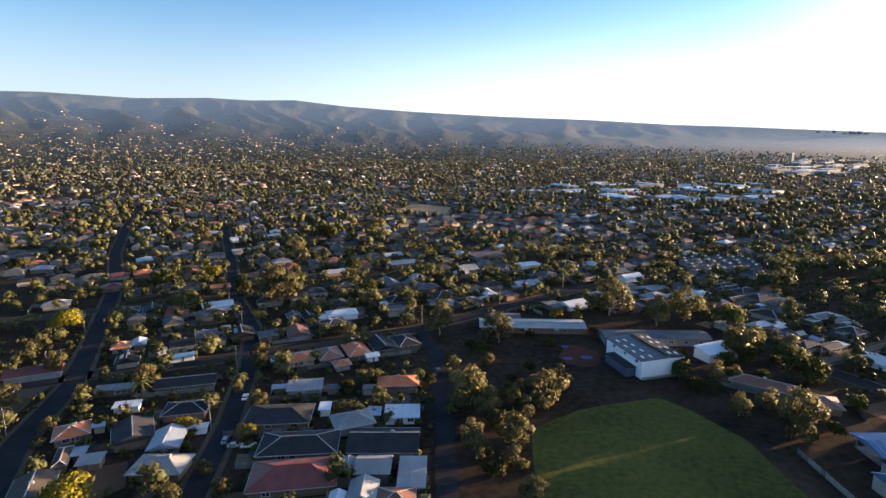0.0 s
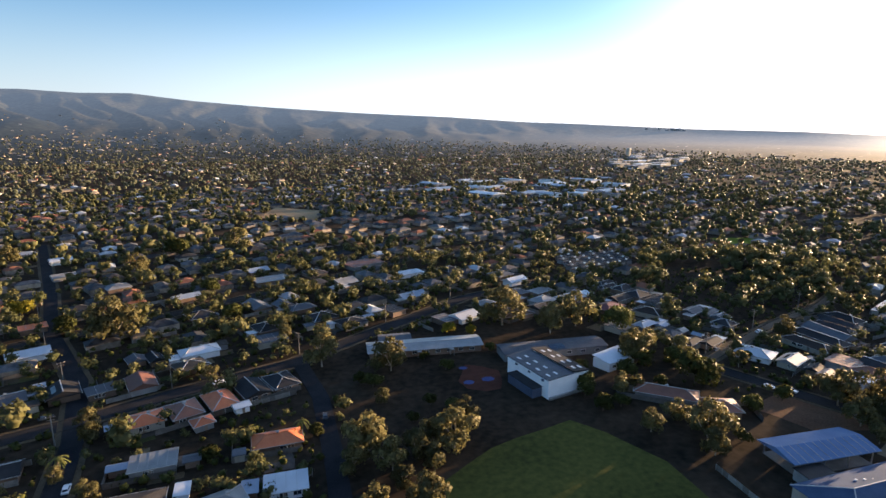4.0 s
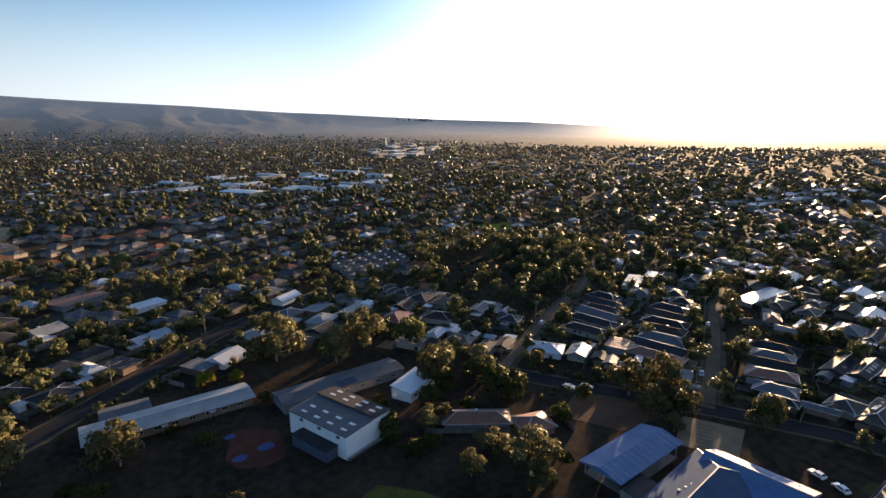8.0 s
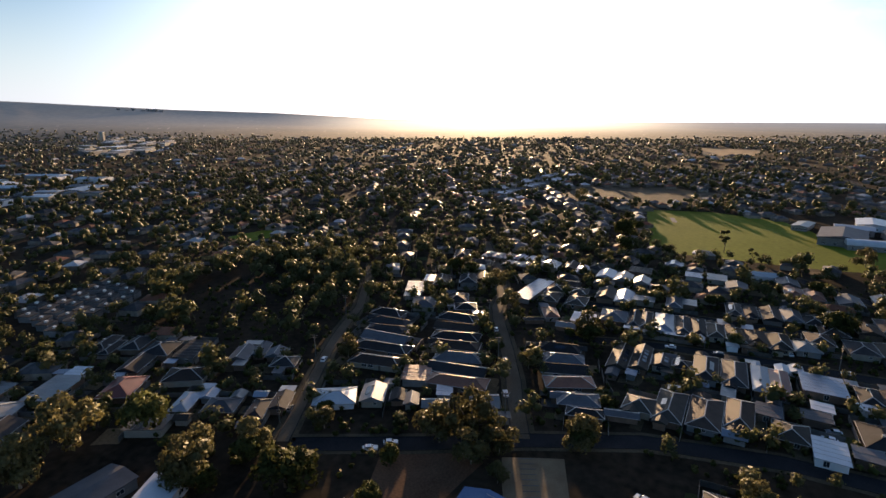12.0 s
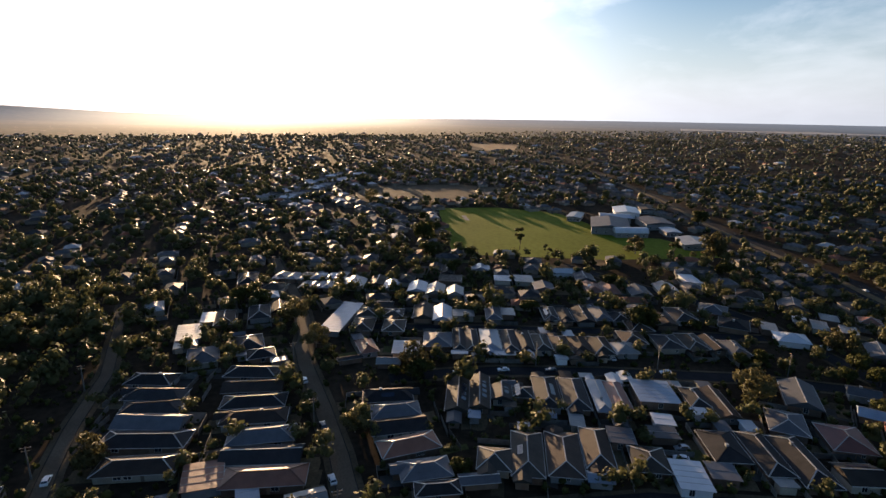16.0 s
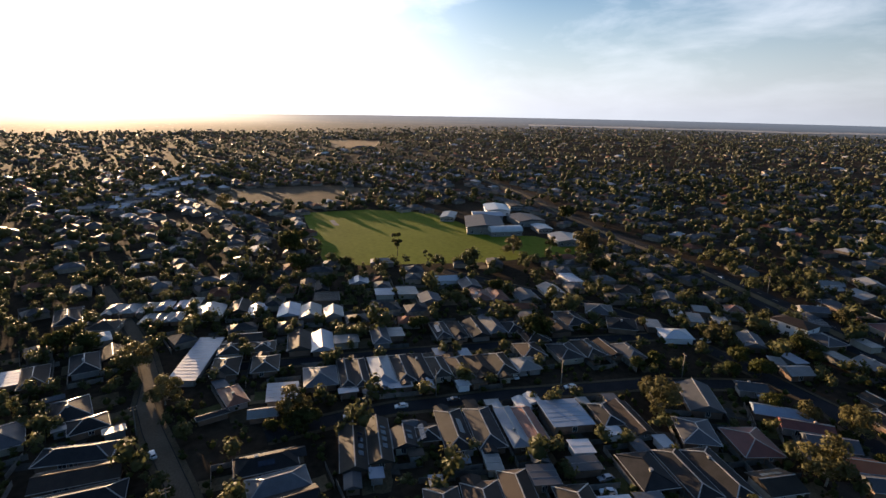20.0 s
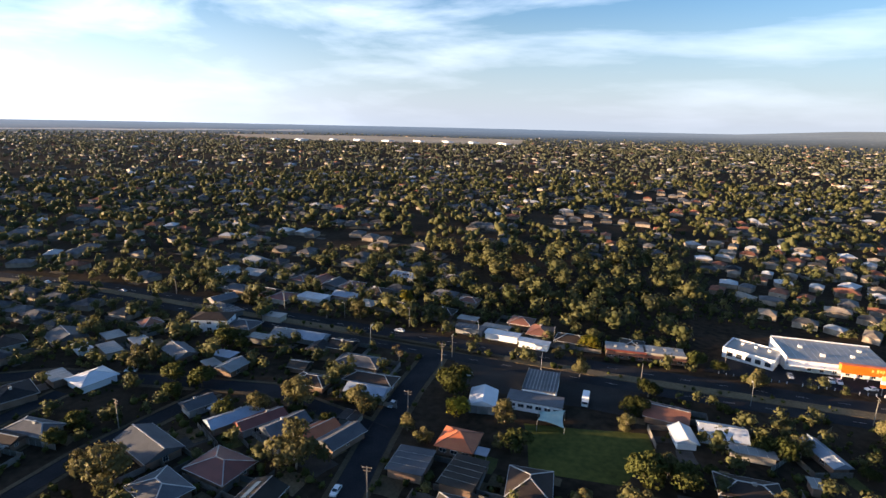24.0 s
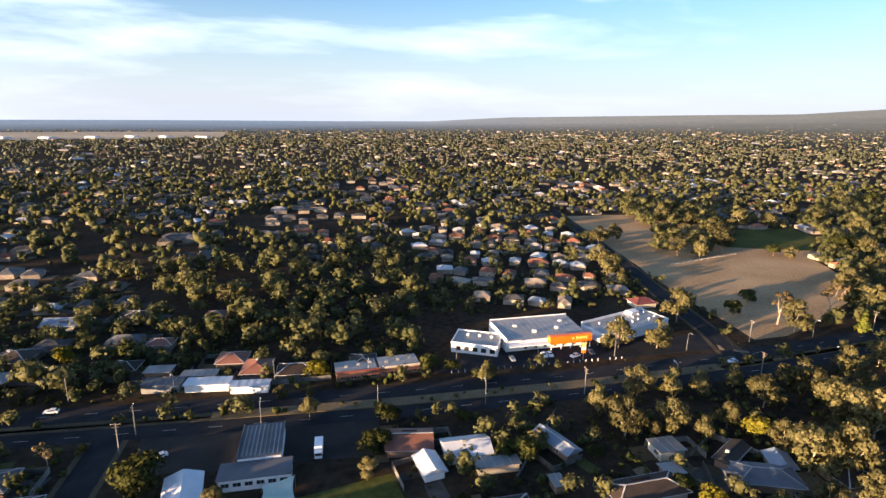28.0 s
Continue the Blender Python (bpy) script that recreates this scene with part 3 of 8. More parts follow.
ROADS = {
    "highway_north": ([(-420, -149), (-230, -125), (-104, -107), (-30, -99), (47, -95), (112, -95), (205, -98.5), (300, -102), (397, -105.5), (480, -98), (560, -95), (700, -101), (1000, -85)], 9, "ASPHALT"),
    "highway_south": ([(-420, -136), (-230, -112), (-104, -95), (-30, -86), (47, -82), (112, -81.5), (205, -85), (300, -89.5), (395, -93), (480, -86), (560, -83), (700, -89), (1000, -73)], 7, "ASPHALT"),
    "school_road": ([(199, -84), (199, -50), (197, -20), (192, 20), (186, 50)], 8, "ASPHALT"),
    "cross_street": ([(197, -24), (245, -36), (281, -29), (325, -19), (350, -3), (420, 60)], 6.5, "ASPHALT"),
    "side_street": ([(-27, -99), (-34, -122), (-40, -155), (-54, -220), (-75, -330), (-95, -450)], 8, "ASPHALT"),
    "row_street": ([(262, 148), (268, 126), (271, 108), (272.5, 68), (271, 15), (262, -28)], 6, "ASPHALT"),
    "row_lane": ([(310, 175), (312, 100), (312, 40), (309, -10)], 5.5, "ASPHALT"),
    "front_street": ([(150, 203), (166, 170), (182, 140), (196, 108), (202, 72), (200, 20)], 6.5, "ASPHALT"),
    "close_street": ([(182, 142), (204.6, 151.5), (216.3, 155.9), (242, 167.5), (271.8, 181.9), (287, 188), (306, 191.5), (336, 203), (420, 246)], 5.2, "LANE"),
    "north_close": ([(150, 206), (182, 221), (205.6, 232.1), (224.3, 240.1), (258.5, 251.6), (330, 290)], 4.0, "LANE"),
    "station_street": ([(-300, 120), (-205, 165), (-141, 196), (-84, 216), (-57, 230), (-14, 248), (29, 280), (80, 318), (150, 345)], 7.5, "ASPHALT"),
    "upper_street": ([(-260, 245), (-167, 285), (-134, 300), (-78, 328), (-9, 373), (60, 420), (180, 480)], 7, "OLD_ASPHALT"),
    "hill_street": ([(-105, 100), (-129, 150), (-139, 190), (-162, 240), (-205, 330), (-262, 425), (-330, 560), (-400, 720)], 7, "ASPHALT"),
    "west_lane": ([(-60, 100), (-65, 128), (-69, 160), (-78, 205), (-92, 250), (-126, 314), (-154, 387), (-227, 560)], 6, "ASPHALT"),
    "school_lane": ([(2, 100), (1, 124), (0, 170), (-3, 215), (-10, 246)], 6, "ASPHALT"),
}
FIELDS = {
    "school_field": [(22, 100), (26, 144), (28, 157), (45, 169), (76, 178), (84, 168), (92, 150), (93, 124), (90, 100)],
    "oval_field": [(441, 130), (437, 60), (434, 32), (448, -58), (500, -30), (512, 8), (560, 16), (604, 34), (628, 90), (618, 150), (530, 140)],
    "small_green": [(156, -44), (119, -51), (117, -39), (127, -22), (151, -20)],
    "paddock": [(-51, -135), (-52, -160), (-58, -205), (-68, -255), (-78, -330), (-72, -405), (-160, -407), (-215, -330), (-170, -266), (-220, -246), (-195, -226), (-178, -186), (-136, -146), (-96, -126), (-66, -113), (-48, -112)],
    "park_green": [(-160, -268), (-212, -324), (-270, -322), (-257, -280), (-217, -248)],
    "dry_reserve": [(660, 130), (673, 250), (770, 250), (800, 130), (760, 60)],
    "dry_block": [(-59, 677), (-43, 767), (20, 715), (4, 640)],
    "pocket_park": [(339, 410), (348, 438), (386, 428), (364, 404)],
    "far_dry_field": [(1420, 10), (1430, 110), (1710, 118), (1690, -25)],
    "vacant_lot": [(-128, 108), (-102, 105), (-84, 128), (-90, 140), (-112, 130)],
    "west_verge_lot": [(-160, 150), (-140, 150), (-146, 188), (-172, 178)],
    "tan_yard": [(160, 122), (178, 128), (171, 144), (154, 138)],
    "airfield": [(CENTRE[0] + r * math.sin(radians(a)), CENTRE[1] + r * math.cos(radians(a))) for a, r in ((139, 2800), (146, 2830), (154, 2850), (162, 2850), (170, 2830), (169, 2200), (163, 2150), (156, 2150), (148, 2220), (142, 2400))],
    "earth_yard": [(140, 170), (156, 176), (171, 158), (166, 148), (148, 152)],
}
SPARE = {  # ground that no house or yard tree may take
    "school": [(4, 96), (4, 200), (-5, 255), (60, 275), (130, 262), (130, 190), (165, 165), (190, 120), (184, 88), (100, 88)],
    "centre": [(-35, -104), (100, -104), (95, -165), (-30, -160)],
    "service": [(118, -84), (194, -84), (192, -12), (116, -14)],
    "paddock_edge": [(-40, -100), (-160, -112), (-170, -140), (-40, -135)],
    "oval_school": [(440, -56), (500, -70), (640, -60), (650, 50), (560, 20), (512, 10)],
    "village": [(160, 350), (225, 355), (225, 405), (165, 385)],
}
WOOD = [(158, -128), (95, -130), (83, -155), (90, -256), (141, -264), (231, -293), (300, -420), (340, -430), (310, -330), (240, -230), (205, -172)]
WOOD_MID = [(-92, -260), (-141, -245), (-212, -323), (-255, -420), (-190, -510), (-150, -400), (-135, -322)]
WOOD_EAST = [(-195, -222), (-176, -184), (-134, -144), (-96, -122), (-82, -112), (-110, -104), (-230, -128), (-420, -155), (-560, -490), (-400, -424), (-276, -320), (-262, -280), (-222, -244)]
WOOD_NORTH = [(192, 322), (200, 268), (223, 240), (262, 262), (305, 275), (352, 312), (330, 350), (301, 366), (243, 378)]
LIT_STREETS = [(-22, -166), (22, -152), (62, -172), (80, -235), (78, -300), (62, -375), (-55, -372), (-62, -262), (-42, -205)]
GUM_BELT_LAND = [(100, -80), (-120, -92), (-140, -20), (-60, 0), (0, -60), (60, -62)]


def field(name, poly, mat, z, label):
    """A patch of ground with its own thickness, its edge uneven."""
    pts = []
    for (x0, y0), (x1, y1) in zip(poly, poly[1:] + poly[:1]):
        n = max(2, int(math.hypot(x1 - x0, y1 - y0) / 9))
        for i in range(n):
            k = i / n
            x, y = x0 + (x1 - x0) * k, y0 + (y1 - y0) * k
            w = min(1.2, math.hypot(x1 - x0, y1 - y0) * 0.03)
            pts.append((x + w * noise.noise((x * 0.3, y * 0.3, 1)), y + w * noise.noise((x * 0.3, y * 0.3, 7)), z))
    n = len(pts)
    low = [(x, y, -0.2) for x, y, _ in pts]
    return part(name, pts + low, [tuple(range(n))] + [(i, i + n, (i + 1) % n + n, (i + 1) % n) for i in range(n)], mat, None, label, "structure")


field("ground_school_field", FIELDS["school_field"], LAWN, 0.03, "green school playing field with long tree shadows")
field("ground_oval", FIELDS["oval_field"], OVALGRASS, 0.03, "wide sunlit green sports oval")
field("ground_small_green", FIELDS["small_green"], LAWN, 0.03, "small shaded green lawn behind a building")
field("ground_paddock", FIELDS["paddock"], PADDOCK, 0.03, "dry golden grass paddock")
field("ground_park", FIELDS["park_green"], LAWN, 0.05, "watered green park beyond the paddock")
field("ground_dry_reserve", FIELDS["dry_reserve"], VERGE, 0.03, "dry pale reserve with scattered bushes")
field("ground_dry_block", FIELDS["dry_block"], PADDOCK, 0.03, "bare dry block of yellow grass")
field("ground_pocket_park", FIELDS["pocket_park"], OVALGRASS, 0.03, "small bright green park lawn")
field("ground_far_field", FIELDS["far_dry_field"], PADDOCK, 0.03, "far dry yellow field")
field("ground_vacant_lot", FIELDS["vacant_lot"], EARTH, 0.03, "vacant lot of dry brown weeds")
field("ground_verge_lot", FIELDS["west_verge_lot"], VERGE, 0.03, "dry verge beside the road")
field("ground_airfield", FIELDS["airfield"], AIRGRASS, 1.3, "long flat airfield of dry pale grass")
field("ground_tan_yard", FIELDS["tan_yard"], TAN_COURT, 0.035, "small tan paved parking yard with worn lines")
field("ground_earth_yard", FIELDS["earth_yard"], EARTH, 0.03, "bare reddish earth yard")


def ribbon(pts, half0, half1, z0, z1):
    """A strip along a broken line between two offsets, as a closed band."""
    p = [Vector((x, y, 0)) for x, y in pts]
    fine = []
    for a, b in zip(p, p[1:]):
        n = max(1, int((b - a).length / 25))
        fine += [a.lerp(b, i / n) for i in range(n)]
    fine.append(p[-1])
    s = Shape()
    for i, q in enumerate(fine):
        ahead = (fine[min(i + 1, len(fine) - 1)] - fine[max(i - 1, 0)]).normalized()
        right = Vector((ahead.y, -ahead.x, 0))
        s.v += [tuple(q + right * half0 + Vector((0, 0, z1))), tuple(q + right * half1 + Vector((0, 0, z1))), tuple(q + right * half1 + Vector((0, 0, z0))), tuple(q + right * half0 + Vector((0, 0, z0)))]
    for i in range(len(fine) - 1):
        a, b = 4 * i, 4 * i + 4
        s.f += [(a, a + 1, b + 1, b), (a + 1, a + 2, b + 2, b + 1), (a + 3, a, b, b + 3)]
    return s


flat_v, flat_f = [], []
for i in range(30):
    a = 110 + i * 1.3
    for r in (3180 + 50 * math.sin(i * 0.6) + max(0, i - 16) * 25, 3420 + 60 * math.sin(i * 0.9 + 1) + max(0, i - 16) * 20):
        x, y = CENTRE[0] + r * math.sin(radians(a)), CENTRE[1] + r * math.cos(radians(a))
        flat_v.append((x, y, float(land(np.array([x]), np.array([y]))[0]) + 0.8))
    if i:
        flat_f.append((2 * i - 2, 2 * i - 1, 2 * i + 1, 2 * i))
part("ground_salt_flat", flat_v, flat_f, SALT, None, "thin pale salt flat near the skyline", "structure")

level = 0.05
for road_name, (pts, width, surface) in ROADS.items():
    level += 0.006
    h = width / 2
    road = ribbon(pts, -h, h, -0.2, level).part("road_" + road_name, {"ASPHALT": ASPHALT, "LANE": LANE}.get(surface, OLD_ASPHALT), None, "grey asphalt street" if surface == "ASPHALT" else "pale worn asphalt street", "structure")
    if road_name == "school_lane":
        continue
    if "highway" not in road_name:
        for k, (a, b) in enumerate(((-h - 1.9, -h - 0.25), (h + 0.25, h + 1.9))):
            ribbon(pts, a, b, -0.2, level - 0.012).part("verge_%s_%d" % (road_name, k), VERGE, None, "dry grass verge along the street", "structure")
            ribbon(pts, -h - 0.25 if k == 0 else h, -h if k == 0 else h + 0.25, -0.2, level + 0.11).part("kerb_%s_%d" % (road_name, k), OLD_ASPHALT, None, "worn grey kerb", "structure")
mid = [((a[0] + b[0]) / 2, (a[1] + b[1]) / 2) for a, b in zip(ROADS["highway_north"][0], ROADS["highway_south"][0])]
for k, run in enumerate(([q for q in mid if q[0] < -60], [(-14, mid[3][1] + 1.2)] + [q for q in mid if -14 < q[0] < 170] + [(172, -90)], [(236, -94.5)] + [q for q in mid if q[0] > 236])):
    ribbon(run, -2.5, 2.5, -0.2, 0.2).part("median_%d" % k, MEDIAN, None, "dry raised strip between the carriageways", "structure")
for k, (x, y, w, d, rot) in enumerate(((-22, -95.5, 7, 2.2, 25), (-33, -102.5, 6, 2.4, -30), (-44, -93, 9, 2.0, 8), (-27, -107, 5, 2, 70))):
    c, q = math.cos(radians(rot)), math.sin(radians(rot))
    field("traffic_island_%d" % k, [(x + c * u * w / 2 - q * v * d / 2, y + q * u * w / 2 + c * v * d / 2) for u, v in ((-1, -0.6), (0.7, -1), (1, 0), (0.7, 1), (-1, 0.6))], TAN_COURT, 0.2, "raised pale concrete traffic island at the junction")
ribbon(ROADS["highway_north"][0], -8.2, -4.8, -0.2, 0.06).part("pavement_north", VERGE, None, "dry earth footway beside the highway", "structure")
ribbon(ROADS["highway_south"][0], 3.8, 6.4, -0.2, 0.06).part("pavement_south", VERGE, None, "dry earth footway beside the highway", "structure")
dash = Shape()
for key in ("highway_north", "highway_south"):
    pts = ROADS[key][0]
    for (x0, y0), (x1, y1) in zip(pts[2:9], pts[3:10]):
        n = int(math.hypot(x1 - x0, y1 - y0) / 12)
        for i in range(n):
            a, b = (i + 0.2) / n, (i + 0.5) / n
            dash.bar((x0 + (x1 - x0) * a, y0 + (y1 - y0) * a, 0.075), (x0 + (x1 - x0) * b, y0 + (y1 - y0) * b, 0.075), 0.15, 0.01)
dash.part("lane_marking", LINE, None, "broken white lane lines", "structure")

# ---- where the houses and trees stand: x, y, width, depth, turn, roof, colour / x, y, radius, kind ----
WEST_STREET = [
    (-39.8, 129.9, 22, 13, 8, 'hip', 'darkred'),
    (-42.2, 145.1, 22, 12, 5, 'hip', 'charcoal'),
    (-53, 161.9, 20, 12, 5, 'hip', 'charcoal'),
    (-49.8, 182.6, 12, 8, 8, 'flat', 'pale'),
    (-58.8, 209, 11, 9.5, 20, 'hip', 'orange'),
    (-47.5, 212.5, 9, 12, 25, 'hip', 'terracotta'),
    (-40.5, 203.5, 6, 5.5, 25, 'hip', 'orange'),
    (-37, 217.5, 8.5, 14, 25, 'hip', 'orange'),
    (-27, 223.5, 9, 14, 25, 'gable', 'charcoal'),
    (-29.5, 211.5, 5, 4, 25, 'gable', 'white'),
    (-17, 228, 9, 13, 25, 'hip', 'charcoal'),
    (-16.5, 186.2, 14, 8, 5, 'hip', 'orange'),
    (-13.4, 163.6, 11, 8, 2, 'flat', 'white'),
    (-17.5, 146.6, 20, 13, 0, 'gable', 'charcoal'),
    (-19.1, 134.2, 9, 8, 0, 'gable', 'pale'),
    (-8.3, 130.6, 7, 13, 0, 'flat', 'pale'),
    (-20.3, 122.7, 6.6, 8, 0, 'gable', 'pale'),
    (-11.8, 119.4, 8.8, 8, 0, 'hip', 'terracotta'),
]
CORNER_LOTS = [
    (-113.8, 152.3, 9, 9, 30, 'hip', 'orange'),
    (-107.4, 138.6, 2.9, 10, 25, 'hip', 'brown'),
    (-105, 123.7, 9, 12, 25, 'gable', 'tan'),
    (-82, 147.4, 8, 11, 12, 'gable', 'paleblue'),
    (-85.3, 166.6, 13, 9, 12, 'hip', 'charcoal'),
    (-117.5, 181.5, 13, 4, 14, 'flat', 'pale'),
    (-106.4, 169.1, 8, 4, 14, 'flat', 'white'),
    (-94.5, 186.5, 20, 8, 14, 'gable', 'charcoal'),
    (-128.2, 207.8, 8, 9, 25, 'gable', 'tan'),
    (-139.4, 222.7, 7, 7, 25, 'hip', 'orange'),
    (-134, 226.8, 5, 8, 25, 'gable', 'paleblue'),
    (-113, 223.9, 10, 8, 25, 'gable', 'tan'),
    (-108.2, 211.2, 10, 3, 25, 'flat', 'white'),
    (-108.6, 236.6, 9, 9, 25, 'gable', 'bluegrey'),
    (-92.8, 238, 10, 11, 25, 'gable', 'charcoal'),
    (-157.1, 195.3, 18, 8, 25, 'gable', 'darkred'),
    (-104.1, 140.9, 3.2, 4.1, 15, 'flat', 'paleblue'),
    (-98.5, 137.2, 6, 4.9, 15, 'flat', 'pale'),
]
STREET_B = [
    (-121.4, 281.1, 15, 10, 27, 'gable', 'white'),
    (-164.1, 270.5, 11, 9, 27, 'hip', 'brown'),
    (-152.4, 273.3, 8, 12, 27, 'gable', 'charcoal'),
    (-51.8, 266.1, 15, 9, 20, 'hip', 'white'),
    (-68.5, 263.4, 5, 9, 27, 'gable', 'charcoal'),
    (-80, 236.4, 9, 7, 27, 'flat', 'bluegrey'),
    (-75.6, 263.5, 6.3, 7, 27, 'gable', 'bluegrey'),
    (-59.4, 317.4, 13, 12, 27, 'hip', 'charcoal'),
    (-33, 326.5, 9, 16, 27, 'gable', 'bluegrey'),
    (-18.8, 323.7, 8, 10.8, 27, 'gable', 'bluegrey'),
    (-26.4, 290, 10, 12, 27, 'hip', 'charcoal'),
    (-9.9, 317.1, 13, 7.7, 27, 'hip', 'bluegrey'),
    (0.3, 298.8, 14, 12, 27, 'hip', 'charcoal'),
    (14.2, 287.6, 13, 11, 27, 'hip', 'charcoal'),
    (-168.8, 314.4, 10, 9, 27, 'hip', 'tan'),
    (-134.7, 318, 11, 8, 27, 'flat', 'orange'),
    (-210, 283.7, 12, 9, 27, 'hip', 'pale'),
    (-199.9, 318.4, 12, 9, 27, 'hip', 'darkred'),
]
STREET_B_REST = [
    (-212.9, 346.6, 12, 9, 27, 'hip', 'darkred'),
]
STREET_D = [
    (-206.1, 416.3, 13, 12, 30, 'hip', 'bluegrey'),
    (-223.1, 460.1, 13, 12, 30, 'hip', 'brown'),
    (-189.2, 356.2, 10.6, 12, 30, 'hip', 'bluegrey'),
    (-174.1, 365.5, 13, 12, 30, 'hip', 'terracotta'),
    (-182.2, 477.6, 14, 9, 30, 'gable', 'white'),
    (-161.1, 425, 13, 9, 30, 'gable', 'pale'),
    (-124.6, 344.8, 12, 11, 30, 'hip', 'charcoal'),
    (-118.3, 386.9, 13, 12, 30, 'hip', 'pale'),
    (-119.3, 473, 13, 9, 30, 'hip', 'brown'),
    (-73.4, 354.1, 14, 7, 30, 'gable', 'paleblue'),
    (-39.1, 408.5, 14, 10, 30, 'gable', 'paleblue'),
    (-27.9, 381.5, 22, 12, 20, 'flat', 'pale'),
    (-72.1, 464.4, 13, 12, 30, 'hip', 'charcoal'),
    (-94.6, 468.5, 14, 10, 30, 'hip', 'charcoal'),
    (-0.3, 463, 14, 8, 30, 'gable', 'pale'),
    (-1.5, 393.1, 13, 12, 30, 'hip', 'charcoal'),
    (16.1, 363, 13, 12, 30, 'gable', 'pale'),
    (32.6, 410.4, 26, 16, 30, 'flat', 'terracotta'),
]
STREET_D_REST = [
    (59.4, 375.5, 18, 9, 20, 'flat', 'white'),
    (51.2, 324.6, 16, 9, 25, 'gable', 'paleblue'),
    (40.8, 354.3, 13, 12, 30, 'hip', 'charcoal'),
    (21.8, 447.5, 13, 12, 30, 'hip', 'charcoal'),
    (87.6, 377.2, 13, 12, 30, 'hip', 'charcoal'),
    (-47.1, 483.6, 13, 12, 30, 'hip', 'charcoal'),
    (93, 434.6, 13, 12, 30, 'hip', 'bluegrey'),
    (-255.4, 456.3, 13, 12, 30, 'hip', 'bluegrey'),
    (-219.5, 393.3, 13, 12, 30, 'hip', 'paleblue'),
    (-200.4, 352.5, 10.6, 12, 30, 'hip', 'orange'),
]
EAST_OF_SCHOOL = [
    (120.2, 338.8, 14, 8, 25, 'gable', 'white'),
    (126, 312.6, 14, 8, 25, 'flat', 'pale'),
    (137.6, 296.5, 18.1, 10, 25, 'flat', 'pale'),
    (149.4, 302.5, 7.2, 6, 25, 'flat', 'white'),
    (151.4, 247.9, 12, 5.7, 25, 'hip', 'paleblue'),
    (158.5, 245, 5.4, 4.4, 25, 'gable', 'paleblue'),
    (158.2, 222.7, 12, 5.4, 25, 'hip', 'charcoal'),
    (165.3, 219.4, 10, 5.4, 25, 'gable', 'charcoal'),
    (187.3, 259.1, 12, 6.8, 25, 'gable', 'bluegrey'),
    (193.8, 247.2, 7.4, 6.9, 25, 'gable', 'bluegrey'),
    (193.9, 255.2, 11, 4.4, 25, 'gable', 'bluegrey'),
    (180.9, 280.1, 16, 8, 25, 'flat', 'charcoal'),
    (116.1, 183.3, 20.6, 8, -38, 'hip', 'terracotta'),
    (127.8, 169.8, 10.3, 9, -20, 'hip', 'terracotta'),
    (116.9, 355.7, 13, 12, 25, 'hip', 'bluegrey'),
    (168.6, 311.4, 13, 4.1, 25, 'hip', 'charcoal'),
    (162.5, 288.8, 13, 8, 25, 'gable', 'charcoal'),
]
CLOSE_A = [
    (182.7, 194.5, 11, 7.3, 24, 'gable', 'pale'),
    (185.3, 186.5, 7, 4.3, 24, 'gable', 'charcoal'),
    (185.2, 181.2, 7, 4.1, 24, 'gable', 'bluegrey'),
    (186.1, 172.6, 5, 8.5, 24, 'gable', 'pale'),
    (195.3, 173.8, 8, 5, 24, 'flat', 'paleblue'),
    (193.8, 158.5, 8, 9, 24, 'gable', 'pale'),
    (176.4, 292.2, 13, 11, 24, 'hip', 'charcoal'),
    (154.7, 235.2, 8.4, 10, 24, 'hip', 'bluegrey'),
    (188.5, 238.3, 8, 9, 24, 'hip', 'charcoal'),
    (171, 318.4, 13, 5.1, 24, 'hip', 'charcoal'),
    (176.1, 306.1, 13, 8.1, 24, 'hip', 'charcoal'),
]
CLOSE_B = [
    (284.3, 209, 14, 11, 24, 'hip', 'charcoal'),
    (274.9, 200.2, 8.4, 10, 24, 'hip', 'charcoal'),
    (273.6, 164.8, 2.2, 9.1, 24, 'hip', 'charcoal'),
]
CLOSE_B_REST = [
    (291.9, 237.5, 17.1, 9, 24, 'flat', 'pale'),
    (284.5, 160.4, 12.6, 6.3, 24, 'hip', 'terracotta'),
]
ROW_NEAR = [
    (213.5, 112.1, 9.3, 8.5, -4, 'ell', 'tan'),
    (216.6, 102.8, 20, 8.1, -4, 'ell', 'tan'),
    (217.3, 92.5, 20, 9, -4, 'ell', 'brown'),
    (220.6, 82.7, 19, 7.3, -4, 'ell', 'brown'),
    (226.7, 74.3, 8, 7, -4, 'flat', 'bluegrey'),
    (216, 69.4, 11, 9, -4, 'hip', 'tan'),
    (209.7, 60.6, 12, 8.1, -4, 'flat', 'white'),
    (212.1, 51.3, 7, 7, -4, 'flat', 'bluegrey'),
    (201.1, 127, 4.9, 11, 10, 'hip', 'charcoal'),
    (205.5, 116.4, 3.7, 10, 10, 'gable', 'bluegrey'),
    (236.9, 58.5, 6, 6, -4, 'flat', 'white'),
    (235.7, 85.6, 8.5, 4, -4, 'flat', 'pale'),
]
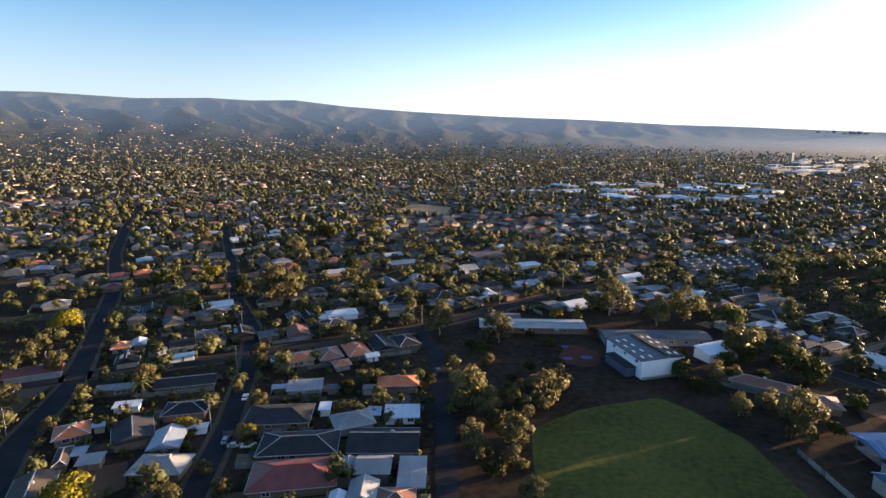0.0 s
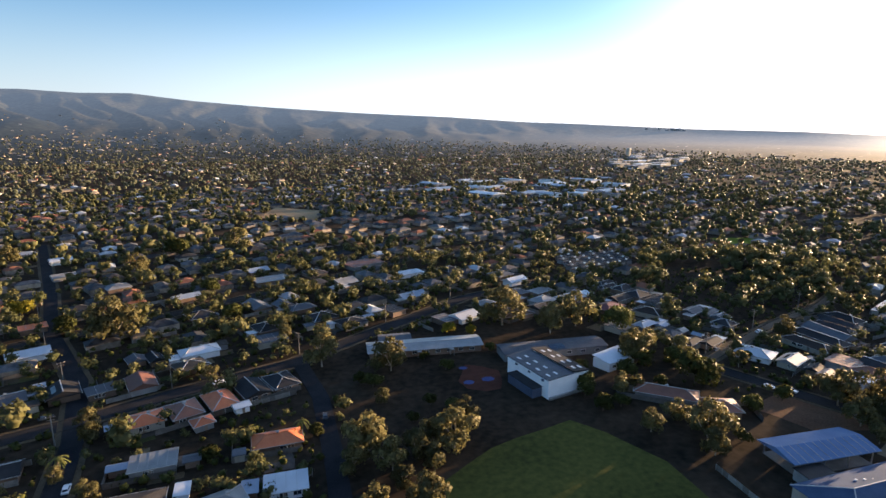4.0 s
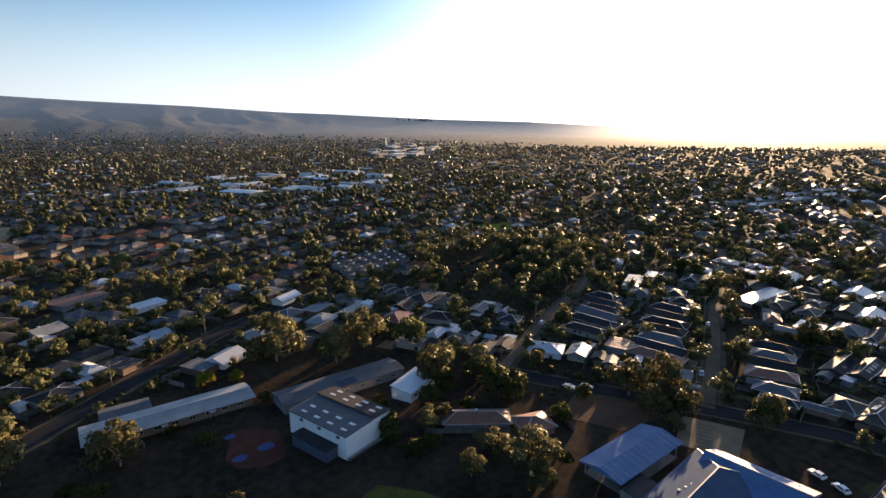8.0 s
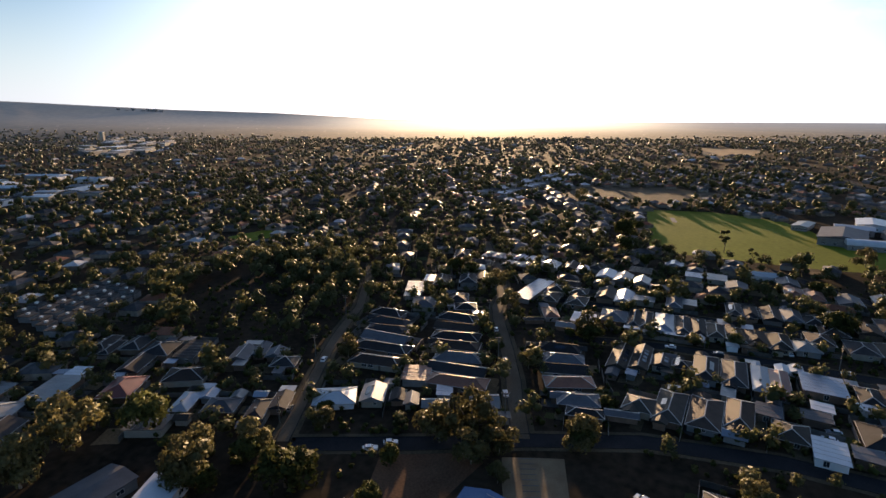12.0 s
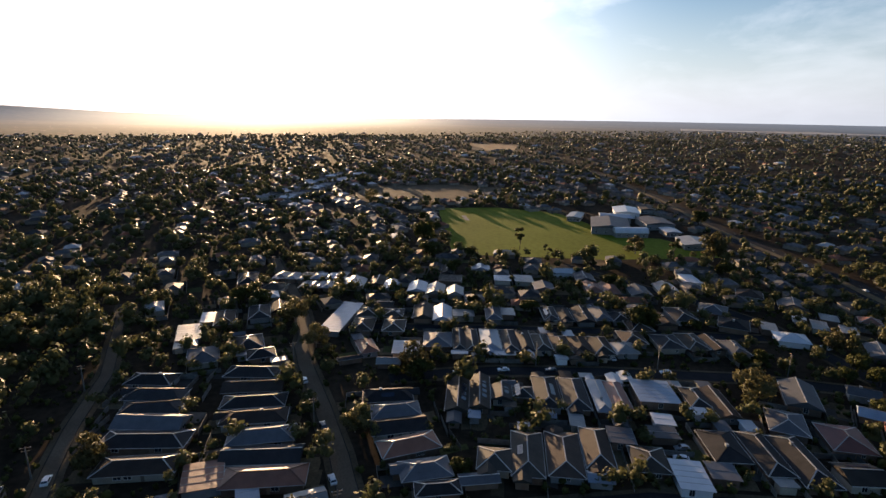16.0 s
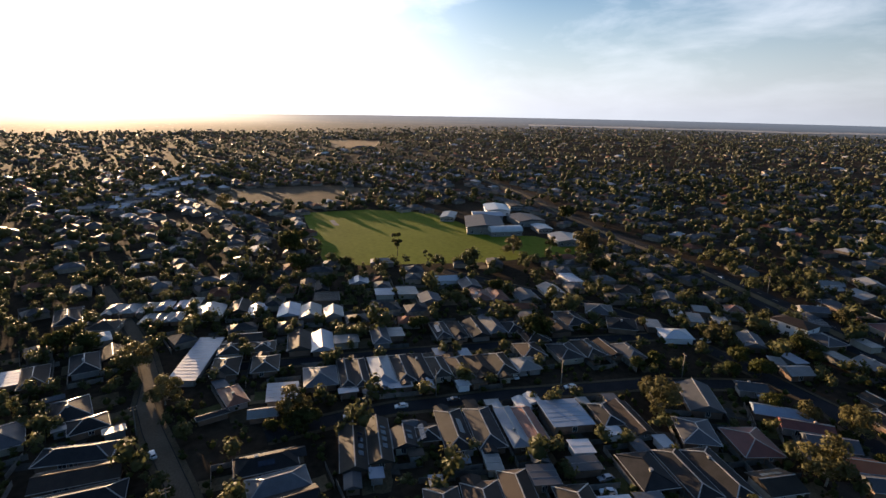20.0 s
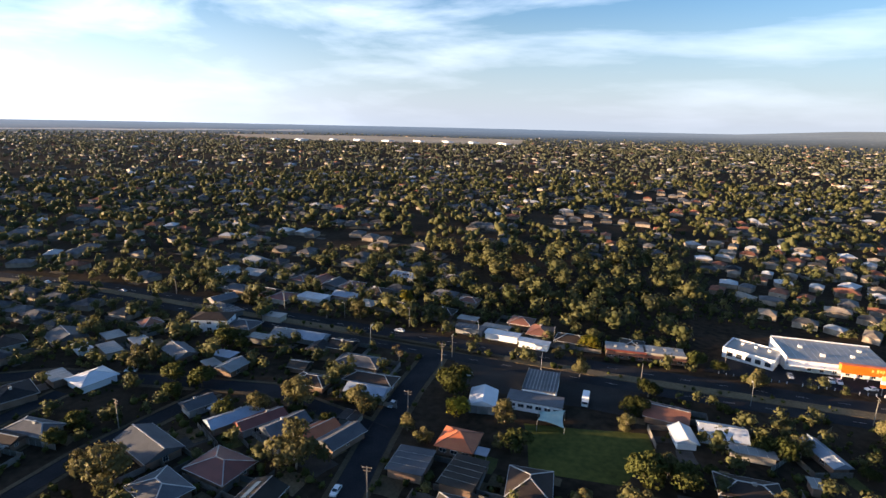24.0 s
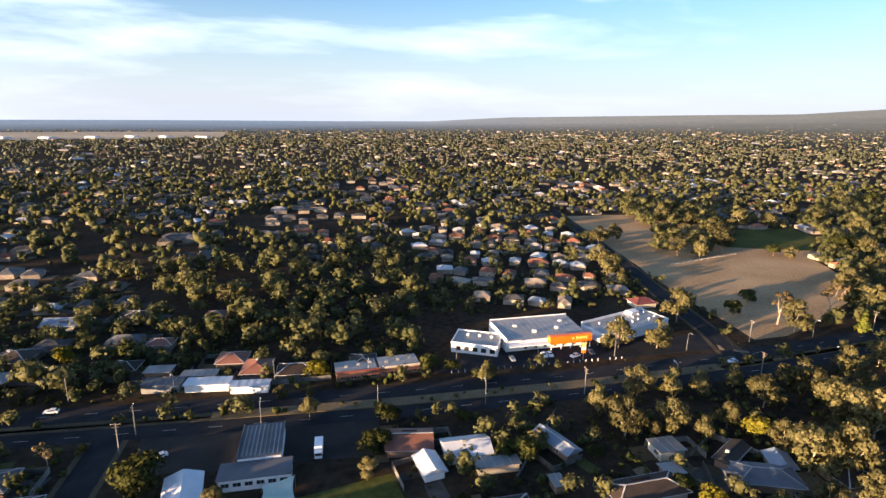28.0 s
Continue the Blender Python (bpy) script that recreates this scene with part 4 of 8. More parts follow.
ROW_A = [
    (248.4, 122.6, 21, 7.3, -1, 'solar', 'tan'),
    (250.4, 115.4, 21, 6, -1, 'solar', 'tan'),
    (250.1, 108, 9.2, 6.3, -1, 'solar', 'charcoal'),
    (251.4, 100.9, 6.8, 6.3, -1, 'ell', 'charcoal'),
    (252, 92.7, 21, 7.7, -1, 'ell', 'charcoal'),
    (251.5, 83.3, 21, 7.7, -1, 'ell', 'charcoal'),
    (250.3, 75.1, 21, 4.6, -1, 'ell', 'paleblue'),
    (249.8, 69.2, 21, 5.7, -1, 'ell', 'darkred'),
    (253.9, 55.9, 15, 13, -1, 'flat', 'paleblue'),
    (251.5, 43.1, 12.6, 6, -1, 'hip', 'charcoal'),
    (248, 36.6, 18, 6, -1, 'gable', 'brown'),
    (242.4, 45.5, 4.2, 5, -1, 'flat', 'white'),
    (223.5, 46, 14.7, 9.4, -1, 'hip', 'charcoal'),
    (220.7, 36, 20, 7, -1, 'hip', 'charcoal'),
    (218.3, 27.4, 22.8, 8.8, -1, 'hip', 'charcoal'),
    (212.5, 15.1, 9, 10, -1, 'gable', 'tan'),
    (229.6, 61.1, 6, 8, -1, 'flat', 'bluegrey'),
]
ROW_B = [
    (292.8, 132.1, 14, 10.8, 3, 'hip', 'bluegrey'),
    (294.3, 123.1, 21, 4.2, 3, 'hip', 'charcoal'),
    (293.4, 118, 21, 4.6, 3, 'ell', 'charcoal'),
    (294.2, 110.2, 21, 7, 3, 'ell', 'paleblue'),
    (294.2, 102.4, 21, 5.7, 3, 'ell', 'charcoal'),
    (294.1, 96.1, 21, 5.4, 3, 'ell', 'charcoal'),
    (292.8, 89.2, 16, 6.3, 3, 'ell', 'tan'),
    (291.5, 81.5, 16, 6.6, 3, 'ell', 'brown'),
    (291.5, 73.9, 16, 7, 3, 'ell', 'brown'),
    (291, 65.6, 17, 8.1, 3, 'ell', 'tan'),
    (289.3, 56, 10, 8.5, 3, 'hip', 'pale'),
    (297, 36.4, 14, 9.9, 3, 'hip', 'charcoal'),
    (298.4, 25.9, 16, 8.1, 3, 'ell', 'tan'),
    (297, 17.9, 14, 4.9, 3, 'gable', 'brown'),
    (292.6, 11.1, 14, 7.2, 3, 'hip', 'bluegrey'),
    (272.1, 149.6, 5, 8.5, 3, 'gable', 'pale'),
    (283.7, 144.4, 12, 10, 3, 'flat', 'paleblue'),
]
ROW_C = [
    (323.9, 140.5, 17, 8.6, 2, 'gable', 'tan'),
    (322.3, 131.5, 17, 8.1, 2, 'gable', 'paleblue'),
    (322.9, 121.7, 8, 9.5, 2, 'flat', 'pale'),
    (325.2, 107.7, 17, 6.6, 2, 'hip', 'bluegrey'),
    (327.1, 100.8, 9, 6, 2, 'flat', 'pale'),
    (326.8, 81.1, 17, 6.3, 2, 'ell', 'charcoal'),
    (325.7, 74.3, 17, 5.7, 2, 'ell', 'charcoal'),
    (325.5, 65.6, 17, 7.7, 2, 'gable', 'charcoal'),
    (328, 57.1, 17, 7, 2, 'ell', 'bluegrey'),
    (324.6, 48.8, 11.3, 8.1, 2, 'ell', 'charcoal'),
    (313, 43.4, 11.3, 10, 2, 'ell', 'brown'),
    (321.3, 166.3, 9.8, 9, 2, 'ell', 'tan'),
    (306.4, 166, 14, 9, 2, 'ell', 'tan'),
    (321.9, 154.6, 9.6, 9, 2, 'ell', 'tan'),
    (306.3, 152.1, 13, 9, 2, 'ell', 'tan'),
    (315.6, 177.6, 36, 9, -6, 'flat', 'paleblue'),
    (331.4, 161.2, 8.7, 10, 2, 'gable', 'tan'),
    (321.3, 29.5, 12, 9, 2, 'gable', 'brown'),
]
ROW_C_REST = [
    (329.8, 18.8, 17, 10, 2, 'hip', 'charcoal'),
]
ROW_D = [
    (362.3, 161.2, 15, 7.7, 0, 'gable', 'paleblue'),
    (361.4, 146.7, 15, 9, 0, 'gable', 'paleblue'),
    (365.8, 182.4, 14, 12, 0, 'gable', 'pale'),
    (369.8, 169.7, 15, 7.7, 0, 'gable', 'tan'),
    (358.2, 136.8, 15, 9, 0, 'gable', 'pale'),
    (377, 129.4, 13, 12, 0, 'flat', 'tan'),
    (399.8, 139.1, 14, 6.9, 0, 'gable', 'charcoal'),
    (393.7, 131.7, 15, 6.3, 0, 'gable', 'charcoal'),
    (400.5, 111.9, 10, 10, 0, 'gable', 'paleblue'),
    (355, 126.4, 12, 8, 0, 'gable', 'pale'),
    (379.3, 100.1, 10, 9, 0, 'flat', 'paleblue'),
    (380.2, 88.1, 12.2, 10, 0, 'flat', 'pale'),
    (398.1, 62.9, 9, 16, 0, 'gable', 'white'),
    (367, 51.8, 15, 8.1, 0, 'ell', 'terracotta'),
    (365.6, 43.1, 15, 8.1, 0, 'ell', 'terracotta'),
    (386.1, 52.8, 13.5, 10, 0, 'gable', 'bluegrey'),
    (363.3, 28.5, 15, 10, 0, 'gable', 'bluegrey'),
    (369.8, 11.7, 15, 10, 0, 'gable', 'pale'),
]
ROW_D_REST = [
    (387, -7.7, 16, 8, 0, 'flat', 'white'),
    (367, 78.5, 12.2, 10, 0, 'gable', 'bluegrey'),
]
TERRACE = [
    (376.3, 225.7, 11, 7.2, -2, 'ell', 'pale'),
    (375.1, 218.8, 11, 5.3, -2, 'ell', 'pale'),
    (375.5, 211.6, 11, 6.2, -2, 'ell', 'pale'),
    (376.6, 204.6, 11, 6.2, -2, 'ell', 'paleblue'),
    (377.7, 197.3, 11, 3.9, -2, 'ell', 'paleblue'),
    (380, 192, 11, 5.3, -2, 'ell', 'pale'),
    (355.2, 223.2, 11, 12, -2, 'ell', 'tan'),
    (361.1, 207.6, 11, 4.5, -2, 'ell', 'pale'),
    (361.1, 203.4, 11, 2.7, -2, 'ell', 'pale'),
    (361.8, 199.4, 11, 2.6, -2, 'ell', 'pale'),
    (361.8, 195.4, 11, 4.3, -2, 'ell', 'pale'),
    (318.6, 217.2, 17, 8.8, 20, 'hip', 'charcoal'),
    (324.6, 209.7, 12, 7.6, 20, 'gable', 'brown'),
    (309.8, 229.9, 17, 8, 20, 'hip', 'brown'),
    (309.1, 237.3, 12, 5.3, 20, 'flat', 'paleblue'),
    (368.4, 242.5, 20, 10, 20, 'hip', 'charcoal'),
]
SOUTH_WEST = [
    (304.8, -18.5, 10.6, 12, -15, 'hip', 'white'),
    (317, -15.3, 9.8, 6, -20, 'flat', 'pale'),
    (257.8, -16.4, 6.5, 9, -25, 'gable', 'bluegrey'),
    (254.9, 6.6, 18, 10, -20, 'gable', 'bluegrey'),
    (237.7, 20.5, 13.3, 10, -20, 'hip', 'bluegrey'),
    (274.4, -42.3, 7.2, 4.8, -25, 'flat', 'pale'),
    (229.5, 8.1, 14, 11, -10, 'hip', 'darkred'),
    (331.6, -37, 9, 5, -25, 'flat', 'white'),
    (320, -39.4, 12, 6, -25, 'flat', 'pale'),
    (314.8, -48.9, 10, 6, -25, 'flat', 'pale'),
    (292.7, -46.5, 14, 8, -25, 'gable', 'bluegrey'),
    (329.6, -49.5, 9, 7, -25, 'flat', 'pale'),
    (326.8, -66.3, 8, 8, -25, 'hip', 'terracotta'),
    (304, -92.6, 7.6, 7, -25, 'flat', 'bluegrey'),
    (353.7, -151.7, 7.8, 12, -25, 'gable', 'pale'),
    (350, -175, 13, 12, -25, 'gable', 'pale'),
    (320.2, -106, 7.4, 12, -25, 'gable', 'bluegrey'),
    (337.8, 0.4, 13, 12, -25, 'hip', 'bluegrey'),
]
SOUTH_WEST_REST = [
    (319.4, -1.2, 13, 12, -25, 'hip', 'charcoal'),
    (363.2, -29.5, 13, 12, -25, 'hip', 'brown'),
    (347.3, -42.8, 13, 12, -25, 'gable', 'bluegrey'),
]
SOUTH_STREET = [
    (288.1, -79.3, 13, 10, 0, 'hip', 'bluegrey'),
    (271, -69.8, 13, 5.4, 0, 'flat', 'pale'),
    (264.6, -77.1, 10.1, 8.1, 0, 'gable', 'pale'),
    (252.6, -78, 12.4, 7.7, 0, 'gable', 'paleblue'),
    (236.2, -74.5, 9.3, 9, 0, 'gable', 'charcoal'),
    (244.7, -69.5, 6.6, 7.7, 0, 'gable', 'charcoal'),
    (265.5, -42.8, 7.5, 9, -8, 'gable', 'pale'),
    (275, -50.5, 8.8, 5.7, 0, 'flat', 'paleblue'),
    (242.7, -52.6, 7, 6, 0, 'gable', 'tan'),
    (231.8, -43, 12, 8, 0, 'hip', 'brown'),
    (223, -63.4, 17, 9, 0, 'hip', 'bluegrey'),
    (212.7, -50.9, 18, 7.7, 0, 'hip', 'brown'),
    (210.5, -43, 14, 7, 0, 'gable', 'paleblue'),
    (241.8, -13.7, 6.5, 16, -30, 'gable', 'paleblue'),
    (233.2, -14.8, 5.9, 14, -30, 'gable', 'darkred'),
    (224.4, -14.6, 7.3, 13, -25, 'gable', 'bluegrey'),
    (214.7, -14, 6.6, 15, -25, 'gable', 'orange'),
    (205.8, -14.9, 7, 13, -20, 'gable', 'bluegrey'),
]
SOUTH_STREET_REST = [
    (250.8, -17.8, 3.1, 7, 0, 'flat', 'paleblue'),
    (281.9, -93.8, 10, 6, 0, 'flat', 'pale'),
    (208.4, -26.3, 6, 6, 0, 'flat', 'charcoal'),
]
NORTH_OF_HIGHWAY = [
    (346.4, -143.3, 7.4, 12, -5, 'gable', 'pale'),
    (332.9, -151.6, 12.3, 12, -5, 'gable', 'pale'),
    (312.6, -150.9, 10.6, 8, -5, 'gable', 'bluegrey'),
    (301.8, -151.9, 9.1, 12, -5, 'hip', 'terracotta'),
    (291, -153, 9.6, 12, -5, 'gable', 'darkred'),
    (280.7, -149.5, 9.1, 12, -5, 'gable', 'bluegrey'),
    (269.9, -150.6, 10.6, 12, -5, 'hip', 'terracotta'),
    (279, -124.4, 15.2, 9, -5, 'flat', 'white'),
    (264.1, -133.1, 14, 7, -5, 'gable', 'paleblue'),
    (248.5, -124.9, 8.1, 8, -5, 'hip', 'pale'),
    (236.9, -128, 12.6, 8, -5, 'gable', 'tan'),
    (324.4, -123.3, 15, 9, -5, 'hip', 'bluegrey'),
    (306.6, -123.4, 13.5, 9, -5, 'gable', 'charcoal'),
    (293.9, -119.5, 11.1, 12, -5, 'hip', 'darkred'),
    (247.6, -178.6, 18, 10, -5, 'gable', 'paleblue'),
    (220.8, -182.5, 13, 12, -5, 'hip', 'tan'),
    (201.7, -148.4, 10, 7, -5, 'hip', 'terracotta'),
    (208.5, -128.3, 9, 8, -5, 'hip', 'tan'),
]
NORTH_OF_HIGHWAY_REST = [
    (191.5, -111.5, 13, 6, -5, 'flat', 'bluegrey'),
    (176.4, -109.7, 15, 6, -5, 'flat', 'white'),
    (162, -105.4, 13, 5, -5, 'flat', 'white'),
    (195.5, -122.4, 9, 6, -5, 'flat', 'pale'),
    (185.5, -177.7, 9, 9, -5, 'hip', 'terracotta'),
    (171, -128, 10.3, 10, -5, 'hip', 'terracotta'),
    (180.6, -117, 12, 5, -5, 'flat', 'pale'),
    (313.7, -96.9, 9.5, 4.6, -5, 'hip', 'bluegrey'),
    (251.4, -143.8, 13, 12, -5, 'hip', 'brown'),
    (161, -118.6, 9.6, 12, -5, 'hip', 'terracotta'),
]
LANE_SOUTH = [
    (97.4, -55.8, 13, 9, 0, 'gable', 'white'),
    (109.1, -50.1, 6, 9, 10, 'gable', 'white'),
    (90.8, -47.3, 12, 4.3, 0, 'flat', 'pale'),
    (40.7, -44.9, 8, 7, 0, 'flat', 'pale'),
    (45.4, -35.3, 5.1, 5, 0, 'flat', 'pale'),
    (24.2, -38.6, 4.6, 13, -60, 'gable', 'tan'),
    (22.5, -28.2, 16, 9, -20, 'ell', 'bluegrey'),
    (13.2, -33.2, 6, 7, -20, 'gable', 'paleblue'),
    (77.8, -36.7, 3.1, 5, 0, 'flat', 'pale'),
    (57, -29.5, 20, 8, 3, 'hip', 'brown'),
    (95.5, -28.5, 15, 9, 0, 'hip', 'brown'),
    (70.8, -53.5, 5, 14, 20, 'gable', 'paleblue'),
]
ROW_LONG = [
    (251.8, 230.2, 15.6, 8.0, -88, 'hip', 'charcoal'),
    (241.3, 222.8, 18.7, 8.0, -88, 'ell', 'charcoal'),
    (233.4, 219.9, 17.7, 8.0, -78, 'hip', 'charcoal'),
    (225.2, 215.3, 20.3, 8.0, -89, 'gable', 'bluegrey'),
    (216.6, 212.0, 23.8, 8.0, -85, 'hip', 'charcoal'),
    (205.2, 207.3, 20.5, 8.0, -81, 'ell', 'brown'),
    (259.3, 197.2, 18.1, 8.0, -88, 'hip', 'charcoal'),
    (249.2, 193.0, 19.5, 8.0, -81, 'gable', 'brown'),
    (239.6, 189.2, 19.6, 8.0, -79, 'hip', 'charcoal'),
    (230.4, 185.4, 19.1, 8.0, -79, 'ell', 'brown'),
    (220.9, 179.7, 18.4, 8.0, -77, 'hip', 'bluegrey'),
    (211.7, 176.2, 21.2, 8.0, -83, 'gable', 'charcoal'),
    (202.5, 172.0, 20.7, 8.0, -81, 'hip', 'terracotta'),
    (245.8, 146.2, 15.8, 8.0, -80, 'ell', 'charcoal'),
    (236.7, 142.4, 14.6, 8.0, -76, 'hip', 'bluegrey'),
    (228.2, 140.3, 16.3, 8.0, -75, 'gable', 'charcoal'),
    (218.9, 136.3, 16.5, 8.0, -67, 'hip', 'terracotta'),
    (208.4, 130.8, 13.0, 8.0, -75, 'ell', 'bluegrey'),
]
HOUSE_LISTS = (WEST_STREET, CORNER_LOTS, STREET_B, STREET_B_REST, STREET_D, STREET_D_REST, EAST_OF_SCHOOL, CLOSE_A, CLOSE_B, CLOSE_B_REST, ROW_NEAR, ROW_A, ROW_B, ROW_C, ROW_C_REST, ROW_D, ROW_D_REST, TERRACE, SOUTH_WEST, SOUTH_WEST_REST, SOUTH_STREET, SOUTH_STREET_REST, NORTH_OF_HIGHWAY, NORTH_OF_HIGHWAY_REST, LANE_SOUTH, ROW_LONG)
SCHOOL_TREES = [
    (97.5, 165, 4.0, 'gum'), (90.2, 181, 4.2, 'dark'),
    (86.3, 269.7, 11, 'gum'), (24.8, 230.8, 7.3, 'gum'), (-1.6, 241.8, 7, 'gum'), (-92, 291.8, 11, 'gum'),
    (9.4, 172.8, 7, 'gum'), (34.9, 171.1, 6.7, 'gum'), (27.1, 164.1, 4.4, 'gum'), (42.5, 185.1, 5, 'gum'),
    (134.8, 191, 8.8, 'round'), (104.5, 253.3, 7.2, 'gum'), (120.4, 259.2, 8.4, 'gum'), (136.3, 247.7, 8.3, 'round'),
    (122.6, 213.9, 7.3, 'gum'), (91.8, 197.3, 5, 'dark'), (97.5, 182, 3.5, 'dark'), 
    (110.4, 155.3, 7.2, 'gum'), (107.7, 148.8, 4.2, 'gum'),
    (137.8, 167.2, 4.2, 'round'), (161.3, 199, 3.4, 'gum'), (57.7, 265.9, 3.6, 'yellow'),
    (68.1, 262.4, 3.1, 'yellow'), (20.5, 144.3, 5.7, 'gum'), (16.8, 158.3, 3.4, 'gum'),
]
WEST_TREES = [
    (-74, 207.2, 4.1, 'gum'), (-64, 173.4, 2.9, 'gum'), (-74.4, 185.6, 2.9, 'palm'), (-60.6, 152.8, 3.5, 'yellow'),
    (-81.7, 156.4, 3.7, 'yellow'), (-43.6, 311.9, 5.4, 'round'), (-174, 324.8, 8.3, 'dark'), (-151.4, 345.7, 7.8, 'yellow'),
    (-143.7, 296.7, 4.3, 'yellow'), (-117.1, 424, 8.1, 'gum'), (-101.9, 474.1, 11, 'dark'), (-107.7, 183.9, 4.8, 'gum'),
    (16.3, 218.2, 4.1, 'dark'), (-4.9, 189.2, 2.8, 'dark'), (-35.7, 183.2, 3.5, 'dark'), (-22.9, 165, 2.1, 'dark'),
    (-118, 310, 6.7, 'dark'), (-43.2, 240.1, 3, 'gum'), (-17, 278.9, 4.5, 'gum'), (40.8, 194.1, 3.3, 'dark'),
    (7.5, 487.4, 6.9, 'gum'), (-61.7, 491.9, 10.2, 'gum'), (-211.9, 471.2, 8.5, 'gum'),
]
FRONT_TREES = [
    (-72.8, 203.2, 3.6, 'gum'), (-9.3, 189.4, 2.6, 'palm'), (-61, 150.7, 2.9, 'gum'), (-65.2, 132.9, 2.5, 'gum'),
    (-56.1, 124.1, 2.5, 'gum'), (-123.5, 156.1, 2.7, 'gum'), (-77.6, 154.2, 2.4, 'gum'), (-99.6, 151.6, 2.1, 'round'),
    (-106.2, 178, 3.3, 'palm'), (-74.1, 182.4, 2.4, 'gum'), (-62.3, 171.3, 2.5, 'gum'), (-93.3, 118.6, 6.8, 'yellow'),
    (-67.5, 119.6, 3.7, 'gum'), (-151, 197.9, 4.4, 'gum'), (-108.7, 157.9, 2.6, 'dark'), (-180.7, 248.3, 8.1, 'yellow'),
    (19.5, 135.3, 3.7, 'gum'), (22.6, 121.6, 4, 'gum'), (-148.9, 171.6, 4.5, 'gum'), (-62.4, 368.4, 6.4, 'dark'),
    (-292.3, 363.8, 8, 'dark'),
]
CLOSE_TREES = [
    (169.9, 163.3, 7.1, 'gum'), (178.8, 156.5, 6.7, 'gum'), (183.6, 124.4, 5.8, 'gum'), (154.7, 171.5, 3.8, 'round'), (164.5, 151, 5.2, 'gum'), (172.5, 145.5, 5.4, 'gum'), (184.6, 125, 5.2, 'round'), (160, 141.5, 3.2, 'gum'),
    (109.4, 190.6, 3.2, 'gum'), (120.8, 192.5, 3.1, 'dark'), (176.3, 80.3, 4.4, 'gum'), (227.8, 153.6, 4.3, 'gum'),
    (206.3, 221.6, 5.6, 'gum'), (169, 204.2, 3, 'round'), (263.1, 137.1, 5.9, 'dark'), (238, 169.6, 3.1, 'round'),
    (138.4, 208.4, 5.1, 'round'), (124.2, 208.9, 4.9, 'dark'), (211, 121.4, 3.5, 'round'), (334.6, 91.6, 4, 'dark'),
    (112.7, 202.9, 4.3, 'dark'), (110.2, 169.1, 4.3, 'gum'), (115.4, 162.4, 3.3, 'gum'),
]
ROW_TREES = [
    (271.1, 140, 5.4, 'gum'), (316.4, 41, 7.6, 'dark'), (252.3, 23.1, 6.6, 'gum'), (263.3, 20.3, 3.9, 'gum'),
    (279.8, -29.8, 4.6, 'dark'), (299.3, -32.7, 4.9, 'gum'), (267.6, -29.3, 5.5, 'dark'), (211.8, -0.1, 7.1, 'gum'),
    (229.2, -29.4, 5.8, 'gum'), (282.5, -61.6, 5.6, 'dark'), (238.4, -20.1, 4, 'gum'), (286.6, 181.8, 5.5, 'gum'),
    (312.4, 197.9, 6.3, 'gum'), (396.6, 128.6, 5.6, 'dark'), (340.9, 116.7, 3.6, 'dark'), (343, 109, 3.1, 'round'),
    (349.2, 186.5, 4.9, 'round'), (336.1, 88.2, 4.1, 'dark'), (336.3, 233.4, 6, 'round'), (334.5, 222.8, 5.9, 'round'),
    (271.5, -20.4, 3.9, 'round'), (247.1, -15.5, 4.1, 'dark'), (282.3, 13.1, 3.7, 'dark'), (255.8, 106.4, 1.8, 'round'),
    (264.7, 146.3, 2.6, 'round'), (317.3, 16.7, 3.6, 'dark'), (377.5, 39.4, 4.9, 'dark'), (283.4, 5.1, 3.8, 'dark'),
]
OVAL_TREES = [
    (434.8, 118.4, 4.8, 'dark'), (457.5, 83, 6.3, 'oval'), (434.6, 66.7, 4.1, 'oval'), (435.4, 37.4, 4.2, 'oval'),
    (453.2, 3.7, 6.5, 'gum'), (444.4, -18.8, 6.1, 'oval'), (558.6, 160, 5, 'dark'), (471.4, 151.6, 10, 'dark'),
    (511.4, 146, 5, 'dark'), (431.2, 145.2, 7.5, 'dark'), (622, 152, 4.4, 'dark'), (600.1, 187.3, 4.6, 'gum'),
    (632, 104, 3.8, 'gum'), (641.6, 42, 4, 'gum'), (643.6, 6.6, 4, 'gum'), (436.2, -42.1, 9.2, 'gum'),
    (401.1, -33.5, 6.7, 'dark'), (555.9, -80.6, 8.7, 'dark'), (641, 77, 3.8, 'gum'), (649.4, 222.2, 7.3, 'gum'),
]
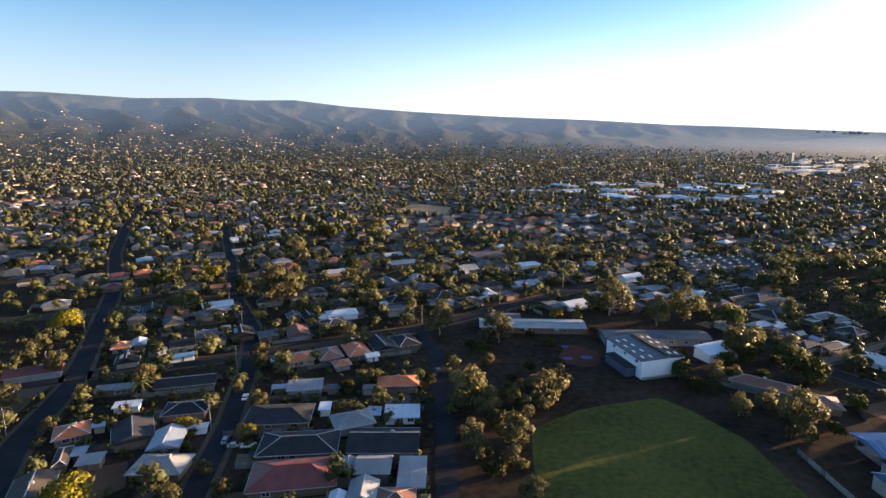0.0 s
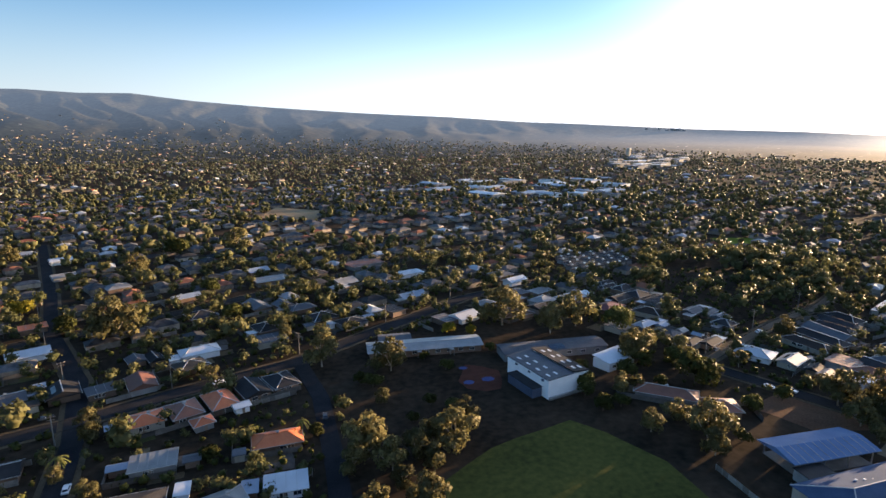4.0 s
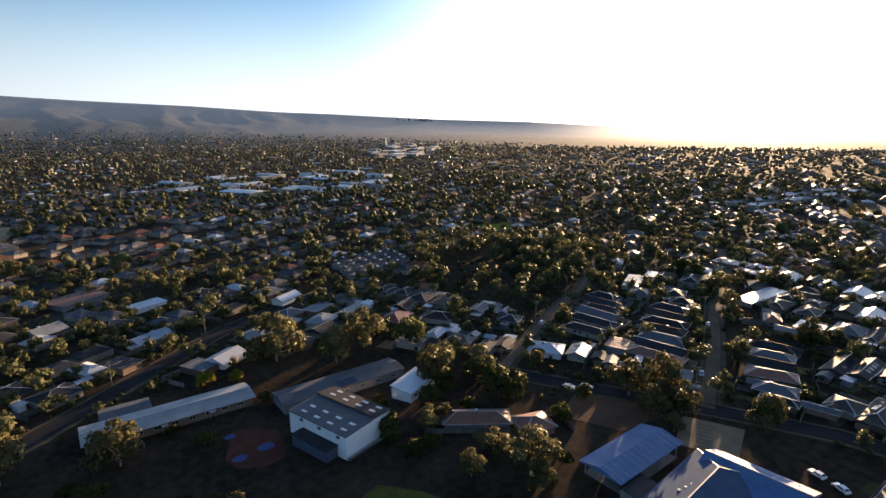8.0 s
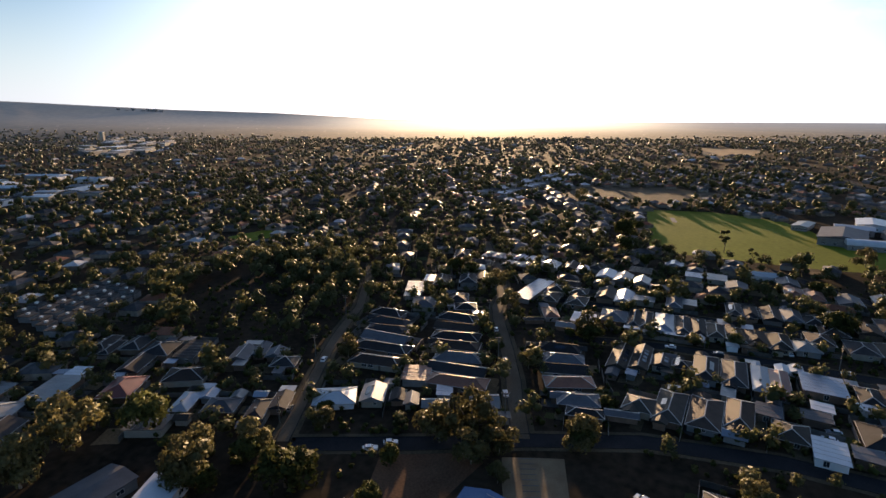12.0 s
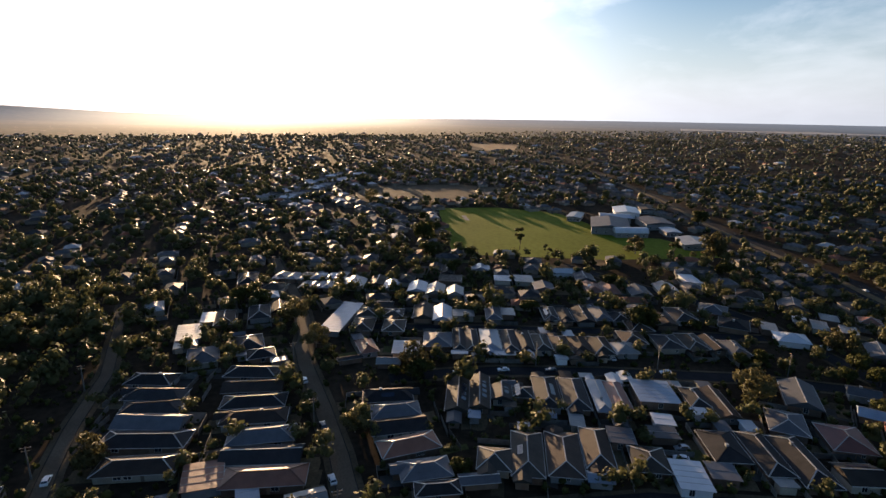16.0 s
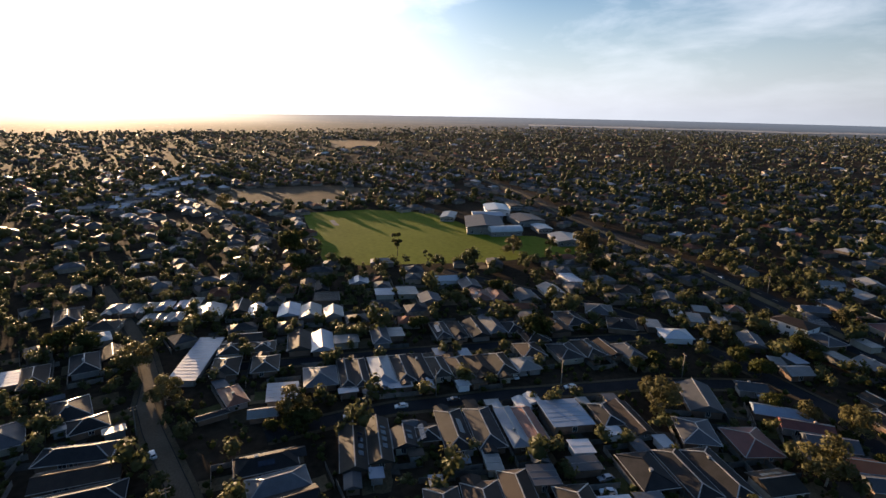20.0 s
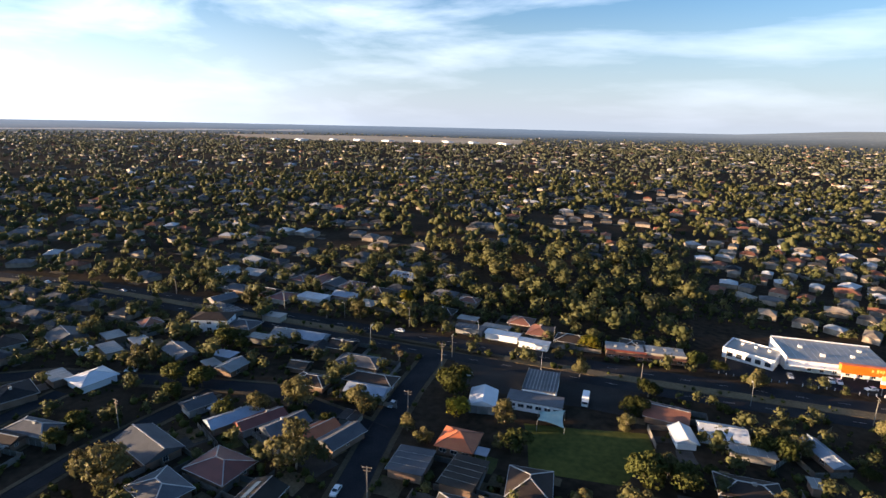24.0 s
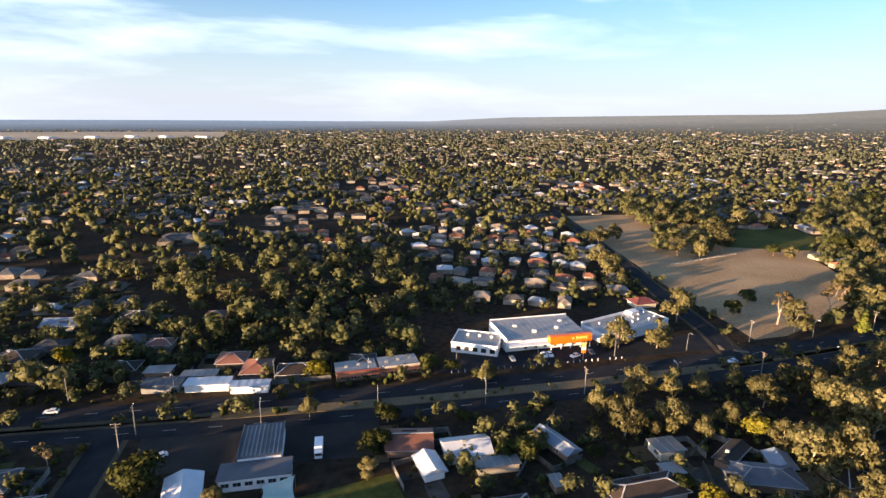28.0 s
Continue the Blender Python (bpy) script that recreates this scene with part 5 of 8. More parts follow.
HIGHWAY_TREES = [
    (182.5, -55, 7.2, 'dark'), (178, -42.2, 4.6, 'yellow'), (162.3, -42, 4, 'gum'), (156, -28.5, 4.8, 'dark'),
    (161.3, -28.3, 2.3, 'gum'), (115.1, -29.6, 4.1, 'gum'), (120.5, -24, 6.2, 'dark'), (111, -25, 5.2, 'dark'),
    (136.3, -10.8, 2.7, 'gum'), (151.3, -8.8, 2.4, 'gum'), (121.7, -11.2, 4.3, 'gum'), (207.2, -31.2, 4.8, 'gum'),
    (214.6, -38.1, 3.1, 'dark'), (190.1, -28, 3, 'gum'), (183.1, -23.2, 3, 'gum'), (226.6, -24.6, 3, 'dark'),
    (213.4, -21.5, 3.2, 'dark'), (139.9, -111.7, 4.9, 'yellow'), (151, -97.8, 2.8, 'gum'), (162.4, -92.5, 2.3, 'gum'),
    (141.9, -96.8, 2.1, 'gum'), (122.5, -61.5, 5.2, 'dark'), (125.5, -51.8, 3, 'gum'), (117.5, -76.4, 4.4, 'dark'),
    (94, -73.4, 2.5, 'dark'), (81.5, -49.5, 4.3, 'dark'), (77.3, -99, 3.4, 'gum'), (98.4, -108.9, 4.4, 'dark'),
    (260.6, -104.9, 3.8, 'gum'), (305, -107.5, 4.1, 'gum'), (245, -109.3, 4.8, 'gum'),
]
HIGHWAY_TREES_REST = [
    (275.1, -60.9, 3.9, 'dark'), (141.6, -83.8, 3.5, 'gum'), (212.1, -141.2, 4.5, 'dark'), (233.1, -139.2, 4.6, 'yellow'),
    (181.4, -192.5, 6.5, 'gum'),
]
GUM_BELT = [
    (16.6, -114.6, 6.8, 'gum'), (0.1, -111.6, 6.4, 'gum'), (30.4, -76.9, 5.5, 'gum'), (18, -75.8, 5.3, 'gum'),
    (8.1, -74, 4.9, 'gum'), (48.7, -70.4, 4.4, 'gum'), (47.5, -55.5, 6.2, 'gum'), (-7.5, -76.3, 4.7, 'gum'),
    (-29.2, -69.3, 7, 'gum'), (-7.4, -61.8, 6.3, 'gum'), (-24.9, -51.9, 7.5, 'gum'), (8.7, -47.2, 4.9, 'yellow'),
    (6.3, -29.9, 7.1, 'gum'), (-2.5, -26.9, 7.3, 'gum'), (-27, -39.5, 8.2, 'gum'), (-44.4, -56.8, 6, 'gum'),
    (-54.9, -73.8, 6, 'gum'), (-72.6, -125.6, 7, 'bare'), (-81.8, -155.7, 5.1, 'dark'), (-61.4, -141.4, 4.8, 'dark'),
    (-73.2, -116.6, 7.5, 'gum'), (-27, -137.5, 7.7, 'gum'), (-104, -128.1, 8.3, 'bare'), (-104.4, -110.7, 4.9, 'conifer'),
    (24, -50.2, 3.9, 'gum'), (13.8, -53.1, 4.1, 'gum'), (5.1, -40.4, 4.5, 'gum'), (-76.7, -80, 5.4, 'gum'),
    (-9.4, -39.1, 5.5, 'gum'), (103.4, -35.5, 2.1, 'dark'), (86.2, -51.7, 4.1, 'dark'), (39.3, -53.1, 2.7, 'gum'),
]
GUM_BELT_REST = [
    (32, -55, 5.2, 'gum'), (79.4, -96.9, 3.8, 'gum'), (90, -106, 3.5, 'dark'), (2, -15.7, 4.6, 'gum'),
    (15.1, -16.1, 4.4, 'gum'), (46.8, -28.9, 3.4, 'round'),
]
PADDOCK_TREES = [
    (-66.1, -289.6, 7.2, 'gum'), (-83.6, -300, 6.5, 'gum'), (-109.7, -276.2, 6.4, 'gum'), (-107, -252.1, 7, 'gum'),
    (-117.5, -242, 7.9, 'gum'), (-152.3, -263.1, 8.6, 'gum'), (-172.6, -301.6, 8.6, 'gum'), (-32.7, -211.9, 7.3, 'gum'),
    (-38.7, -237.1, 6.9, 'gum'), (-32.9, -198.7, 4.9, 'gum'), (-174.8, -239.3, 5.6, 'round'), (-180.1, -230.2, 4.7, 'gum'),
    (-234.7, -241.3, 8.6, 'dark'), (-234.7, -223.8, 8.6, 'gum'), (-202, -184.4, 8.6, 'gum'), (-309.6, -293.6, 8.6, 'gum'),
    (-310.2, -333.2, 8, 'gum'), (-250.2, -327.6, 7.4, 'gum'), (-224.2, -331.2, 8.2, 'gum'), (-177.9, -337.7, 7.8, 'gum'),
    (-169.3, -366.9, 8.1, 'gum'), (-147.1, -158, 8, 'gum'), (-134.7, -131.2, 7.5, 'gum'), (-445.2, -440.6, 8.6, 'gum'),
    (-322.8, -378.2, 7.5, 'gum'), (-487.6, -435.6, 8.6, 'dark'),
]
YARD_TREES = [
    (210, -71, 3.2, 'bare'), (43.5, -21.5, 4.0, 'yellow'), (42.6, -8.5, 5.8, 'gum'), (53.9, -12.9, 3.4, 'gum'), (76.7, -53, 3.6, 'gum'), (88, -25.5, 3.0, 'gum'), (62, -47, 3.2, 'dark'), (73, -20, 3.6, 'dark'), (100, -20, 3.4, 'dark'), (30, -15, 4.2, 'gum'),
    (4.6, 168.1, 4.2, 'gum'), (15.2, 165.5, 5.2, 'gum'), (23.2, 168.0, 5.0, 'gum'), (29.5, 176.0, 4.2, 'gum'), (11, 181, 4, 'dark'),
    (98.2, 211.5, 3.6, 'dark'), (89.5, 192.0, 3.6, 'round'), (142.6, 209.8, 5.2, 'gum'), (133.6, 221, 5.5, 'gum'), (103, 190.8, 4, 'gum'),
    (46.5, 226.5, 3.4, 'round'), (9.5, 140.6, 4.6, 'gum'), (8.3, 150.4, 4.2, 'gum'), (13.5, 132, 4.0, 'dark'), (121, 153, 3.2, 'dark'),
    (34, 200, 2.6, 'dark'), (18, 205, 3.0, 'gum'), (26, 190, 2.4, 'dark'), (40, 238, 2.4, 'dark'), (12, 222, 3.2, 'dark'), (70, 240, 2.6, 'dark'),
]
TREE_LISTS = (SCHOOL_TREES, WEST_TREES, FRONT_TREES, CLOSE_TREES, ROW_TREES, OVAL_TREES, HIGHWAY_TREES, HIGHWAY_TREES_REST, GUM_BELT, GUM_BELT_REST, PADDOCK_TREES, YARD_TREES)

# ---- houses ----
WINDOW_SIZES = {}
for key, (ww, wh) in {"wide": (2.1, 1.3), "small": (1.1, 1.1), "tall": (1.5, 1.9)}.items():
    s = Shape().box(-ww / 2, ww / 2, -0.06, 0.05, wh / 2 - 0.08, wh / 2).box(-ww / 2, ww / 2, -0.06, 0.05, -wh / 2, -wh / 2 + 0.08)
    s.box(-ww / 2, -ww / 2 + 0.08, -0.06, 0.05, -wh / 2, wh / 2).box(ww / 2 - 0.08, ww / 2, -0.06, 0.05, -wh / 2, wh / 2).box(-0.03, 0.03, -0.06, 0.04, -wh / 2, wh / 2)
    fm = bpy.data.meshes.new("window_frame")
    fm.from_pydata(s.v, [], s.f)
    fm.materials.append(FRAME)
    s = Shape().box(-ww / 2 + 0.05, ww / 2 - 0.05, -0.02, 0.0, -wh / 2 + 0.05, wh / 2 - 0.05)
    gm = bpy.data.meshes.new("pane")
    gm.from_pydata(s.v, [], s.f)
    gm.materials.append(GLASS)
    WINDOW_SIZES[key] = (fm, gm)
s = Shape().box(-0.45, 0.45, -0.05, 0.03, 0, 2.05).box(0.30, 0.36, -0.10, -0.05, 0.95, 1.10)
DOOR = bpy.data.meshes.new("door")
DOOR.from_pydata(s.v, [], s.f)
DOOR.materials.append(DOORPAINT)
s = Shape().box(-0.5, 0.5, -0.82, 0.82, 0.05, 0.09)
PANEL = bpy.data.meshes.new("solar_panel")
PANEL.from_pydata(s.v, [], s.f)
PANEL.materials.append(SOLAR)
s = Shape().box(-0.5, 0.5, -0.4, 0.4, 0, 0.75).box(-0.42, 0.42, -0.42, -0.4, 0.1, 0.65)
COOLER = bpy.data.meshes.new("air_cooler")
COOLER.from_pydata(s.v, [], s.f)
COOLER.materials.append(GUTTER)

house_rng = random.Random(5)


def add_window(parent, key, x, y, z, turn):
    w = share("window", WINDOW_SIZES[key][0], parent, pose(x, y, z, 0, 0, turn))
    share("pane", WINDOW_SIZES[key][1], w, Matrix.Identity(4))


def roof_shape(w, d, eave, style, pitch, over=0.45):
    """Points, faces and the cap lines of a roof over w by d, its ridge along the longer side."""
    swap = d > w
    a, b = (d / 2 + over, w / 2 + over) if swap else (w / 2 + over, d / 2 + over)
    rise = b * math.tan(radians(pitch))
    r = 0.0 if style == "gable" else min(b, a * 0.98)
    pts = [(-a, -b, eave), (a, -b, eave), (a, b, eave), (-a, b, eave), (-a + r, 0, eave + rise), (a - r, 0, eave + rise)]
    low = [(x, y, z - 0.16) for x, y, z in pts[:4]]
    faces = [(0, 1, 5, 4), (2, 3, 4, 5), (1, 2, 5), (3, 0, 4), (6, 9, 8, 7), (0, 6, 7, 1), (1, 7, 8, 2), (2, 8, 9, 3), (3, 9, 6, 0)]
    caps = [(4, 5)] + ([(0, 4), (3, 4), (1, 5), (2, 5)] if style != "gable" else [])
    pts += low
    if swap:
        pts = [(-y, x, z) for x, y, z in pts]
    return pts, faces, caps, rise


def house(x, y, w, d, rot, style, colour, detail, tall=0.0):
    """A detached house: walls, roof with capping and gutter, windows and a door."""
    rng = house_rng
    eave = 2.55 + tall + rng.uniform(-0.1, 0.25)
    small = w * d < 52
    word = ROOF_WORDS[colour]
    wall_mat = rng.choice([BRICK, BRICK, BRICK, GREYWALL, CREAM]) if colour != "white" else WHITEWALL
    wall_word = {"house_brick": "brick", "cream_render": "cream rendered", "grey_render": "grey rendered", "white_wall": "white painted"}[wall_mat.name]
    if small:
        ob = thing("shed", x, y, rot, "%s roofed shed with %s walls" % (word, wall_word), "shed", "sheds in the yards")
        eave = 2.35
    else:
        kind = {"hip": "hipped", "gable": "gabled", "flat": "low flat", "ell": "hipped and gabled", "solar": "gabled, panel-covered"}[style]
        ob = thing("house", x, y, rot, "%s house with a %s %s roof" % (wall_word, word, kind), "house", "houses of the suburb")
    hw, hd = w / 2 - 0.25, d / 2 - 0.25
    roof_mat = ROOFS[colour]
    s = Shape().box(-hw, hw, -hd, hd, -0.1, eave)
    if style == "flat":
        s.part("wall", wall_mat, ob)
        lift = 0.12 + 0.02 * d
        pts = [(-w / 2 - 0.3, -d / 2 - 0.3, eave), (w / 2 + 0.3, -d / 2 - 0.3, eave), (w / 2 + 0.3, d / 2 + 0.3, eave + lift), (-w / 2 - 0.3, d / 2 + 0.3, eave + lift)]
        top = [(px, py, pz + 0.18) for px, py, pz in pts]
        part("roof", pts + top, [(3, 2, 1, 0), (4, 5, 6, 7), (0, 1, 5, 4), (1, 2, 6, 5), (2, 3, 7, 6), (3, 0, 4, 7)], roof_mat, ob)
        if detail > 0:
            g = Shape()
            n = max(2, int(w / 2.4))
            for i in range(1, n):
                gx = -w / 2 + i * w / n
                g.bar((gx, -d / 2 - 0.25, eave + 0.2), (gx, d / 2 + 0.25, eave + lift + 0.2), 0.06, 0.06)
            g.part("roof_rib", CAPPING, ob)
            Shape().bar((-w / 2 - 0.3, -d / 2 - 0.36, eave + 0.06), (w / 2 + 0.3, -d / 2 - 0.36, eave + 0.06), 0.12, 0.14).part("gutter", GUTTER, ob)
    else:
        pitch = rng.uniform(20, 25) if min(w, d) < 9 else rng.uniform(17, 22)
        base = "gable" if style in ("gable", "solar") else "hip"
        pts, faces, caps, rise = roof_shape(w, d, eave, base, pitch)
        if base == "gable":
            if w >= d:
                for gx in (-hw, hw):
                    s.add([(gx - 0.1, -hd, eave), (gx - 0.1, hd, eave), (gx - 0.1, 0, eave + rise - 0.3), (gx + 0.1, -hd, eave), (gx + 0.1, hd, eave), (gx + 0.1, 0, eave + rise - 0.3)], [(0, 2, 1), (3, 4, 5), (0, 3, 5, 2), (1, 2, 5, 4)])
            else:
                for gy in (-hd, hd):
                    s.add([(-hw, gy - 0.1, eave), (hw, gy - 0.1, eave), (0, gy - 0.1, eave + rise - 0.3), (-hw, gy + 0.1, eave), (hw, gy + 0.1, eave), (0, gy + 0.1, eave + rise - 0.3)], [(0, 1, 2), (3, 5, 4), (0, 2, 5, 3), (1, 4, 5, 2)])
        s.part("wall", wall_mat, ob)
        part("roof", pts, faces, roof_mat, ob)
        if detail > 0:
            c = Shape()
            for i, j in caps:
                c.bar((*pts[i][:2], pts[i][2] + 0.04), (*pts[j][:2], pts[j][2] + 0.04), 0.32, 0.10)
            c.part("ridge_capping", CAPPING if rng.random() < 0.75 else roof_mat, ob)
            if base == "hip":
                ring, rf = [], []
                for i in range(4):
                    cx, cy, cz = pts[i]
                    sx, sy = (1 if cx > 0 else -1), (1 if cy > 0 else -1)
                    ring += [(cx, cy, cz - 0.14), (cx + 0.13 * sx, cy + 0.13 * sy, cz - 0.14), (cx + 0.13 * sx, cy + 0.13 * sy, cz), (cx, cy, cz)]
                for i in range(4):
                    p0, p1 = 4 * i, 4 * ((i + 1) % 4)
                    rf += [(p0 + q, p0 + (q + 1) % 4, p1 + (q + 1) % 4, p1 + q) for q in range(4)]
                part("gutter", ring, rf, GUTTER, ob)
            else:
                for i in range(4):
                    a, b = Vector(pts[i]), Vector(pts[(i + 1) % 4])
                    if (i % 2 == 0) == (w >= d) or w < d and i % 2 == 0:
                        if (i % 2 == 0):
                            out = Vector((a.x + b.x, a.y + b.y, 0)).normalized() * 0.06
                            Shape().bar(a + out + Vector((0, 0, -0.07)), b + out + Vector((0, 0, -0.07)), 0.13, 0.14).part("gutter", GUTTER, ob)
        if style == "ell" and min(w, d) > 4.5:
            # a lower gabled wing out to the street end
            sign = rng.choice((-1, 1))
            gw, gl = min(w, d) * 0.5, 2.4
            along = w >= d
            p2, f2, c2, _ = roof_shape(gl + max(w, d) * 0.22, gw, eave + 0.02, "gable", pitch)
            off = max(w, d) / 2 + gl / 2 - max(w, d) * 0.11
            wing = part("wing_roof", p2, f2, roof_mat, ob)
            wing.matrix_basis = pose(off * sign if along else min(w, d) * 0.2, min(w, d) * 0.2 if along else off * sign, 0, 0, 0, 0 if along else 90)
            ww = Shape().box(-gl / 2, gl / 2, -gw / 2 + 0.3, gw / 2 - 0.3, -0.1, eave).add([(gl / 2 - 0.05, -gw / 2 + 0.3, eave), (gl / 2 - 0.05, gw / 2 - 0.3, eave), (gl / 2 - 0.05, 0, eave + gw / 2 * math.tan(radians(pitch)) - 0.1), (gl / 2, -gw / 2 + 0.3, eave), (gl / 2, gw / 2 - 0.3, eave), (gl / 2, 0, eave + gw / 2 * math.tan(radians(pitch)) - 0.1)], [(0, 2, 1), (3, 4, 5), (0, 3, 5, 2), (1, 2, 5, 4)])
            wo = ww.part("wing_wall", wall_mat, ob)
            wo.matrix_basis = pose((max(w, d) / 2 + gl / 2 - 0.3) * sign if along else min(w, d) * 0.2, min(w, d) * 0.2 if along else (max(w, d) / 2 + gl / 2 - 0.3) * sign, 0, 0, 0, (0 if along else 90) + (0 if sign > 0 else 180))
        if detail > 0 and (style == "solar" or rng.random() < 0.12) and min(w, d) > 4:
            along = w >= d
            b = min(w, d) / 2
            n = int(max(w, d) * 0.55 / 1.12) if style == "solar" else rng.randint(3, 7)
            side = -1 if style == "solar" else rng.choice((-1, 1))
            for k in range(n):
                if style == "solar" and k % 3 == 2:
                    continue
                u, v = (k - (n - 1) / 2) * 1.08, side * b * 0.5
                z = eave + (b + 0.45 - b * 0.5) * math.tan(radians(pitch))
                m = pose(u, v, z, -side * pitch) if along else pose(-v, u, z, 0, -side * pitch, 0) @ pose(0, 0, 0, 0, 0, 90)
                share("solar_panel", PANEL, ob, m)
        if detail > 0 and not small and rng.random() < 0.4:
            share("air_cooler", COOLER, ob, pose(w * rng.uniform(-0.2, 0.2) if w >= d else 0.3, 0.3 if w >= d else d * rng.uniform(-0.2, 0.2), eave + rise - 0.28))
    if detail > 1:
        if not small:
            for k in range(2):
                add_window(ob, "wide", rng.uniform(-0.7, 0.7) * (hw - 1.2), -hd, 1.5, 0)
            add_window(ob, rng.choice(("small", "tall")), -hw, rng.uniform(-0.5, 0.5) * (hd - 1.0), 1.5, -90)
            add_window(ob, "wide", hw, rng.uniform(-0.5, 0.5) * (hd - 1.2), 1.5, 90)
        share("door", DOOR, ob, pose(rng.uniform(-0.3, 0.3) * hw, -hd, 0))
    return ob


def near(x, y):
    """How far a place lies from the middle of the flight."""
    return min(math.hypot(x - px, y - py) for px, py in ((0, 30), (40, 95), (110, 120), (136, 80)))


HOUSES = []
for rows in HOUSE_LISTS:
    for x, y, w, d, rot, style, colour in rows:
        HOUSES.append((x, y, max(w, d) / 2, min(w, d)))
        r = near(x, y)
        house(x, y, w, d, rot, style, colour, 2 if r < 190 else 1 if r < 330 else 0)

# the sunny streets behind the shops: close rows of pale and red-roofed houses
lit_rng = random.Random(8)
lit_spots = []
for i in range(-6, 8):
    for j in range(-9, 9):
        u, v = i * 14.5 + lit_rng.uniform(-3, 3), (j // 2) * 46 + (j % 2) * 19 + lit_rng.uniform(-3.5, 3.5)
        x, y = 10 + u * 0.94 + v * 0.34, -265 - u * 0.34 + v * 0.94
        if polygon_inside(np.array([x]), np.array([y]), LIT_STREETS)[0] and lit_rng.random() < 0.86:
            lit_spots.append((x, y, -20.0 + lit_rng.uniform(-14, 14), 0.0))
            HOUSES.append((x, y, 5.8, 9.5))

# ---- houses further off, and between the streets ----
rng = np.random.default_rng(11)
HX, HY, HR = (np.array([h[i] for h in HOUSES]) for i in range(3))


def free(x, y, gap, road_gap=8.0):
    """Which places are clear of houses, roads and open ground (arrays)."""
    ok = np.ones(len(x), bool)
    for name, (pts, width, _) in ROADS.items():
        ok &= line_distance(x, y, pts) > width / 2 + road_gap
    for poly in list(FIELDS.values()) + list(SPARE.values()):
        ok &= ~polygon_inside(x, y, poly)
    for i in range(len(HX)):
        ok &= np.hypot(x - HX[i], y - HY[i]) > HR[i] * 0.75 + gap
    return ok


def lattice(rot, du, dv, reach, keep):
    """Lots on a turned grid round the centre: two rows back to back, then a street."""
    n = int(reach / min(du, dv)) + 2
    u, v = np.meshgrid(np.arange(-n, n) * du, np.arange(-n, n))
    v = (v // 2) * (2 * dv + 15.0) + (v % 2) * dv
    u, v = u.ravel() + rng.normal(0, 2.4, u.size), v.ravel() + rng.normal(0, 2.2, u.size)
    u, v = u + 14 * np.sin(v * 0.011 + 1), v + 18 * np.sin(u * 0.009) + 7 * np.sin(u * 0.031 + 2)
    c, s = math.cos(radians(rot)), math.sin(radians(rot))
    x, y = CENTRE[0] + c * u - s * v, CENTRE[1] + s * u + c * v
    m = (np.hypot(x - CENTRE[0], y - CENTRE[1]) < reach) & (rng.random(x.size) < keep)
    return x[m], y[m]


def seen(x, y):
    """Within the bearings that the flight looks over (arrays)."""
    az = np.degrees(np.arctan2(x - CENTRE[0], y - CENTRE[1])) % 360
    r = np.hypot(x - CENTRE[0], y - CENTRE[1])
    return ~((az > 245) & (az < 305) & (r > 260))


NORTH = lambda x, y: (y > 150 + 0.1 * x) | (x > 470)
fill = []
for rot, part_of in ((26, True), (-2, False)):
    x, y = lattice(rot, 15.5, 18.5, 950, 0.84)
    az = np.degrees(np.arctan2(x - CENTRE[0], y - CENTRE[1]))
    leafy = ((az > 14) & (az < 68) & (x > 130)) | (az > 118) | (az < -100)
    m = (NORTH(x, y) == part_of) & seen(x, y) & (~leafy | (rng.random(x.size) < 0.62)) & ~polygon_inside(x, y, WOOD) & ~polygon_inside(x, y, GUM_BELT_LAND) & ~polygon_inside(x, y, WOOD_NORTH)
    x, y = x[m], y[m]
    m = free(x, y, 7.6, 6.5)
    fill += [(a, b, rot) for a, b in zip(x[m].tolist(), y[m].tolist())]
fill.sort(key=lambda q: near(q[0], q[1]))
COLOURS = ["charcoal"] * 5 + ["bluegrey"] * 4 + ["paleblue", "pale", "pale", "brown", "brown", "tan", "terracotta", "terracotta", "darkred", "white"]
fill_rng = random.Random(21)
NEAR_FILL = 95
for x, y, rot in fill[:NEAR_FILL]:
    w, d = fill_rng.uniform(11, 15), fill_rng.uniform(8.5, 11)
    house(x, y, w, d, rot + fill_rng.choice((0, 90)) + fill_rng.uniform(-7, 7), fill_rng.choice(("hip", "hip", "gable", "flat")), fill_rng.choice(COLOURS), 1)
    HOUSES.append((x, y, w / 2, d))


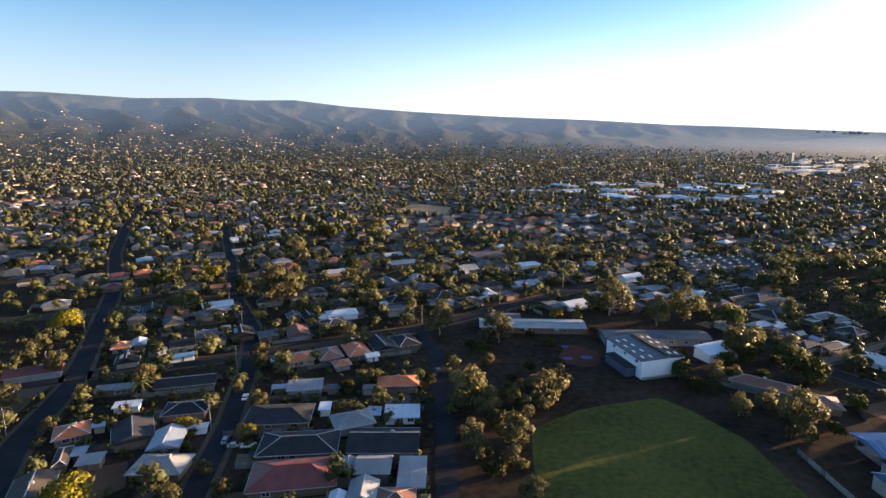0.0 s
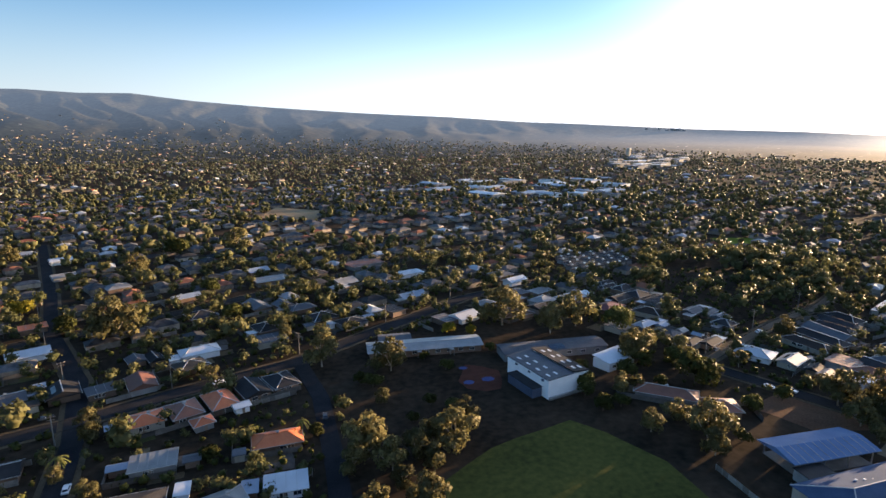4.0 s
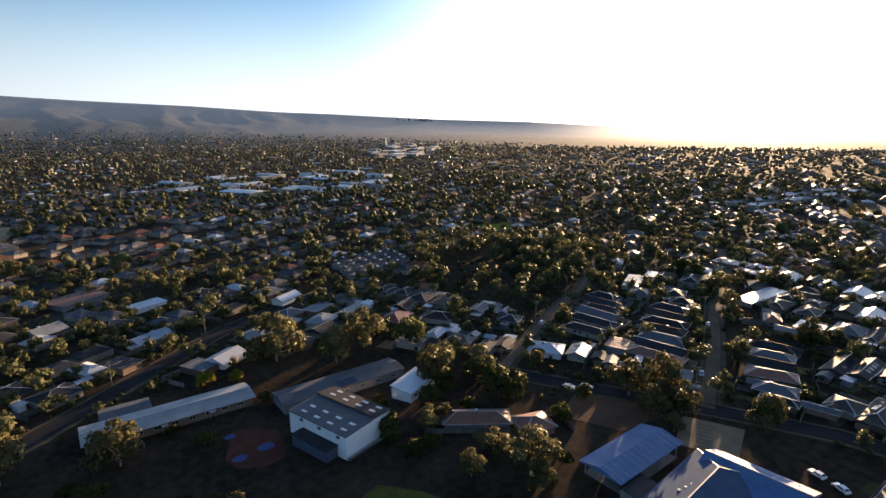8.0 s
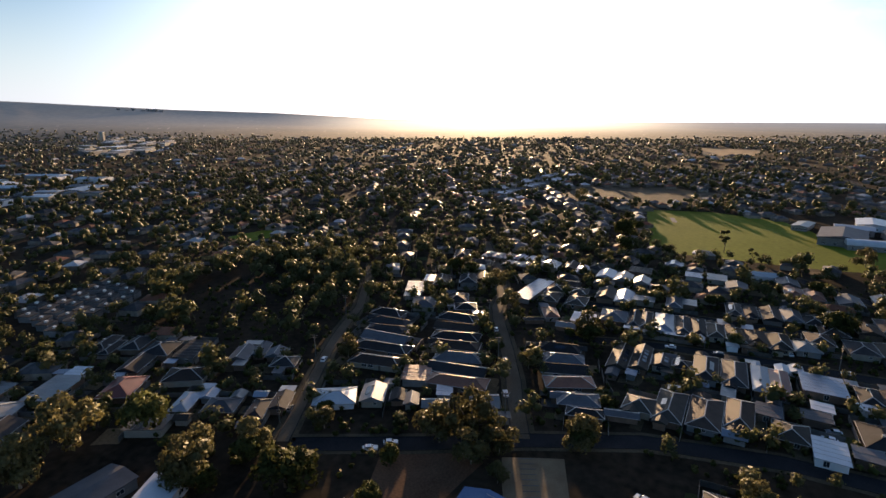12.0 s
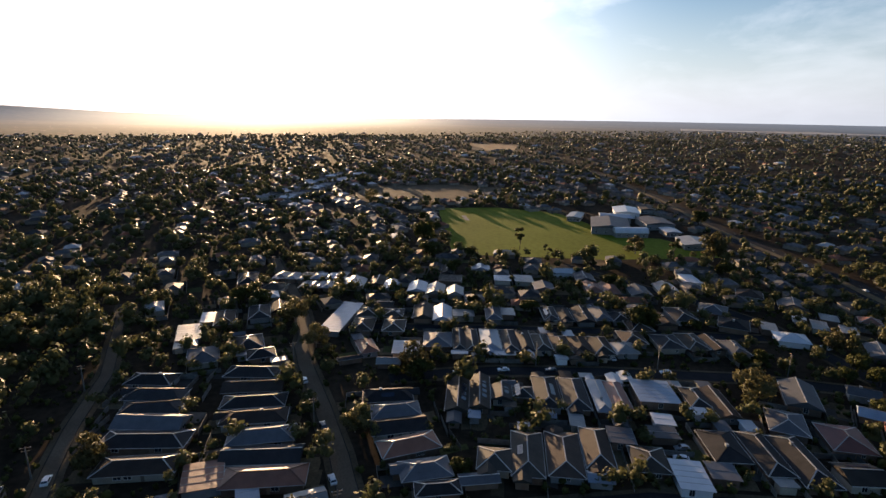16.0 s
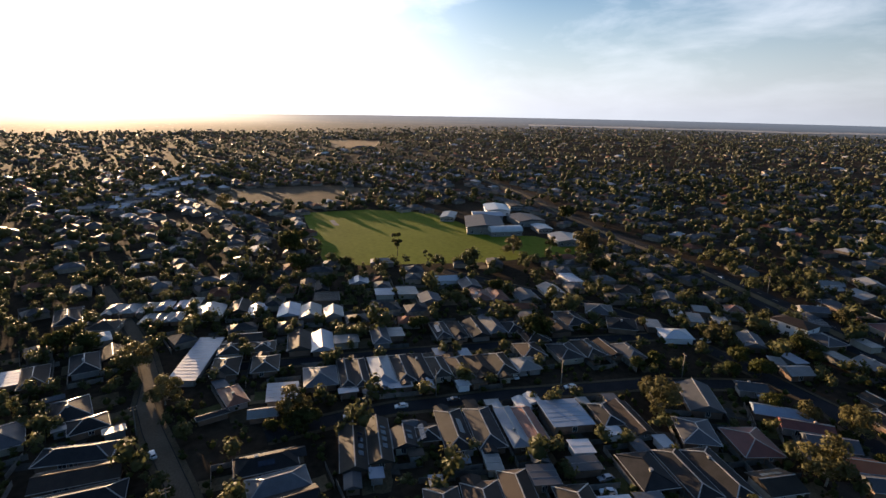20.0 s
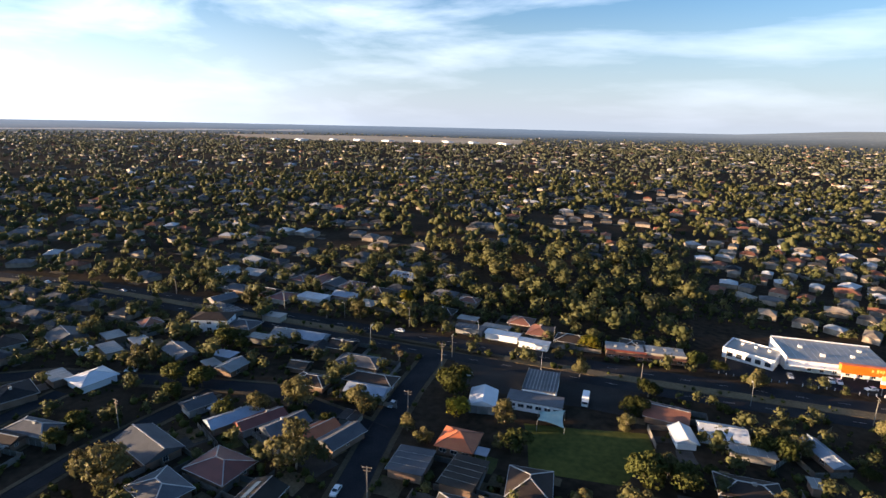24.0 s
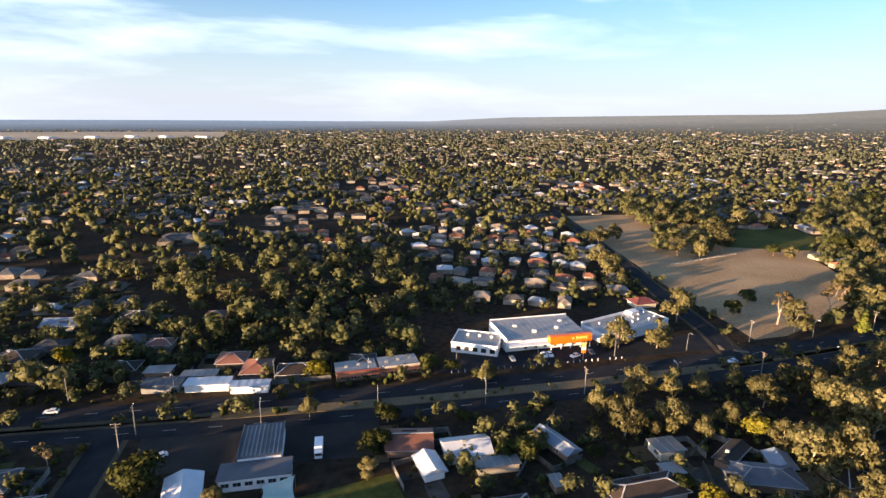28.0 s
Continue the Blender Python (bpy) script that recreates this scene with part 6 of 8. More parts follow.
def far_houses(name, spots, mat, label, w0=(10, 15), d0=(8, 11)):
    """Many small houses as one mesh: hipped roofs with their walls in a second material."""
    n = len(spots)
    if n == 0:
        return
    x, y, rot, z = (np.array([q[i] for q in spots]) for i in range(4))
    w, d = rng.uniform(*w0, n) / 2, rng.uniform(*d0, n) / 2
    turn = np.radians(rot + rng.choice([0, 90], n) + rng.normal(0, 7, n))
    e, t = 2.8 + 0 * w, 2.8 + d * 0.42
    r = np.maximum(w - d, 0.3) + 0.0
    loc = np.stack([np.stack(q, -1) for q in (
        (-w, -d, e), (w, -d, e), (w, d, e), (-w, d, e), (-r, 0 * w, t), (r, 0 * w, t),
        (-w + .3, -d + .3, e), (w - .3, -d + .3, e), (w - .3, d - .3, e), (-w + .3, d - .3, e), (-w + .3, -d + .3, 0 * e - .5), (w - .3, -d + .3, 0 * e - .5), (w - .3, d - .3, 0 * e - .5), (-w + .3, d - .3, 0 * e - .5))], 1)
    c, s = np.cos(turn)[:, None], np.sin(turn)[:, None]
    world_pts = np.stack([x[:, None] + c * loc[..., 0] - s * loc[..., 1], y[:, None] + s * loc[..., 0] + c * loc[..., 1], z[:, None] + loc[..., 2]], -1)
    faces = [(0, 1, 5, 4), (2, 3, 4, 5), (1, 2, 5, 5), (3, 0, 4, 4)]
    v, f, k = world_pts.reshape(-1, 3).tolist(), [], []
    for i in range(n):
        b = 14 * i
        f += [(b, b + 1, b + 5, b + 4), (b + 2, b + 3, b + 4, b + 5), (b + 1, b + 2, b + 5), (b + 3, b, b + 4), (b + 6, b + 10, b + 11, b + 7), (b + 7, b + 11, b + 12, b + 8), (b + 8, b + 12, b + 13, b + 9), (b + 9, b + 13, b + 10, b + 6)]
        k += [0, 0, 0, 0, 1, 1, 1, 1]
    ob = part(name, v, f, mat, None, label, "stuff")
    ob.data.materials.append(FAR_WALL)
    ob.data.polygons.foreach_set("material_index", k)


mid_spots = [(x, y, rot, 0.0) for x, y, rot in fill[NEAR_FILL:]]


def plain_edge(x, y):
    """How much of the cover still stands clear of the haze (arrays): it ends sooner under the sun."""
    dx, dy = x - CENTRE[0], y - CENTRE[1]
    off = np.abs((np.degrees(np.arctan2(dx, dy)) - math.degrees(SUN_AZ) + 180) % 360 - 180)
    return np.clip((np.interp(off, [15, 45], [2300, 3150]) - np.hypot(dx, dy)) / 600, 0, 1)


# sparser roofs over the plain and up the slopes
rr = np.sqrt(rng.uniform(930 ** 2, 3200 ** 2, 17000))
aa = np.radians(rng.uniform(-50, 240, 17000))
fx, fy = CENTRE[0] + rr * np.sin(aa), CENTRE[1] + rr * np.cos(aa)
keep = (rng.random(17000) < np.clip(1.25 - rr / 3300, 0.2, 1) * 0.45)
for poly in FIELDS.values():
    keep &= ~polygon_inside(fx, fy, poly)
keep &= rng.random(17000) < plain_edge(fx, fy)
fx, fy = fx[keep], fy[keep]
fz = np.where(np.hypot(fx - CENTRE[0], fy - CENTRE[1]) > FAR_R0, land(fx, fy), 0)
far_spots = list(zip(fx.tolist(), fy.tolist(), rng.choice([26, -2, 60], len(fx)).tolist(), fz.tolist()))
pick = rng.random(len(mid_spots))
far_houses("suburb_roofs", [q for q, k in zip(mid_spots, pick) if k < 0.79], FAR_ROOF, "rows of grey-roofed houses among trees")
far_houses("suburb_red_roofs", [q for q, k in zip(mid_spots, pick) if 0.79 <= k < 0.92], FAR_RED, "red tiled houses among trees")
far_houses("suburb_pale_roofs", [q for q, k in zip(mid_spots, pick) if k >= 0.92], FAR_WHITE, "pale-roofed houses among trees")
for k, (mat, label) in enumerate(((FAR_WHITE, "pale-roofed houses in the sunny streets"), (FAR_RED, "red tiled houses in the sunny streets"), (FAR_ROOF, "grey-roofed houses in the sunny streets"), (FAR_WALL, "sandy-roofed houses in the sunny streets"))):
    far_houses(("sunny_pale_roofs", "sunny_red_roofs", "sunny_grey_roofs", "sunny_tan_roofs")[k], lit_spots[k::4], mat, label, (7.5, 13.5), (6.5, 10.5))
pick = rng.random(len(far_spots))
far_houses("distant_roofs", [q for q, k in zip(far_spots, pick) if k < 0.68], FAR_ROOF, "distant grey roofs over the plain", (10, 20), (9, 13))
far_houses("distant_red_roofs", [q for q, k in zip(far_spots, pick) if 0.68 <= k < 0.86], FAR_RED, "distant red roofs over the plain", (10, 18), (9, 12))
far_houses("distant_pale_roofs", [q for q, k in zip(far_spots, pick) if k >= 0.86], FAR_WHITE, "distant pale roofs over the plain", (12, 26), (9, 15))

# ---- trees ----


def crown_mesh(name, seed, kind, leaves, leaf):
    """A crown of uneven clumps of small leaf sprays for a tree of about one unit radius, two units high."""
    r = np.random.default_rng(seed)
    if kind == "gum":
        n = 12
        a = np.arange(n) * 2.4 + r.uniform(-0.5, 0.5, n)
        d = np.sqrt(r.uniform(0.03, 0.55, n))
        c = np.stack([d * np.cos(a), d * np.sin(a), r.uniform(0.55, 1.65, n) - 0.35 * d], 1)
        c[0] = (0.05, 0.0, 1.6)
        rad = r.uniform(0.30, 0.50, n)
    elif kind == "sparse":
        n = 6
        a = r.uniform(0, 2 * np.pi, n)
        d = r.uniform(0.2, 0.75, n)
        c = np.stack([d * np.cos(a), d * np.sin(a), r.uniform(1.0, 2.1, n)], 1)
        rad = r.uniform(0.16, 0.30, n)
    elif kind == "conifer":
        n = 7
        c = np.stack([r.normal(0, 0.05, n), r.normal(0, 0.05, n), np.linspace(0.35, 2.3, n)], 1)
        rad = np.linspace(0.62, 0.12, n)
    else:
        n = 9
        a = np.arange(n) * 2.4 + r.uniform(-0.4, 0.4, n)
        d = np.sqrt(r.uniform(0.02, 0.34, n))
        c = np.stack([d * np.cos(a), d * np.sin(a), r.uniform(0.55, 1.2, n) - 0.2 * d], 1)
        rad = r.uniform(0.38, 0.55, n)
    w = rad ** 2 / (rad ** 2).sum()
    pick = r.choice(n, leaves, p=w)
    u = r.normal(0, 1, (leaves, 3))
    u /= np.linalg.norm(u, axis=1, keepdims=True)
    u[:, 2] = np.where(u[:, 2] < -0.5, -u[:, 2], u[:, 2])
    rough = 1 + 0.22 * np.sin(u[:, 0] * 7 + pick) * np.sin(u[:, 1] * 6 + 2 * pick) + r.normal(0, 0.07, leaves)
    squash = np.array([1, 1, 0.78])
    pos = c[pick] + u * squash * (rad[pick] * rough * r.uniform(0.72, 1.0, leaves))[:, None]
    return quads(name, sprays(r, pos, u, leaf), u + 0.55 * (pos - np.array([0, 0, 0.9])) + r.normal(0, 0.5, u.shape)), c


def wood_mesh(name, clumps, trunk, seed):
    """A tapered trunk that forks into limbs towards the clumps."""
    r = random.Random(seed)
    s = Shape()
    fork = 0.5 * min(c[2] for c in clumps) + 0.15
    s.tube([(0, 0, -0.1), (r.uniform(-.04, .04), r.uniform(-.04, .04), fork * 0.55), (r.uniform(-.06, .06), r.uniform(-.06, .06), fork)], [trunk, trunk * 0.8, trunk * 0.62], 7)
    for c in clumps:
        mid_p = (c[0] * 0.5 + r.uniform(-.06, .06), c[1] * 0.5 + r.uniform(-.06, .06), fork + (c[2] - fork) * 0.45)
        s.tube([(0, 0, fork - 0.05), mid_p, tuple(c)], [trunk * 0.5, trunk * 0.32, trunk * 0.12], 5)
    me = bpy.data.meshes.new(name)
    me.from_pydata(s.v, [], s.f)
    return me


TREE_KINDS = {}
for kind, form, count, leaves, leaf, trunk, bark in (
        ("gum", "gum", 6, 2500, 0.078, 0.05, BARK), ("dark", "round", 3, 1900, 0.088, 0.07, DARKBARK), ("round", "round", 3, 2000, 0.086, 0.07, DARKBARK), ("yellow", "round", 3, 1700, 0.088, 0.06, DARKBARK),
        ("oval", "sparse", 3, 700, 0.10, 0.045, DARKBARK), ("bare", "sparse", 2, 350, 0.09, 0.06, BARK), ("conifer", "conifer", 1, 1300, 0.10, 0.07, DARKBARK)):
    made = []
    for k in range(count):
        me, clumps = crown_mesh("crown", 100 + 17 * k + len(kind), form, leaves, leaf)
        me.materials.append(LEAVES[kind])
        tm = wood_mesh("trunk", clumps.tolist(), trunk, 40 + k)
        tm.materials.append(bark)
        made.append((tm, me))
    TREE_KINDS[kind] = made
# a palm: drooping fronds round a bare stem
pr = np.random.default_rng(4)
fronds = []
for k in range(22):
    a, up = pr.uniform(0, 2 * np.pi), pr.uniform(0.15, 0.8)
    for j in range(9):
        q = j / 8
        d, z = q * 0.95, 2.0 + up * q - 0.95 * q * q
        c = np.array([d * np.cos(a), d * np.sin(a), z])
        side = np.array([-np.sin(a), np.cos(a), 0]) * (0.16 * (1 - 0.6 * q))
        fwd = np.array([np.cos(a) * 0.11, np.sin(a) * 0.11, -0.02 - 0.08 * q])
        fronds.append(np.stack([c - fwd, c + side - np.array([0, 0, .05]), c + fwd, c - side - np.array([0, 0, .05])]))
pm = quads("crown", np.array(fronds))
pm.materials.append(LEAVES["palm"])
s = Shape().tube([(0, 0, -0.1), (0.04, 0.02, 1.0), (0.0, 0.0, 2.02)], [0.10, 0.075, 0.085], 8)
tm = bpy.data.meshes.new("trunk")
tm.from_pydata(s.v, [], s.f)
tm.materials.append(DARKBARK)
TREE_KINDS["palm"] = [(tm, pm)]
TREE_LABELS = {"gum": "tall gum tree with open olive-green clumps", "dark": "dark green dense garden tree", "round": "dense rounded dark-green tree", "yellow": "bushy tree with yellow-green leaves", "oval": "thin sparse gum beside the oval", "bare": "dry half-bare gum tree", "conifer": "small bright green conifer", "palm": "palm with drooping fronds on a bare stem"}
tree_rng = random.Random(3)


def tree(x, y, r, kind):
    tm, cm = tree_rng.choice(TREE_KINDS[kind])
    tall = r * (tree_rng.uniform(0.95, 1.2) if kind in ("gum", "oval", "bare") else tree_rng.uniform(0.85, 1.1))
    ob = new("tree")
    tagged(ob, TREE_LABELS[kind], "palm" if kind == "palm" else "tree", "trees of the suburb")
    ob.matrix_basis = pose(x, y, 0, 0, 0, tree_rng.uniform(0, 360)) @ Matrix.Diagonal((r, r, tall, 1))
    share("trunk", tm, ob, Matrix.Identity(4))
    share("crown", cm, ob, Matrix.Identity(4))


TREES = []
for rows in TREE_LISTS:
    for x, y, r, kind in rows:
        tree(x, y, r, kind)
        TREES.append((x, y, r))

# garden and street trees between the houses, the wood and the gum belt
HX, HY, HR = (np.array([h[i] for h in HOUSES]) for i in range(3))
tx, ty = rng.uniform(-330, 620, 24000), rng.uniform(-380, 520, 24000)
ok = free(tx, ty, 1.6, 1.2)
wood_here = (polygon_inside(tx, ty, WOOD) | polygon_inside(tx, ty, GUM_BELT_LAND) | polygon_inside(tx, ty, WOOD_NORTH)) & (line_distance(tx, ty, ROADS["highway_south"][0]) > 9) & (line_distance(tx, ty, ROADS["highway_north"][0]) > 9)
for x0, y0, r0 in TREES:
    ok &= np.hypot(tx - x0, ty - y0) > r0 * 0.8 + 1.5
dist = np.array([near(a, b) for a, b in zip(tx.tolist(), ty.tolist())])
want = np.where(wood_here & ok, np.where(polygon_inside(tx, ty, GUM_BELT_LAND), 0.03, 0.15), np.where(ok, 0.34, 0))
chosen = np.nonzero((rng.random(tx.size) < want) & (dist < 360))[0]
chosen = chosen[np.argsort(dist[chosen])]
for i in chosen[:60].tolist():
    k = "gum" if wood_here[i] else tree_rng.choice(("dark", "dark", "round", "gum", "gum", "yellow"))
    tree(tx[i], ty[i], tree_rng.uniform(3.5, 6.0) if wood_here[i] else tree_rng.uniform(1.6, 3.6), k)
    TREES.append((tx[i], ty[i], 3))
rest = chosen[60:]
rest_wood = wood_here[rest]
REST = (tx[rest], ty[rest], np.where(rest_wood, rng.uniform(4.6, 7.6, len(rest)), rng.uniform(1.5, 4.3, len(rest)) * np.where(rng.random(len(rest)) < 0.1, 1.5, 1)))
TREES += list(zip(REST[0].tolist(), REST[1].tolist(), REST[2].tolist()))


def far_trees(name, x, y, z, r, lobes, k, leaf, label, mat=FAR_LEAVES, core=0.86):
    """Trees too many to count: each a few uneven lumps of foliage with leaf sprays round them, joined."""
    n = len(x)
    la, ld = rng.uniform(0, 2 * np.pi, (n, lobes)), rng.uniform(0.0, 0.62 if lobes > 1 else 0.1, (n, lobes))
    lob = np.stack([ld * np.cos(la), ld * np.sin(la), rng.uniform(0.6, 1.45 if lobes > 1 else 1.0, (n, lobes)) - 0.3 * ld], -1)
    lr = rng.uniform(0.42, 0.66, (n, lobes)) * (1.0 if lobes > 2 else 1.15 if lobes == 2 else 1.45)
    pick = rng.integers(0, lobes, (n, k))
    rows = np.arange(n)[:, None]
    u = rng.normal(0, 1, (n, k, 3))
    u /= np.linalg.norm(u, axis=2, keepdims=True)
    u[..., 2] = np.where(u[..., 2] < -0.45, -u[..., 2], u[..., 2])
    pos = lob[rows, pick] + u * (lr[rows, pick] * rng.uniform(0.72, 1.08, (n, k)))[..., None]
    base = np.stack([x, y, z], 1)[:, None]
    pos = base + pos * r[:, None, None]
    q = sprays(rng, pos.reshape(-1, 3), u.reshape(-1, 3), np.repeat(r * leaf, k)[:, None], 0.45)
    me = foliage(name, rng, (base + lob * r[:, None, None]).reshape(-1, 3), (lr * r[:, None] * core).ravel(), q, u.reshape(-1, 3) + rng.normal(0, 0.28, (n * k, 3)))
    me.materials.append(mat)
    tagged(new(name, me), label, "trees", kind="stuff")


def scatter(r0, r1, n, keep_road):
    q = np.sqrt(rng.uniform(r0 ** 2, r1 ** 2, n))
    a = np.radians(rng.uniform(-52, 244, n))
    x, y = CENTRE[0] + q * np.sin(a), CENTRE[1] + q * np.cos(a)
    ok = np.ones(n, bool)
    if keep_road:
        for pts, width, _ in ROADS.values():
            ok &= line_distance(x, y, pts) > width / 2 + 1.5
    for poly in FIELDS.values():
        ok &= ~polygon_inside(x, y, poly)
    return x[ok], y[ok]


MX, MY = np.array([q[0] for q in mid_spots]), np.array([q[1] for q in mid_spots])
far_trees("garden_trees", *REST[:2], 0 * REST[0], REST[2], 4, 96, 0.15, "garden and street trees in olive and dark green", core=0.62)
x, y = scatter(210, 960, 25000, True)
open_land = np.array([noise.noise((a * 0.006, b * 0.006, 3.0)) for a, b in zip(x.tolist(), y.tolist())])
x, y = x[open_land > -0.36], y[open_land > -0.36]
ok = free(x, y, 1.5, 1.0) & (np.array([near(a, b) for a, b in zip(x.tolist(), y.tolist())]) > 190)
for lo in range(0, len(x), 2000):
    d2 = np.min(np.hypot(x[lo:lo + 2000, None] - MX, y[lo:lo + 2000, None] - MY), 1)
    ok[lo:lo + 2000] &= d2 > 6.2
for x0, y0, r0 in TREES:
    ok &= np.hypot(x - x0, y - y0) > r0 * 0.7 + 1.5
ok &= ~(polygon_inside(x, y, WOOD) & (rng.random(len(x)) < 0.72))
ok &= ~(polygon_inside(x, y, LIT_STREETS) & (rng.random(len(x)) < 0.6))
x, y = x[ok], y[ok]
r = np.where(polygon_inside(x, y, WOOD) | polygon_inside(x, y, WOOD_NORTH), rng.uniform(4.6, 7.8, len(x)), rng.uniform(1.7, 4.6, len(x)) * np.where(rng.random(len(x)) < 0.14, 1.6, 1))
close = np.array([near(a, b) for a, b in zip(x.tolist(), y.tolist())]) < 350
far_trees("wood_trees", x[close], y[close], 0 * x[close], r[close], 4, 120, 0.14, "olive and dark green trees behind the nearer houses", core=0.62)
x, y, r = x[~close], y[~close], r[~close]
far_trees("suburb_trees", x, y, 0 * x, r, 2, 11, 0.26, "many olive and dark green trees between the houses")
px, py = rng.uniform(-560, -70, 2600), rng.uniform(-510, -100, 2600)
keep = (polygon_inside(px, py, WOOD_MID) | polygon_inside(px, py, WOOD_EAST)) & (line_distance(px, py, ROADS["highway_north"][0]) > 8)
px, py = px[keep], py[keep]
far_trees("park_trees", px, py, 0 * px, rng.uniform(3.4, 6.6, len(px)), 4, 80, 0.15, "tall olive gums crowded round the paddock", core=0.66)
x, y = scatter(950, 2050, 18000, False)
r = rng.uniform(2.6, 6.0, len(x))
far_trees("plain_trees", x, y, 0 * x, r, 1, 3, 0.5, "woodland of suburban trees over the plain", HAZED_LEAVES)
x, y = scatter(1950, 3150, 21000, False)
thin = rng.random(len(x)) < plain_edge(x, y)
x, y = x[thin], y[thin]
r = rng.uniform(3.5, 7, len(x))
far_trees("distant_trees", x, y, np.where(np.hypot(x - CENTRE[0], y - CENTRE[1]) > FAR_R0, land(x, y), 0) - r * 0.3, r, 1, 1, 0.6, "distant dark tree cover", HAZED_LEAVES)

n = 240
a, q = np.radians(rng.uniform(-54, -8, n)), 2500 + 1250 * rng.uniform(0, 1, n) ** 1.3
x, y = CENTRE[0] + q * np.sin(a), CENTRE[1] + q * np.cos(a)
far_houses("hillside_roofs", list(zip(x.tolist(), y.tolist(), rng.choice([26, -2, 60], len(x)).tolist(), land(x, y).tolist())), FAR_WALL, "pale roofs dotted up the lower slopes", (9, 15), (7, 10))

# low shrubs and hedges in the yards
x, y = rng.uniform(-260, 480, 30000), rng.uniform(-220, 420, 30000)
keep = free(x, y, 0.4, 1.0) & (np.array([near(a, b) for a, b in zip(x.tolist(), y.tolist())]) < 270)
x, y = x[keep][:9500], y[keep][:9500]
far_trees("garden_shrubs", x, y, 0 * x - 0.2, rng.uniform(0.5, 1.9, len(x)), 1, 6, 0.36, "low dark shrubs and hedges in the yards", LEAVES["dark"])

# ---- the school ----


def building(name, x, y, rot, label, category="building", group=""):
    return thing(name, x, y, rot, label, category, group)


# gymnasium: white walls, grey roof in two levels with clear strips
gym = building("school_hall", 81, 207, 14, "white-walled school hall with a stepped grey steel roof")
Shape().box(-9.2, 9.2, -12.5, 12.5, 0, 7.2).part("wall", WHITEWALL, gym)
Shape().add([(-9.5, -12.8, 7.2), (2.0, -12.8, 7.6), (2.0, 12.8, 7.6), (-9.5, 12.8, 7.2), (-9.5, -12.8, 7.5), (2.0, -12.8, 7.9), (2.0, 12.8, 7.9), (-9.5, 12.8, 7.5)], [(3, 2, 1, 0), (4, 5, 6, 7), (0, 1, 5, 4), (1, 2, 6, 5), (2, 3, 7, 6), (3, 0, 4, 7)]).part("lower_roof", ROOFS["bluegrey"], gym)
Shape().add([(2.0, -12.8, 8.2), (9.6, -12.8, 7.3), (9.6, 12.8, 7.3), (2.0, 12.8, 8.2), (2.0, -12.8, 8.5), (9.6, -12.8, 7.6), (9.6, 12.8, 7.6), (2.0, 12.8, 8.5)], [(3, 2, 1, 0), (4, 5, 6, 7), (0, 1, 5, 4), (1, 2, 6, 5), (2, 3, 7, 6), (3, 0, 4, 7)]).part("upper_roof", ROOFS["charcoal"], gym)
for k in range(4):
    for j, gx in enumerate((-7.0, -3.6, 4.6, 7.6)):
        zz = 7.52 + (gx + 9.5) * 0.4 / 11.5 if gx < 2 else 8.52 - (gx - 2) * 0.9 / 7.6
        Shape().box(gx - 0.45, gx + 0.45, -10.5 + k * 5.8, -8.3 + k * 5.8, zz, zz + 0.07).part("skylight", FRAME, gym, "clear roof strip")
for k in range(3):
    Shape().box(-9.7, -9.2, -10 + k * 8, -9 + k * 8, 6.0, 6.7).part("wall_vent", NAVY, gym)
Shape().box(-13.5, -9.25, -9, 6, 0, 3.6).part("side_annex", NAVY, gym, "dark lower wing")
Shape().box(-13.8, -9.22, -9.3, 6.3, 3.6, 3.8).part("annex_roof", ROOFS["charcoal"], gym)
Shape().box(-9.0, 9.0, -13.4, -12.6, 0, 0.9).part("base_fence", STEEL, gym)
for k in range(9):
    Shape().box(-9 + k * 2.2, -8.92 + k * 2.2, -13.5, -13.42, 0, 1.5).part("fence_post", STEEL, gym)

block = building("classroom_block", 95, 232, -2, "low school block with a shaded blue-grey roof and panels")
Shape().box(-23, 23, -5.5, 5.5, 0, 3.4).part("wall", GREYWALL, block)
p, f, c, _ = roof_shape(46, 11, 3.4, "gable", 9)
part("roof", p, f, ROOFS["bluegrey"], block)
for k in range(12):
    share("solar_panel", PANEL, block, pose(-2 + (k % 6) * 1.1, -4.2 + (k // 6) * 1.8, 3.75 + (k // 6) * 0.28, 9))
for k in range(7):
    add_window(block, "wide", -20 + k * 6.4, -5.5, 1.8, 0)
white_annex = building("white_annex", 114, 214, 22, "white-walled school annex with a pale sloping roof")
Shape().box(-8, 8, -4, 4, 0, 3.6).part("wall", WHITEWALL, white_annex)
Shape().add([(-8.4, -4.4, 3.5), (8.4, -4.4, 3.5), (8.4, 4.4, 4.6), (-8.4, 4.4, 4.6), (-8.4, -4.4, 3.75), (8.4, -4.4, 3.75), (8.4, 4.4, 4.85), (-8.4, 4.4, 4.85)], [(3, 2, 1, 0), (4, 5, 6, 7), (0, 1, 5, 4), (1, 2, 6, 5), (2, 3, 7, 6), (3, 0, 4, 7)]).part("roof", ROOFS["white"], white_annex)
for k in range(3):
    add_window(white_annex, "wide", -5 + k * 5, -4, 1.9, 0)

